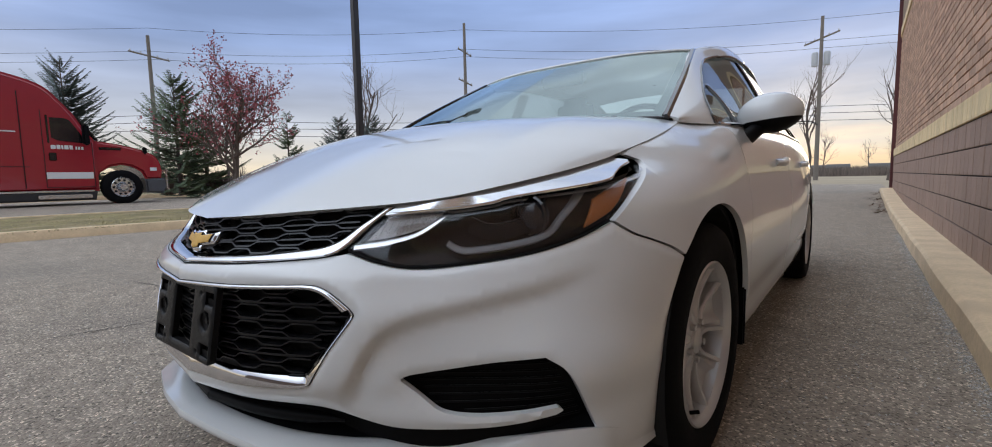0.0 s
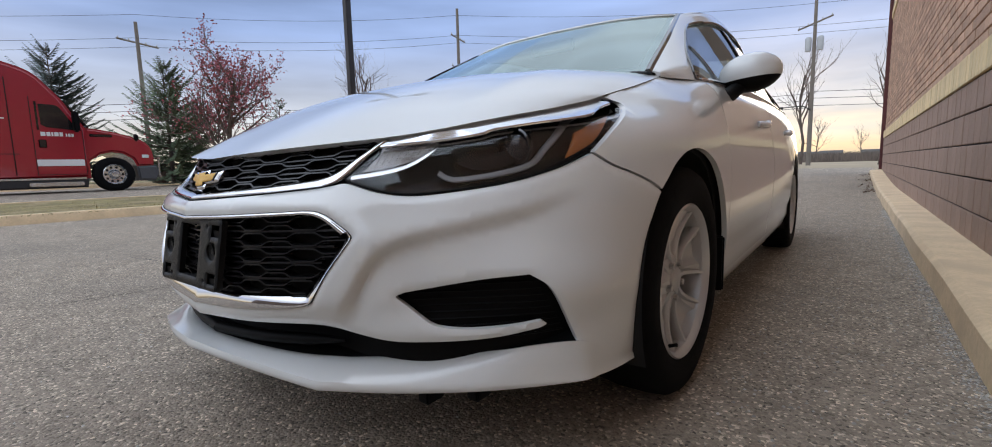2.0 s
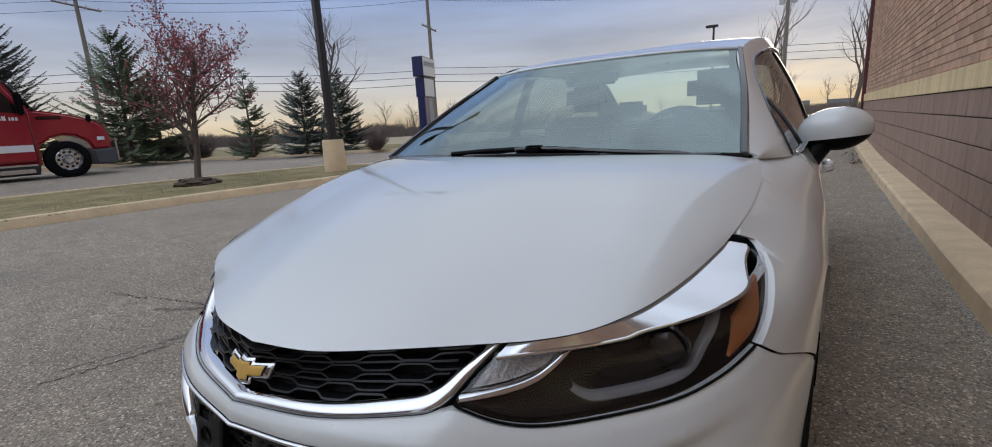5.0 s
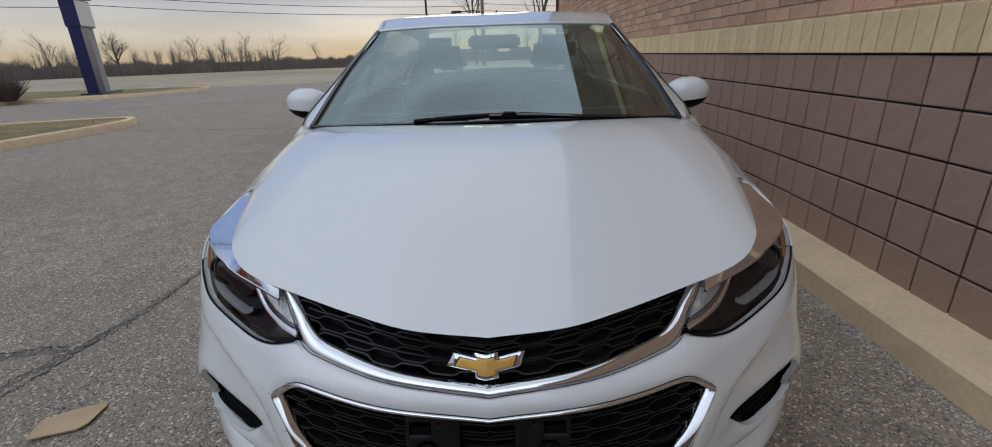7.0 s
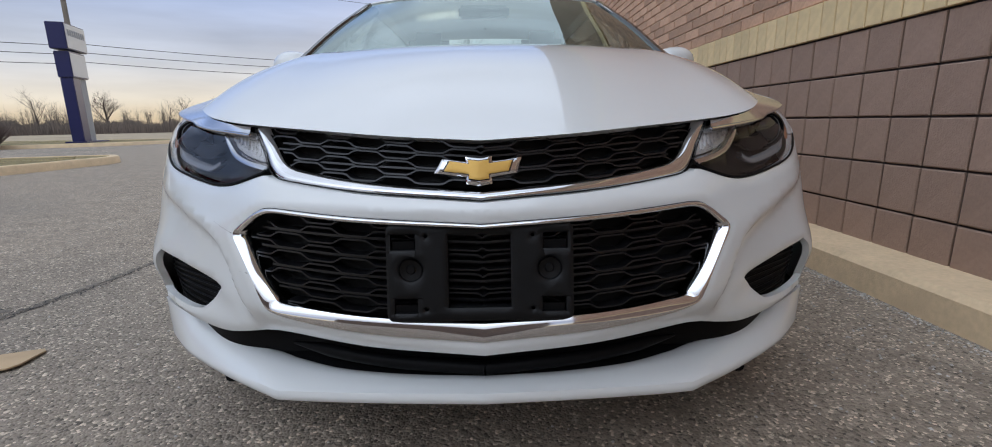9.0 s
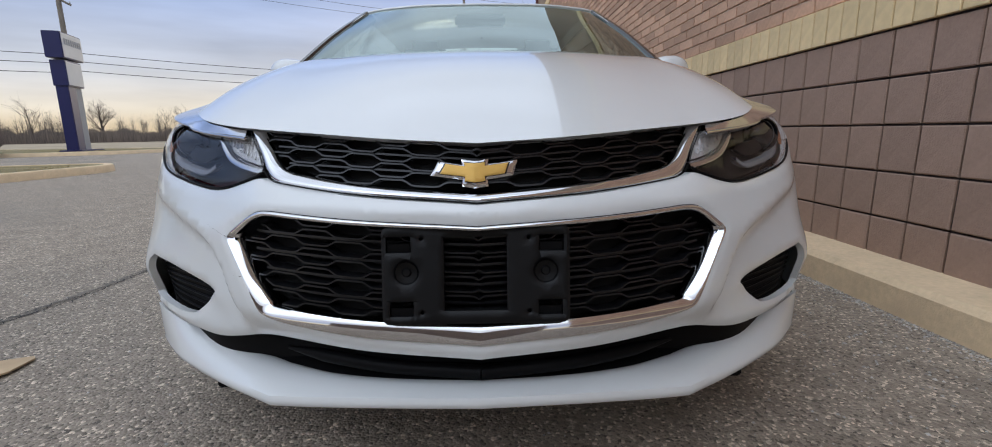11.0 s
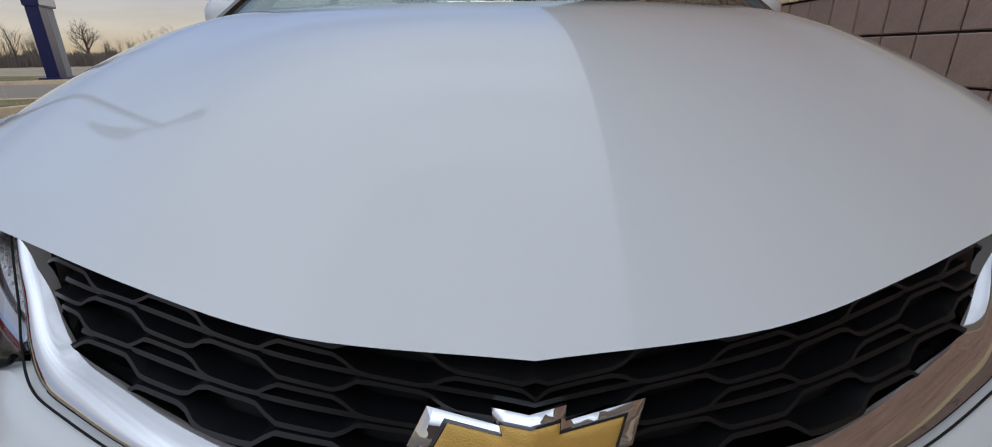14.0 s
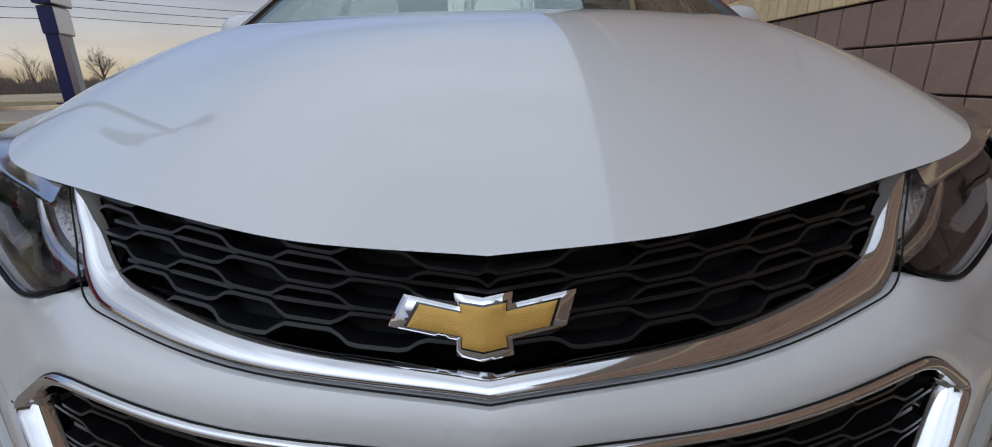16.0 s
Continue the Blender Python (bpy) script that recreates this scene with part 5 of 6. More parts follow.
# ---- cabin ----
bm = box(bmesh.new(), -.68, .68, 1.12, 1.62, .72, .925, .05)
part("dashboard", bm, TRIMGREY, car, "grey dashboard")
for sgn in (1, -1):
    part("door_lining", box(bmesh.new(), sgn * .755 - .018, sgn * .755 + .018, 1.34, 3.95, .34, .952, .01), TRIMGREY, car, "dark inner door lining")
bm = box(bmesh.new(), -.70, .70, 1.2, 3.9, .24, .34, .02)
part("cabin_floor", bm, UNDER, car)
for sx in (-.36, .36):
    bm = box(bmesh.new(), sx - .25, sx + .25, 2.35, 2.52, .45, 1.06, .06, None)
    seat = part("front_seat", bm, SEATCLOTH, car, "black front seat")
    bm = box(bmesh.new(), sx - .13, sx + .13, 2.43, 2.54, 1.09, 1.27, .05)
    part("headrest", bm, SEATCLOTH, seat)
    bm = box(bmesh.new(), sx - .25, sx + .25, 1.85, 2.4, .40, .56, .05)
    part("seat_cushion", bm, SEATCLOTH, seat)
bm = box(bmesh.new(), -.62, .62, 3.25, 3.42, .45, 1.02, .06)
part("rear_bench", bm, SEATCLOTH, car, "black rear bench")
for sx in (-.38, .38):
    bm = box(bmesh.new(), sx - .12, sx + .12, 3.36, 3.44, 1.05, 1.16, .03)
    part("rear_headrest", bm, SEATCLOTH, car)
bm = box(bmesh.new(), -.66, .66, 3.4, 4.1, .96, .985, .01)
part("parcel_shelf", bm, TRIMGREY, car)
one("steering_wheel", tube([(.36 + .18 * math.cos(w), 1.74 + .05 * math.sin(w), .90 + .17 * math.sin(w)) for w in np.linspace(0, 2 * math.pi, 25)], .014, 8), BLACK, car, "black steering wheel")
bm = box(bmesh.new(), -.12, .12, 1.68, 1.71, 1.19, 1.25, .012)
part("rear_view_mirror", bm, BLACK, car, "black rear-view mirror")

one("antenna", tube([(0, 2.96, 1.376), (0, 2.985, 1.42), (0, 3.02, 1.455)], [.011, .008, .005], 8), BLACK, car, "short black roof antenna")

# ---- trees and planting ----
BARK = material("grey_brown_bark", (0.11, 0.085, 0.07), 0.95, vary=0.3, grain=20, bump=0.6, bump_scale=40)
TWIG = material("bare_twigs", (0.13, 0.095, 0.08), 0.95, vary=0.3, grain=6)
REDLEAF = material("dark_red_leaves", (0.33, 0.085, 0.098), 0.7, vary=0.3, grain=30, per_piece=0.4)
NEEDLE = material("spruce_needles", (0.110, 0.145, 0.080), 0.8, vary=0.35, grain=8, per_piece=0.35)
NEEDLE_BLUE = material("blue_spruce_needles", (0.065, 0.088, 0.078), 0.8, vary=0.35, grain=8, per_piece=0.35)
BRUSH = material("far_brush", (0.165, 0.132, 0.110), 0.95, vary=0.3, grain=0.5, per_piece=0.35)


def grow(rng, start, way, length, radius, level, out, tips, fan, lean=.75):
    """A limb with its side limbs: tapering tubes gathered in out, ends in tips."""
    seg = 4 if level < 2 else 3
    pts, d = [np.array(start, float)], np.array(way, float)
    for _ in range(seg):
        d = d + rng.normal(0, .10 + .05 * level, 3) + np.array((0, 0, .06 * level))
        d /= np.linalg.norm(d)
        pts.append(pts[-1] + d * length / seg)
    out.append((level, tube(pts, np.linspace(radius, radius * (.45 if level < len(fan) else .25), seg + 1), 6 if level == 0 else 4 if level == 1 else 3, caps=False)))
    if level >= len(fan):
        tips.extend(pts[1:])
        return
    for k in range(fan[level]):
        q = (.28 if level == 0 else .15) + (.72 if level == 0 else .85) * (k + rng.random()) / fan[level]
        i = min(int(q * seg), seg - 1)
        p = pts[i] + (pts[i + 1] - pts[i]) * (q * seg - i)
        side = rng.normal(0, 1, 3)
        side -= side @ d * d
        side /= np.linalg.norm(side) + 1e-9
        far_out = lean if level == 0 else lean * 1.2
        w = d * (1 - far_out * .45) + side * far_out + np.array((0, 0, .25))
        w /= np.linalg.norm(w)
        grow(rng, p, w, length * (.62 - .25 * q if level == 0 else .55) * rng.uniform(.8, 1.15), radius * (.50 - .2 * q), level + 1, out, tips, fan, lean)


def tree(name, at, height, seed, label, fan=(12, 6, 4), leaf=0, group="", trunk_r=None, clear=0.0, lean=.75):
    rng = np.random.default_rng(seed)
    base = thing(name, label, "tree", at, group)
    at = np.array(at, float)
    out, tips = [], []
    grow(rng, at + np.array((0, 0, -.05)), (0.02, 0.01, 1), height * .86, trunk_r or height * .016, 0, out, tips, fan, lean)
    mesh_ob("trunk", *joined([s for lv, s in out if lv == 0]), BARK, base)
    mesh_ob("crown", *joined([s for lv, s in out if lv > 0]), TWIG, base, label="fine bare limbs and twigs")
    if leaf:
        v, f = [], []
        for _ in range(leaf):
            p = tips[rng.integers(len(tips))] + rng.normal(0, .03, 3)
            if p[2] < at[2] + clear:
                continue
            a, b = rng.normal(0, 1, 3), rng.normal(0, 1, 3)
            a /= np.linalg.norm(a)
            b -= b @ a * a
            b /= np.linalg.norm(b)
            s = rng.uniform(.018, .036)
            k = len(v)
            v += [p - a * s, p + b * s * .6, p + a * s, p - b * s * .6]
            f.append((k, k + 1, k + 2, k + 3))
        tagged(mesh_ob("leaf_cluster", v, f, REDLEAF, base, smooth=False), "sparse dark red leaves", kind="stuff")
    return base


def spruce(at, height, radius, seed, label, mat=None, group="spruces", gap=0.0):
    rng = np.random.default_rng(seed)
    base = thing("spruce_tree", label, "tree", at, group)
    at = np.array(at, float)
    mesh_ob("trunk", *tube([at, at + np.array((0, 0, height * .97))], [height * .018, .01], 7), BARK, base)
    v, f, wood = [], [], []
    z = height * .05
    while z < height * .97:
        q = z / height
        for k in range(9 if q < .75 else 6):
            if rng.random() < gap * .6:
                continue
            w = rng.uniform(0, 2 * math.pi)
            length = radius * ((1 - q) ** .75 * rng.uniform(.6, 1.15)) + .10
            lift = math.tan(radians(-6 + 52 * q + rng.normal(0, 6)))
            out = np.array((math.cos(w), math.sin(w), 0))
            side = np.array((-math.sin(w), math.cos(w), 0))
            foot = at + np.array((0, 0, z + rng.normal(0, .05)))
            rod = [foot + out * length * r + np.array((0, 0, length * (lift * r + .30 * (r * r - .55 * r)))) for r in np.linspace(0, 1, 5)]
            wood.append(tube(rod, np.linspace(.018, .004, 5), 3, caps=False))
            for r in np.arange(.12, 1.0, .058 / length):
                p = foot + out * length * r + np.array((0, 0, length * (lift * r + .30 * (r * r - .55 * r))))
                s = (.30 * (1.05 - r) * min(1.0, length) + .07) * rng.uniform(.7, 1.25)
                for sd in (1, -1, 0):
                    way = side * sd * rng.uniform(.6, 1) + out * rng.uniform(.5, .9) + np.array((0, 0, rng.uniform(-.28, .12) + (.35 if sd == 0 else 0)))
                    way /= np.linalg.norm(way)
                    across = np.cross(way, (0, 0, 1)) * .020 + np.array((0, 0, .016))
                    reach = s if sd else s * .6
                    c = len(v)
                    v += [p - across * .6, p + way * reach * .55 - across, p + way * reach, p + way * reach * .55 + across]
                    f.append((c, c + 1, c + 2, c + 3))
        z += .17 + .10 * rng.random()
    mesh_ob("bough", *joined(wood), BARK, base, label="thin brown boughs")
    mesh_ob("crown", v, f, mat or NEEDLE, base, smooth=False, label="layered needle boughs")
    return base


tree("ornamental_pear_tree", (-10.06, 4.45, .15), 3.05, 11, "young street tree with sparse dark red leaves", fan=(17, 8, 5), leaf=5200, trunk_r=.075, clear=1.2, lean=.8)
bm = bmesh.new()
bmesh.ops.create_icosphere(bm, subdivisions=4, radius=.42)
for vt in bm.verts:
    vt.co = Vector((vt.co.x, vt.co.y, vt.co.z * .28)) * (1 + .35 * noise.noise(vt.co * 7))
mulch = part("mulch_mound", bm, material("dark_mulch", (.07, .045, .03), .95, vary=.5, grain=30, bump=1, bump_scale=60))
mulch.location = (-10.06, 4.45, .15)
tagged(mulch, "dark bark mulch round the tree foot", "mulch")
spruce((-19.8, 16.0, 0.12), 4.1, 1.75, 3, "blue-green spruce on the verge", NEEDLE_BLUE)
spruce((-19.2, 13.5, 0.12), 3.8, 1.65, 4, "dark green spruce on the verge", NEEDLE_BLUE)
spruce((-18.7, 10.6, 0.22), 3.6, 1.1, 5, "sparse thin spruce on the verge", gap=.55)
spruce((-20.3, 6.9, 0.34), 4.7, 2.3, 6, "tall dark spruce behind the drive", gap=.05)
spruce((-21.2, 8.2, 0.33), 3.3, 2.0, 16, "dense dark spruce behind the drive", gap=.25)
spruce((-28.3, 5.1, 0.34), 6.4, 2.7, 7, "grey-green spruce far behind the truck", NEEDLE_BLUE, gap=.2)
tree("bare_tree", (-21.1, 15.6, 0.12), 6.6, 21, "slim leafless tree among the spruces", fan=(10, 5, 4), group="bare trees")
tree("bare_tree", (-19.6, 8.6, 0.33), 3.8, 22, "small leafless tree on the verge", fan=(12, 6, 4), group="bare trees")
tree("bare_tree", (-24.3, 9.4, 0.29), 4.6, 23, "leafless tree behind the spruces", fan=(12, 6, 4), group="bare trees")
tree("bare_tree", (2.49, 37.6, .2), 8.2, 24, "tall leafless tree past the building", fan=(11, 5, 4), group="bare trees", trunk_r=.16, lean=.38)
tree("bare_tree", (-2.6, 49.5, .2), 9.0, 25, "tall leafless tree beside the utility pole", fan=(10, 5, 4), group="bare trees", trunk_r=.14, lean=.38)
tree("bare_tree", (-52, 66.5, -.1), 4.8, 26, "round leafless tree at the field edge", fan=(12, 8, 5), group="bare trees", trunk_r=.16)
for k, (x, y, h) in enumerate(((-57, 55, 5.4), (-60, 52, 4.8), (-54, 58, 5.0), (-42, 67.5, 4.6), (-44, 66, 4.0), (-39, 69, 4.4), (-36.5, 70, 4.8), (-27.7, 74.5, 3.6), (-33, 72, 4.6), (-20, 78, 3.8), (2, 110, 6), (-4.2, 100, 7), (6, 120, 7), (-9, 95, 6), (10, 115, 7))):
    tree("bare_tree", (x, y, rise(x, y) - .1), h, 40 + k, "distant leafless tree along the field edge", fan=(9, 5, 3), group="bare trees")

# brush along the far field edge, and low shrubs on the verge
rng = np.random.default_rng(8)
v, f = [], []
for _ in range(85000):
    w = rng.uniform(radians(60), radians(165))
    r = rng.uniform(74, 96)
    x, y = r * math.cos(w), r * math.sin(w)
    tall = .75 + .6 * noise.noise((w * 9, 0, 0)) + .5 * noise.noise((w * 31, 3, 0)) + .3 * noise.noise((w * 90, 5, 0))
    tall *= .35 + .65 * float(smooth01((w - radians(92)) / radians(22)))
    h = max(.6, tall) * 1.9 * rng.uniform(.3, 1.0) ** .9 + .35
    dx, dy = rng.normal(0, .16, 2)
    a = np.array((math.sin(w), -math.cos(w), 0)) * rng.uniform(.014, .050)
    p = np.array((x, y, .15 if x > -12 else -.08))
    k = len(v)
    v += [p - a, p + a, p + np.array((dx, dy, h))]
    f.append((k, k + 1, k + 2))
for _ in range(300):
    w = rng.uniform(radians(112), radians(165))
    r = rng.uniform(78, 98)
    if noise.noise((w * 14, 7, 0)) < -.05:
        continue
    foot = np.array((r * math.cos(w), r * math.sin(w), -.08))
    tall = rng.uniform(2.2, 5.0)
    for _ in range(30):
        q = rng.uniform(.1, .8)
        a = np.array((math.sin(w), -math.cos(w), 0)) * rng.uniform(.007, .016)
        p = foot + np.array((0, 0, tall * q * .8))
        k = len(v)
        v += [p - a, p + a, p + np.array((*rng.normal(0, .55, 2), tall * (1 - q) * rng.uniform(.5, 1)))]
        f.append((k, k + 1, k + 2))
    a = np.array((math.sin(w), -math.cos(w), 0)) * .03
    k = len(v)
    v += [foot - a, foot + a, foot + np.array((0, 0, tall))]
    f.append((k, k + 1, k + 2))
tagged(mesh_ob("far_brush", v, f, BRUSH, smooth=False), "brown leafless brush along the far field", "brush", kind="stuff")


def shrub(at, h, r, seed, label):
    rng = np.random.default_rng(seed)
    v, f = [], []
    for _ in range(420):
        w, q = rng.uniform(0, 2 * math.pi), rng.uniform(0, 1) ** .6
        tip = np.array((math.cos(w) * r * q, math.sin(w) * r * q, h * rng.uniform(.55, 1.05) * (1.1 - .35 * q)))
        foot = np.array((tip[0] * .25, tip[1] * .25, 0))
        tv, tf = tube([at + foot, at + (foot + tip) * .5 + rng.normal(0, .03, 3), at + tip], [.010, .007, .003], 3, caps=False)
        k = len(v)
        v += tv
        f += [tuple(i + k for i in q2) for q2 in tf]
    ob = thing("shrub", label, "shrub", at, "shrubs")
    mesh_ob("twig_mass", v, f, TWIG, ob)
    return ob


shrub(np.array((-16.9, 15.7, 0.12)), .95, .75, 1, "round leafless red-brown shrub")
for k, (x, y) in enumerate(((-21.6, 8.8), (-22.4, 10.2), (-21.2, 11.8), (-23, 12.6), (-22.6, 7.2))):
    shrub(np.array((x, y, rise(x, y) + .11)), 1.1, .9, 10 + k, "low leafless shrub on the verge")

# ---- pylon sign ----
NAVY = material("navy_sign_paint", (0.007, 0.009, 0.075), 0.4, vary=0.06, grain=3)
SIGNFACE = material("pale_sign_face", (0.62, 0.60, 0.56), 0.5, vary=0.05, grain=3)
SIGNGREY = material("grey_sign_post", (0.30, 0.30, 0.30), 0.6, vary=0.1, grain=4)
sign = thing("pylon_sign", "navy blue pylon sign with pale cabinets on the verge", "sign", (-15.85, 18.0, 0.12))
turn = pose(-15.85, 18.0, .115, 0, 0, 18)


def sign_box(name, x0, x1, y0, y1, z0, z1, mat, parent, bevel=.02, label=""):
    ob = part(name, box(bmesh.new(), x0, x1, y0, y1, z0, z1, bevel), mat, parent, label)
    return ob


sign.matrix_basis = turn
sign_box("pylon", -.2, .2, .05, .62, 0, 2.45, NAVY, sign)
sign_box("post", -.17, .17, .62, 1.15, 0, 2.45, SIGNGREY, sign)
sign_box("foot_plate", -.36, .36, -.15, 1.8, -.02, .07, NAVY, sign)
cab = sign_box("lower_cabinet", -.24, .24, .02, 1.25, 2.45, 3.40, NAVY, sign)
sign_box("sign_face", .24, .255, .05, 1.22, 2.50, 3.35, SIGNFACE, cab, .003, "pale blank sign face")
cab = sign_box("upper_cabinet", -.28, .28, -.10, 1.48, 3.46, 4.40, NAVY, sign)
face = sign_box("sign_face", .28, .295, -.06, 1.44, 3.50, 4.36, SIGNFACE, cab, .003, "pale sign face")
for k in range(8):
    sign_box("letter_bar", .296, .302, .06 + .165 * k, .18 + .165 * k, 3.95, 4.18, SIGNGREY, cab, .002)

# ---- street lamps and utility poles ----
POLEBROWN = material("dark_bronze_pole", (0.025, 0.02, 0.018), 0.45, vary=0.15, grain=5)
WOODPOLE = material("weathered_wood_pole", (0.19, 0.165, 0.14), 0.9, vary=0.2, grain=12, bump=0.4, bump_scale=30)
GREYCAN = material("grey_transformer", (0.42, 0.43, 0.44), 0.5, vary=0.08, grain=6)
CABLE = material("black_cable", (0.02, 0.02, 0.022), 0.6, vary=0.1)
lamp = thing("street_lamp", "dark square lamp post on a round concrete footing", "street lamp", (-8.95, 7.15, .13))
one("footing", lathe([(-.15, .27), (.72, .25), (.76, .235), (.76, .001)], (-8.95, 7.15, .13), 32, "z"), CONCRETE, lamp, "stained round concrete footing")
part("base_cover", box(bmesh.new(), -.15, .15, -.15, .15, .76, .84, .015), POLEBROWN, lamp)
part("pole", box(bmesh.new(), -.075, .075, -.075, .075, .80, 7.5, .012), POLEBROWN, lamp)
arm = part("lamp_arm", box(bmesh.new(), -.9, .9, -.04, .04, 7.3, 7.4, .01), POLEBROWN, lamp)
for sx in (-1, 1):
    part("lamp_head", box(bmesh.new(), sx * 1.1 - .28, sx * 1.1 + .28, -.17, .17, 7.26, 7.44, .03), POLEBROWN, lamp)
far_lamp = thing("street_lamp", "thin dark lamp post beyond the lot", "street lamp", (-4.95, 33.2, .2))
one("pole", tube([(-4.95, 33.2, .2), (-4.95, 33.2, 6.2)], [.09, .06], 8), POLEBROWN, far_lamp)
part("lamp_head", box(bmesh.new(), -.45, .25, -.16, .16, 5.98, 6.12, .03), POLEBROWN, far_lamp)


def utility_pole(at, h, arms, label, cans=0, turn=0.0):
    ob = thing("utility_pole", label, "utility pole", at, "utility poles")
    x, y, z = at
    one("pole", tube([(x, y, z - .1), (x, y, z + h)], [.17, .11], 10), WOODPOLE, ob)
    for k, (hz, half, tilt) in enumerate(arms):
        c, s = math.cos(turn), math.sin(turn)
        a = np.array((x - c * half, y - s * half, z + hz - tilt))
        b = np.array((x + c * half, y + s * half, z + hz + tilt))
        one("crossarm", tube([a, b], .065, 6), WOODPOLE, ob)
        for q in (.04, .3, .7, .96):
            p = a + (b - a) * q
            one("insulator", lathe([(.05, .03), (.12, .045), (.17, .03), (.2, .001)], p, 8, "z"), GREYCAN, ob)
    for k in range(cans):
        c = math.cos(turn) * (.38 if k else -.38)
        one("transformer", lathe([(-1.0, .001), (-1.0, .2), (-.1, .22), (0, .16), (.02, .001)], (x + c, y, z + arms[0][0] - 1.0), 16, "z"), GREYCAN, ob, "grey transformer can")
    return ob


pole_r = utility_pole((-1.65, 43.5, .1), 12.2, ((10.6, 1.1, .35),), "weathered wood utility pole with two transformers", 2)
utility_pole((-25.1, 29.8, .1), 13.3, ((11.0, .55, -.35), (8.6, .55, -.3)), "weathered wood utility pole behind the sign", 0, .5)
utility_pole((-38.9, 11.9, .2), 11.0, ((9.6, 1.25, -.3),), "weathered wood utility pole behind the spruces", 0, .9)
arm_pts = spline([(-1.65, 43.4, 4.3), (-2.2, 43.0, 4.6), (-3.4, 42.5, 4.55)], 6)
one("cable_bracket", tube(arm_pts, .04, 6), CABLE, pole_r, "thin black bracket")
part("roadway_lamp_head", box(bmesh.new(), -2.6, -1.7, -1.1, -.85, 4.35, 4.52, .05), CABLE, pole_r)


def wire(a, b, sag, r=.016):
    q = np.linspace(0, 1, 30)[:, None]
    pts = np.array(a) + (np.array(b) - np.array(a)) * q
    pts[:, 2] -= (4 * sag * q * (1 - q))[:, 0]
    ob = tagged(one("power_line", tube(pts, r, 4), CABLE, None), "thin black overhead power line", "power line", group="power lines")
    return ob


L_END, R_END = np.array((-62.0, -14.0, 0)), np.array((40.0, 57.0, 0))
PM, PR, PL = np.array((-25.1, 29.8, 0)), np.array((-1.65, 43.5, 0)), np.array((-38.9, 11.9, 0))
for z, dr in ((12.9, 0), (11.2, .4), (10.9, -.4)):
    for a, b in ((PL - np.array((0, 0, 1.2)), PM), (PM, PR - np.array((0, 0, .8))), (PL - np.array((0, 0, 1.2)), L_END - np.array((0, 0, 1.5))), (PR - np.array((0, 0, .8)), R_END)):
        wire(a + np.array((dr, -dr, z)), b + np.array((dr, -dr, z)), .45, .012)
for z in (5.55, 5.05, 4.50):
    for a, b in ((PL, PM), (PM, PR), (PL, L_END), (PR, R_END)):
        wire(a + np.array((0, 0, z + .15)), b + np.array((0, 0, z)), .35, .018)

# ---- distant houses ----
ROOFGREY = material("grey_shingle_roof", (.10, .095, .09), .9, vary=.2, grain=3)
SIDING = material("pale_siding", (.42, .40, .37), .8, vary=.08, grain=2)
for k, (x, y, w) in enumerate(((-14.5, 230, 11), (-6.3, 228, 7), (7.9, 232, 9), (-36, 215, 9), (-50, 212, 8))):
    h = thing("house", "distant single-storey house with a grey gable roof", "house", (x, y, rise(x, y) - .1), "distant houses")
    part("wall", box(bmesh.new(), -w / 2, w / 2, -3, 3, 0, 1.9), SIDING, h, smooth=False)
    bm = bmesh.new()
    vs = [bm.verts.new(p) for p in ((-w / 2 - .3, -3.4, 1.8), (w / 2 + .3, -3.4, 1.8), (w / 2 + .3, 3.4, 1.8), (-w / 2 - .3, 3.4, 1.8), (-w / 2 - .3, 0, 3.5), (w / 2 + .3, 0, 3.5))]
    for q in ((0, 1, 5, 4), (2, 3, 4, 5), (0, 4, 3), (1, 2, 5), (0, 3, 2, 1)):
        bm.faces.new([vs[i] for i in q])
    part("roof", bm, ROOFGREY, h, smooth=False)
    for wx in (-w * .3, w * .05, w * .3):
        part("window", box(bmesh.new(), wx - .5, wx + .5, -3.04, -2.98, .7, 1.5, .02), GLOSSBLACK, h)

# ---- red lorry on the drive ----
RED = material("red_truck_paint", (0.30, 0.012, 0.022), 0.25, vary=0.05, grain=1.5, coat=0.8)
SILVER = material("bright_steel", (0.6, 0.6, 0.6), 0.25, 0.9, vary=0.08, grain=10)
WHITEPANEL = material("white_vinyl", (0.7, 0.68, 0.66), 0.5, vary=0.05, grain=3)
TX, TZ = -16.5, .20
truck = thing("lorry", "red long-nose sleeper lorry parked on the drive", "lorry", (TX - 1.25, 2.0, TZ))


def side_shape(outline, half, bevel=.06, taper=0.0):
    """A slab whose side outline is in (y, z); the near side at x = TX."""
    bm = bmesh.new()
    cx = TX - 1.25
    near = [bm.verts.new((cx + half, y, z)) for y, z in outline]
    farv = [bm.verts.new((cx - half, y, z)) for y, z in outline]
    n = len(outline)
    bm.faces.new(near)
    bm.faces.new(list(reversed(farv)))
    for i in range(n):
        j = (i + 1) % n
        bm.faces.new((near[j], near[i], farv[i], farv[j]))
    bmesh.ops.recalc_face_normals(bm, faces=bm.faces)
    edges = [e for e in bm.edges if not (e.verts[0] in near) ^ (e.verts[1] in near)]
    bmesh.ops.bevel(bm, geom=edges, offset=bevel, segments=3, affect="EDGES", clamp_overlap=True)
    bmesh.ops.translate(bm, vec=(-(TX - 1.25), -2.0, -TZ), verts=bm.verts)
    return bm


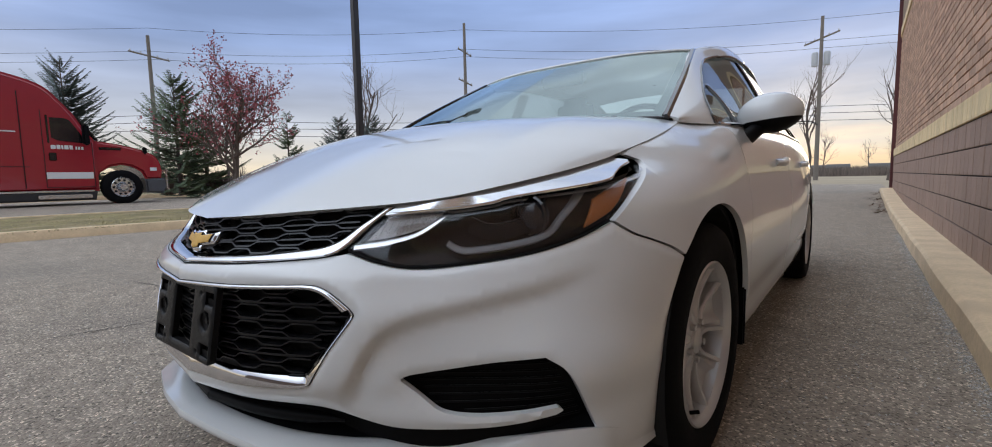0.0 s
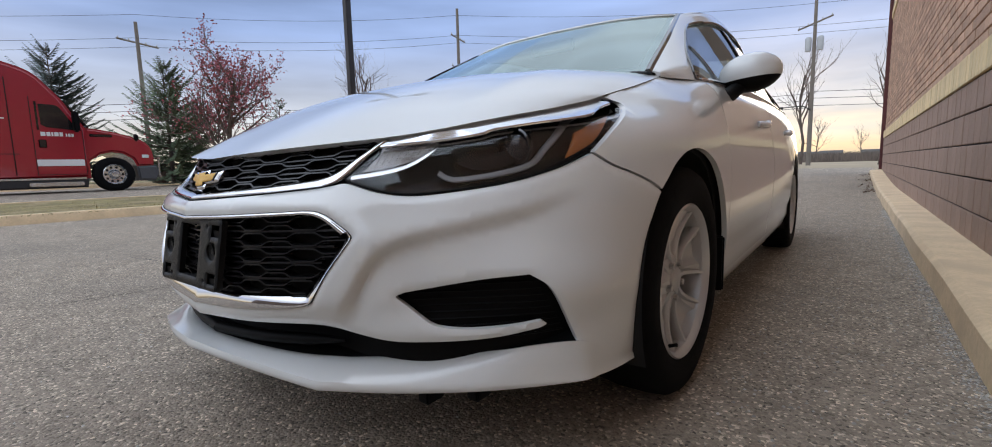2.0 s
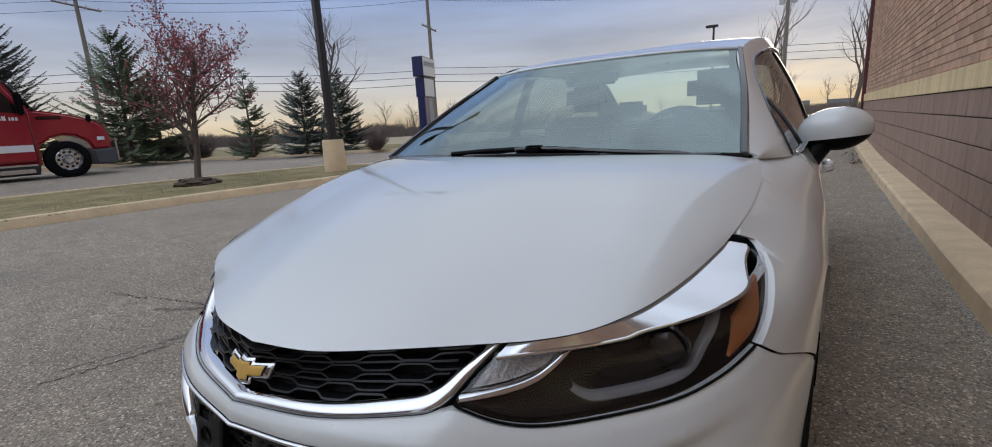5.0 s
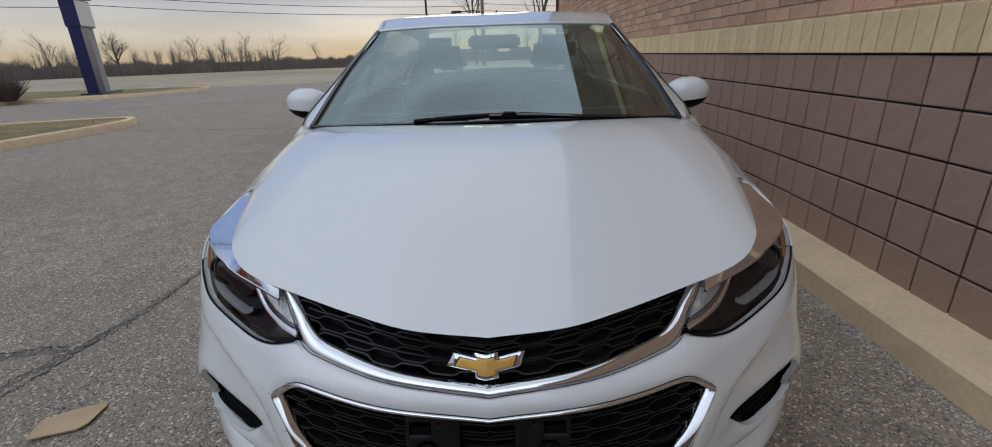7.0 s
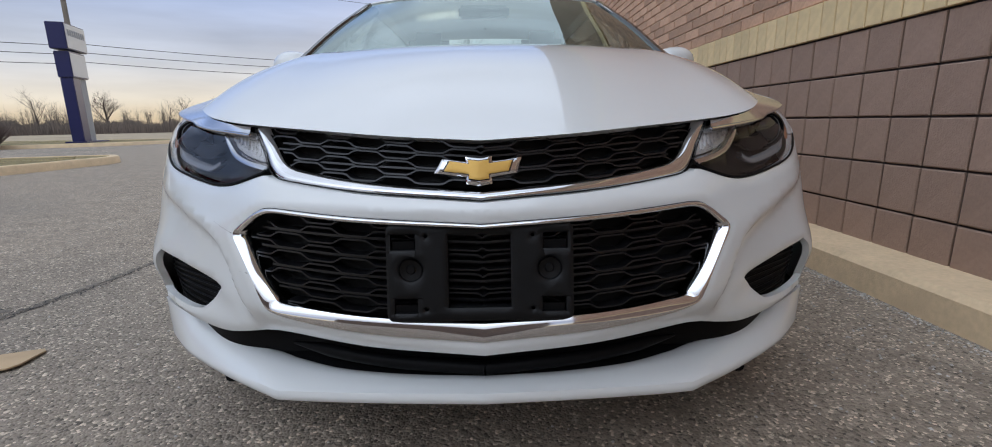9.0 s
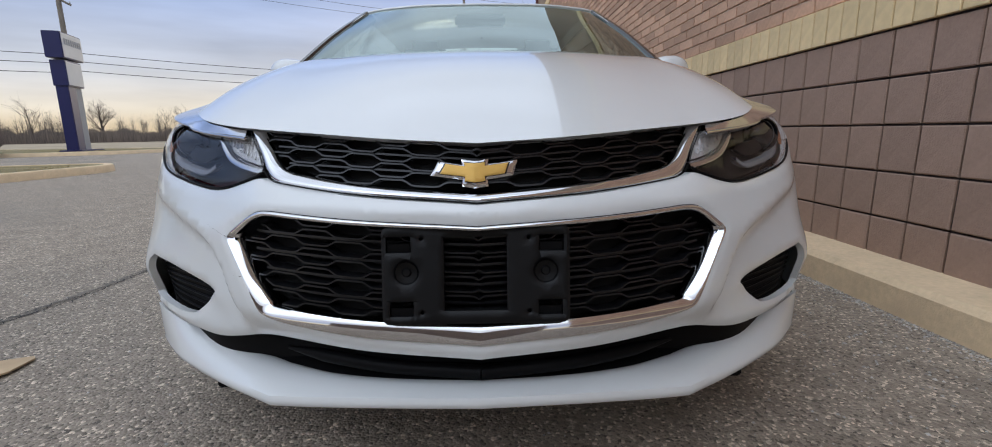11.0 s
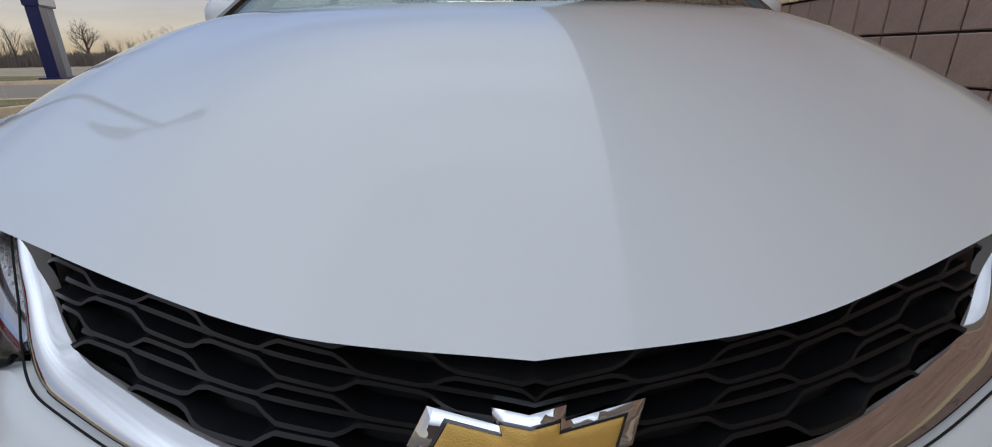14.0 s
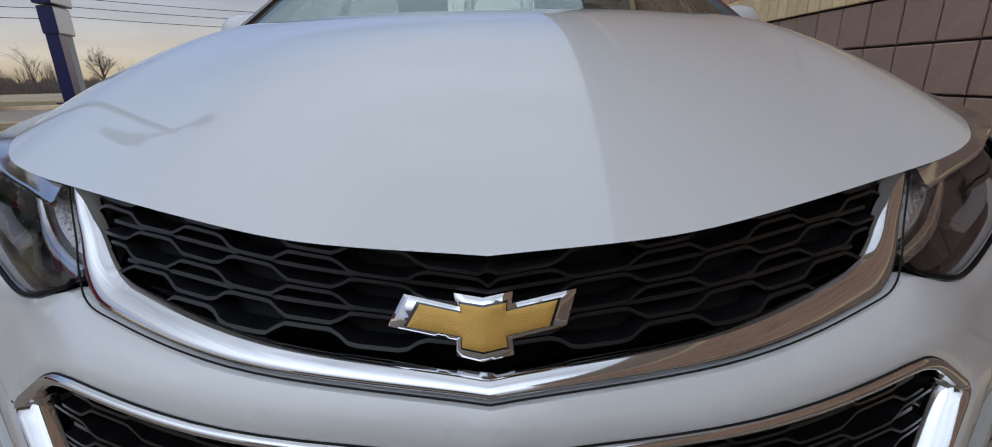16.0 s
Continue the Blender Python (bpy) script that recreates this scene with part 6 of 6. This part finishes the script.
def joined_bar():
    """Two rails and three uprights of the guard."""
    bm = bmesh.new()
    for z in (.40, .98):
        box(bm, -1.0, 1.0, 3.33, 3.38, z, z + .05, .012)
    for x in (-.9, 0, .9):
        box(bm, x - .03, x + .03, 3.32, 3.36, .38, 1.06, .012)
    return bm


def tp(pts):
    return [tuple(p) for p in spline(pts, 5)]


roof_line = tp([(-1.4, 4.05), (.6, 3.98), (1.8, 3.76), (2.5, 3.52), (2.85, 3.15), (3.08, 2.85)])
part("cab_body", side_shape([(-1.4, .55)] + roof_line + [(3.35, 2.35), (3.55, 2.05), (3.55, .62), (-1.4, .55)][:-1], 1.22, .10), RED, truck, "red sleeper cab")
hood_line = tp([(3.4, 2.10), (4.2, 1.98), (4.85, 1.78), (5.10, 1.55), (5.18, 1.22)])
part("bonnet", side_shape([(3.4, .95)] + hood_line + [(5.15, .95), (4.72, .95), (4.62, 1.18), (4.38, 1.34), (4.12, 1.38), (3.85, 1.32), (3.62, 1.15), (3.50, .95)], 1.10, .10), RED, truck, "red sloping bonnet")
part("bumper", side_shape([(4.68, .95), (5.22, .98), (5.27, .72), (5.15, .50), (4.72, .52)], 1.16, .05), material("dark_grey_bumper", (.06, .06, .065), .55), truck, "dark grey plastic bumper")
part("skirt", side_shape([(-1.4, .36), (-1.4, .62), (3.50, .62), (3.45, .36)], 1.20, .04), material("dark_truck_skirt", (.02, .018, .018), .6), truck)
part("side_step", box(bmesh.new(), 1.15, 1.27, .2, 1.35, .22, .33, .02), SILVER, truck, "bright steel step")
win = tp([(2.56, 2.68), (2.95, 2.66), (3.12, 2.45)]) + [(3.34, 2.05), (3.30, 1.96), (2.70, 2.02), (2.57, 2.10)]
bm = side_shape(win, 1.232, .02)
part("side_window", bm, GLOSSBLACK, truck, "dark cab window")
bm = bmesh.new()
cx = TX - 1.25
vs = [bm.verts.new(p) for p in ((1.08, 1.12, 2.58), (-1.08, 1.12, 2.58), (-1.12, 1.60, 1.86), (1.12, 1.60, 1.86))]
bm.faces.new(vs)
ex = bmesh.ops.extrude_face_region(bm, geom=bm.faces[:])
bmesh.ops.translate(bm, vec=(0, .03, .03), verts=[g for g in ex["geom"] if isinstance(g, bmesh.types.BMVert)])
part("windscreen", bm, GLOSSBLACK, truck, "dark lorry windscreen")
for y0, y1, z0, z1 in ((2.40, 2.415, .75, 2.85), (3.44, 3.455, .75, 2.0), (2.40, 3.45, .735, .75), (-.9, 2.1, 1.30, 1.315)):
    part("door_gap", box(bmesh.new(), 1.222, 1.226, y0 - 2, y1 - 2, z0 - TZ, z1 - TZ), UNDER, truck, smooth=False)
part("bonnet_vent", box(bmesh.new(), 1.09, 1.115, 1.62, 2.15, 1.62, 1.70, .02), GLOSSBLACK, truck, "dark bonnet vent")
part("window_frame", box(bmesh.new(), 1.222, 1.238, .50, .545, 1.76, 2.52, .006), GLOSSBLACK, truck)
part("sleeper_seam", box(bmesh.new(), 1.222, 1.228, -.02, .0, .52, 3.1, .002), UNDER, truck)
part("skirt_strip", box(bmesh.new(), 1.20, 1.215, -2.6, 1.42, .40, .45, .006), SILVER, truck, "bright lower side strip")
part("bumper_guard", joined_bar(), SILVER, truck, "steel guard before the bumper")
part("door_handle", box(bmesh.new(), 1.22, 1.25, .50, .66, 1.28, 1.50, .015), GLOSSBLACK, truck)
part("white_panel", box(bmesh.new(), 1.22, 1.232, .42, 1.42, .78, .96, .004), WHITEPANEL, truck, "white vinyl strip")
for k, (y0, y1) in enumerate(((.56, .66), (.68, .76), (.78, .82), (.84, .93), (.95, 1.02), (1.08, 1.11), (1.13, 1.18), (1.20, 1.25))):
    part("letter_bar", box(bmesh.new(), 1.222, 1.230, y0, y1, 1.60, 1.71 - .03 * (k > 4), .002), WHITEPANEL, truck)
part("stripe", box(bmesh.new(), 1.222, 1.230, -1.6, -.1, 2.02, 2.05, .002), WHITEPANEL, truck)
arm = part("mirror_arm", box(bmesh.new(), 1.20, 1.45, 1.30, 1.36, 1.75, 1.80, .01), BLACK, truck)
part("wing_mirror", box(bmesh.new(), 1.32, 1.52, 1.22, 1.36, 1.72, 2.30, .04), BLACK, truck, "black lorry mirror")
part("bonnet_mirror", box(bmesh.new(), 1.02, 1.16, 2.70, 2.80, 1.52, 1.74, .03), BLACK, truck)
part("headlight", box(bmesh.new(), 1.04, 1.125, 2.82, 3.05, .98, 1.14, .03), LAMPGREY, truck)


def lorry_wheel(y):
    at = (TX - .17, y, TZ + .515)
    w = new("wheel")
    w.parent = truck
    w.location = np.subtract(at, truck.location)
    for nm, prof, mt in (("tyre", [(-.14, .30), (-.15, .36), (-.14, .47), (-.10, .51), (.10, .51), (.14, .47), (.15, .36), (.14, .30)], RUBBER),
                         ("rim", [(.14, .30), (.15, .29), (.10, .275), (.04, .26), (.03, .15), (.10, .13), (.13, .11), (.17, .09), (.18, .001)], SILVER)):
        ob = one(nm, lathe(prof, at, 36), mt, None)
        ob.parent = w
        ob.data.transform(Matrix.Translation([-c for c in at]))
    for k in range(10):
        a = 2 * math.pi * k / 10
        ob = one("hand_hole", lathe([(.046, .034), (.05, .001)], (0, .21 * math.cos(a), .21 * math.sin(a)), 10), UNDER, None)
        ob.parent = w
    return w


lorry_wheel(4.10)
lorry_wheel(-.6)

# ---- short dry blades on the islands ----
rng = np.random.default_rng(14)
v, f = [], []
for _ in range(16000):
    if rng.random() < .62:
        x, y = -7.75 - 3.6 * rng.random() ** 1.3, rng.uniform(-9, 9.1)
        if x > -7.78 - .03 * (9 - y) - .5 * max(0, y - 8.2) or y > 8.3 + .3 * (x + 10.9):
            continue
    else:
        x, y = rng.uniform(-21, -13.6), rng.uniform(14, 21)
        if y < 17.2 - .55 * (x + 15.2) * (1 if x < -15.2 else -2.2):
            continue
    h, w = rng.uniform(.006, .026), rng.uniform(0, 6.28)
    a = np.array((math.cos(w), math.sin(w), 0)) * rng.uniform(.004, .010)
    p = np.array((x, y, rise(x, y) + .118))
    k = len(v)
    v += [p - a, p + a, p + np.array((*rng.normal(0, .02, 2), h + .012))]
    f.append((k, k + 1, k + 2))
tagged(mesh_ob("grass", v, f, material("dry_grass_blade", (.33, .265, .125), .9, vary=.3, grain=20, per_piece=.5), smooth=False), "short patchy dry grass blades on the islands", "grass", kind="stuff")

# ---- litter, cracks ----
bm = bmesh.new()
pts = [(-.075, -.085), (.0, -.07), (.06, -.062), (.085, -.04), (.095, .055), (.08, .075), (-.02, .035), (-.085, .01)]
topv = [bm.verts.new((x, y, .012 + .018 * noise.noise((x * 9, y * 9, 1)))) for x, y in pts]
low = [bm.verts.new((vt.co.x, vt.co.y, vt.co.z - .005)) for vt in topv]
bm.faces.new(topv)
bm.faces.new(list(reversed(low)))
for i in range(len(pts)):
    j = (i + 1) % len(pts)
    bm.faces.new((topv[j], topv[i], low[i], low[j]))
card = part("cardboard_scrap", bm, material("cardboard", (.46, .33, .20), .9, vary=.1, grain=20), smooth=False)
card.matrix_basis = pose(-1.51, .64, .004, 0, 0, 12)
tagged(card, "torn flat scrap of brown cardboard on the asphalt", "cardboard")
TAR = material("dark_crack", (.035, .033, .031), .95, vary=.3, grain=50)
PATCH = material("worn_crack_edge", (.15, .128, .105), .92, vary=.5, grain=60, bump=.6, bump_scale=120)


def crack(pts, width, mat, label, jag, seed, lift=.003):
    rng = np.random.default_rng(seed)
    line = spline(pts, 26)
    v, f = [], []
    t = np.gradient(line, axis=0)
    t /= np.hypot(*t.T)[:, None]
    for p, d in zip(line, t):
        n = np.array((-d[1], d[0]))
        p = p + n * rng.normal(0, jag)
        w = width * rng.uniform(.35, 1.2)
        for s in (1, -1):
            q = p + n * s * w / 2
            v.append((q[0], q[1], rise(*q) + lift))
    f = [(2 * i, 2 * i + 1, 2 * i + 3, 2 * i + 2) for i in range(len(line) - 1)]
    tagged(mesh_ob("asphalt_crack", v, f, mat), label, "crack", kind="structure")


crack([(-2.02, .10), (-1.95, .42), (-1.90, .70), (-1.84, 1.04), (-1.78, 1.35), (-1.78, 1.9), (-1.72, 2.8), (-1.75, 4.2)], .009, TAR, "jagged dark crack in the asphalt", .010, 1)
crack([(-2.10, .16), (-2.02, .50), (-1.97, .80), (-1.88, 1.06), (-1.80, 1.38)], .007, TAR, "jagged dark crack in the asphalt", .012, 2, .0028)
crack([(-1.99, .58), (-1.93, .86), (-1.86, 1.10), (-1.80, 1.50), (-1.795, 2.0)], .030, PATCH, "worn dark seam along the crack", .009, 6, .0022)
crack([(-3.4, .78), (-3.1, .83), (-2.5, .98), (-2.15, 1.06), (-1.93, 1.10)], .010, TAR, "thin crack branching over the asphalt", .010, 3, .0024)
crack([(-2.62, .80), (-2.35, .94), (-2.12, 1.04), (-1.90, 1.08)], .040, PATCH, "worn dark seam branching over the asphalt", .012, 7, .002)
crack([(-7.44, 8.26), (-6.0, 8.13), (-4.6, 8.0), (-3.2, 7.85)], .030, TAR, "long dark crack across the drive", .015, 4)
crack([(-5.05, 7.03), (-4.4, 7.13), (-3.77, 7.26)], .016, TAR, "thin dark crack in the lot", .015, 5)

# ---- dead leaves caught along the wall kerb ----
rng = np.random.default_rng(31)
v, f = [], []
for _ in range(170):
    y = rng.choice((10.4, 11.6, 13.0, 14.6)) + rng.normal(0, .3)
    x = KERB_IN - abs(rng.normal(0, .10)) - .01
    s, w, tilt = rng.uniform(.012, .034), rng.uniform(0, 6.28), rng.uniform(.1, .8)
    c, d = np.array((math.cos(w), math.sin(w), tilt)) * s, np.array((-math.sin(w), math.cos(w), -tilt * .4)) * s * .6
    p = np.array((x, y, rise(x, y) + .02 + rng.uniform(0, .03)))
    k = len(v)
    v += [p - c, p + d, p + c, p - d]
    f += [(k, k + 1, k + 2), (k, k + 2, k + 3)]
tagged(mesh_ob("leaf_litter", v, f, material("dead_leaf", (.13, .08, .045), .8, vary=.3, grain=60, per_piece=.4), smooth=False), "dry brown leaves caught along the kerb", "leaves", kind="stuff")

# ---- loose stones on the asphalt ----
rng = np.random.default_rng(5)
v, f = [], []
base_v = [(1, 0, 0), (-1, 0, 0), (0, 1, 0), (0, -1, 0), (0, 0, 1)]
base_f = [(0, 2, 4), (2, 1, 4), (1, 3, 4), (3, 0, 4)]
for _ in range(7800):
    near_kerb = rng.random() < .35
    x = rng.uniform(.95, 1.55) if near_kerb else rng.uniform(-4.5, 1.5)
    y = rng.uniform(-.3, 8) if near_kerb else rng.uniform(-.5, 5)
    if rng.random() < .42:
        x, y = KERB_IN - abs(rng.normal(0, .028)) - .004, rng.uniform(.2, 7) ** 1.0
    s = rng.uniform(.0018, .0055) * (1.2 if near_kerb else 1)
    w = rng.uniform(0, 6.28)
    k = len(v)
    for a, b, c in base_v:
        a, b = a * rng.uniform(.6, 1.2), b * rng.uniform(.6, 1.2)
        v.append((x + s * (a * math.cos(w) - b * math.sin(w)), y + s * (a * math.sin(w) + b * math.cos(w)), rise(x, y) + .0005 + c * s * .8))
    f += [tuple(i + k for i in q) for q in base_f]
tagged(mesh_ob("loose_gravel", v, f, material("pale_grit", (.36, .34, .31), .9, vary=.3, grain=60, per_piece=.45), smooth=False), "fine pale grit scattered on the asphalt", "gravel", kind="stuff")

# ---- blocks, cream course and bricks of the wall ----


def piece_mesh(name, ly, lz, deep, mat, soft):
    bm = box(bmesh.new(), 0, deep, -ly / 2, ly / 2, -lz / 2, lz / 2)
    edges = [e for e in bm.edges if max(vt.co.x for vt in e.verts) < 1e-6]
    bmesh.ops.bevel(bm, geom=edges, offset=soft, segments=1, affect="EDGES")
    back = [fc for fc in bm.faces if min(vt.co.x for vt in fc.verts) > deep - 1e-6]
    bmesh.ops.delete(bm, geom=back, context="FACES")
    me = bpy.data.meshes.new(name)
    bm.to_mesh(me)
    bm.free()
    me.materials.append(mat)
    return me


def lay(name, me, near, rest, label):
    """Pieces of the wall: those near are parts of their own, the rest one joined part."""
    for x, y, z in near:
        ob = new(name, me)
        ob.parent = wall_east
        ob.location = (x, y, z)
    if rest:
        src = np.array([vt.co for vt in me.vertices])
        fs = [tuple(p.vertices) for p in me.polygons]
        n = len(src)
        v = np.vstack([src + np.array(p) for p in rest])
        f = [tuple(i + n * k for i in q) for k in range(len(rest)) for q in fs]
        ob = mesh_ob(name + "_rest", v, f, me.materials[0], wall_east, smooth=False)
        tagged(ob, label, kind="stuff")


rng = np.random.default_rng(3)
near, rest = [], []
rows = 5
for r in range(rows):
    z = BAND0 - .004 - ROWH * (r + .5)
    for c in range(int((WALL_END + 6.024) / COLW)):
        y = -6.024 + COLW * (c + .5)
        p = (WALL_X + rng.normal(0, .0012), y, z)
        (near if -.4 < y < 11.0 and len(near) < 300 else rest).append(p)
lay("block", piece_mesh("block", COLW - .009, ROWH - .009, .04, BLOCK, .005), near, rest, "brown concrete blocks further along the wall")
near, rest = [], []
for c in range(int((WALL_END + 6) / .1016)):
    y = -6 + .1016 * (c + .5)
    p = (WALL_X - .012 + rng.normal(0, .0008), y, (BAND0 + BAND1) / 2)
    (near if .2 < y < 9 and len(near) < 120 else rest).append(p)
lay("soldier_brick", piece_mesh("soldier_brick", .1016 - .006, BAND1 - BAND0 - .004, .06, CREAM, .003), near, rest, "cream upright bricks further along the wall")
near, rest = [], []
BH, BL = .0813, .2800
for r in range(34):
    z = BAND1 + .006 + BH * (r + .5)
    for c in range(int((WALL_END + 6) / BL) + 1):
        y = -6 + BL * (c + .5 * (r % 2))
        if y > WALL_END - .1:
            continue
        p = (WALL_X + .018 + rng.normal(0, .0010), y, z)
        (near if r < 12 and .6 < y < 7 and len(near) < 300 else rest).append(p)
lay("brick", piece_mesh("brick", BL - .013, BH - .013, .03, BRICK, .002), near, rest, "brown bricks higher up the wall")
part("upper_wall", box(bmesh.new(), WALL_X + .012, WALL_X + .05, -6, WALL_END - .01, BAND1 + .012 + BH * 34 + .2, TOP), material("tan_upper_wall", (.30, .215, .145), .9, vary=.12, grain=6, per_piece=.0), wall_east, smooth=False)
part("upper_course", box(bmesh.new(), WALL_X - .005, WALL_X + .05, -6, WALL_END - .01, BAND1 + .012 + BH * 34, BAND1 + .012 + BH * 34 + .2, .004), CREAM, wall_east)
part("corner_pipe", box(bmesh.new(), WALL_X - .06, WALL_X + .04, WALL_END - .02, WALL_END + .08, .3, TOP, .01), material("dark_red_downpipe", (.10, .025, .025), .5), wall_east, "dark red corner downpipe")
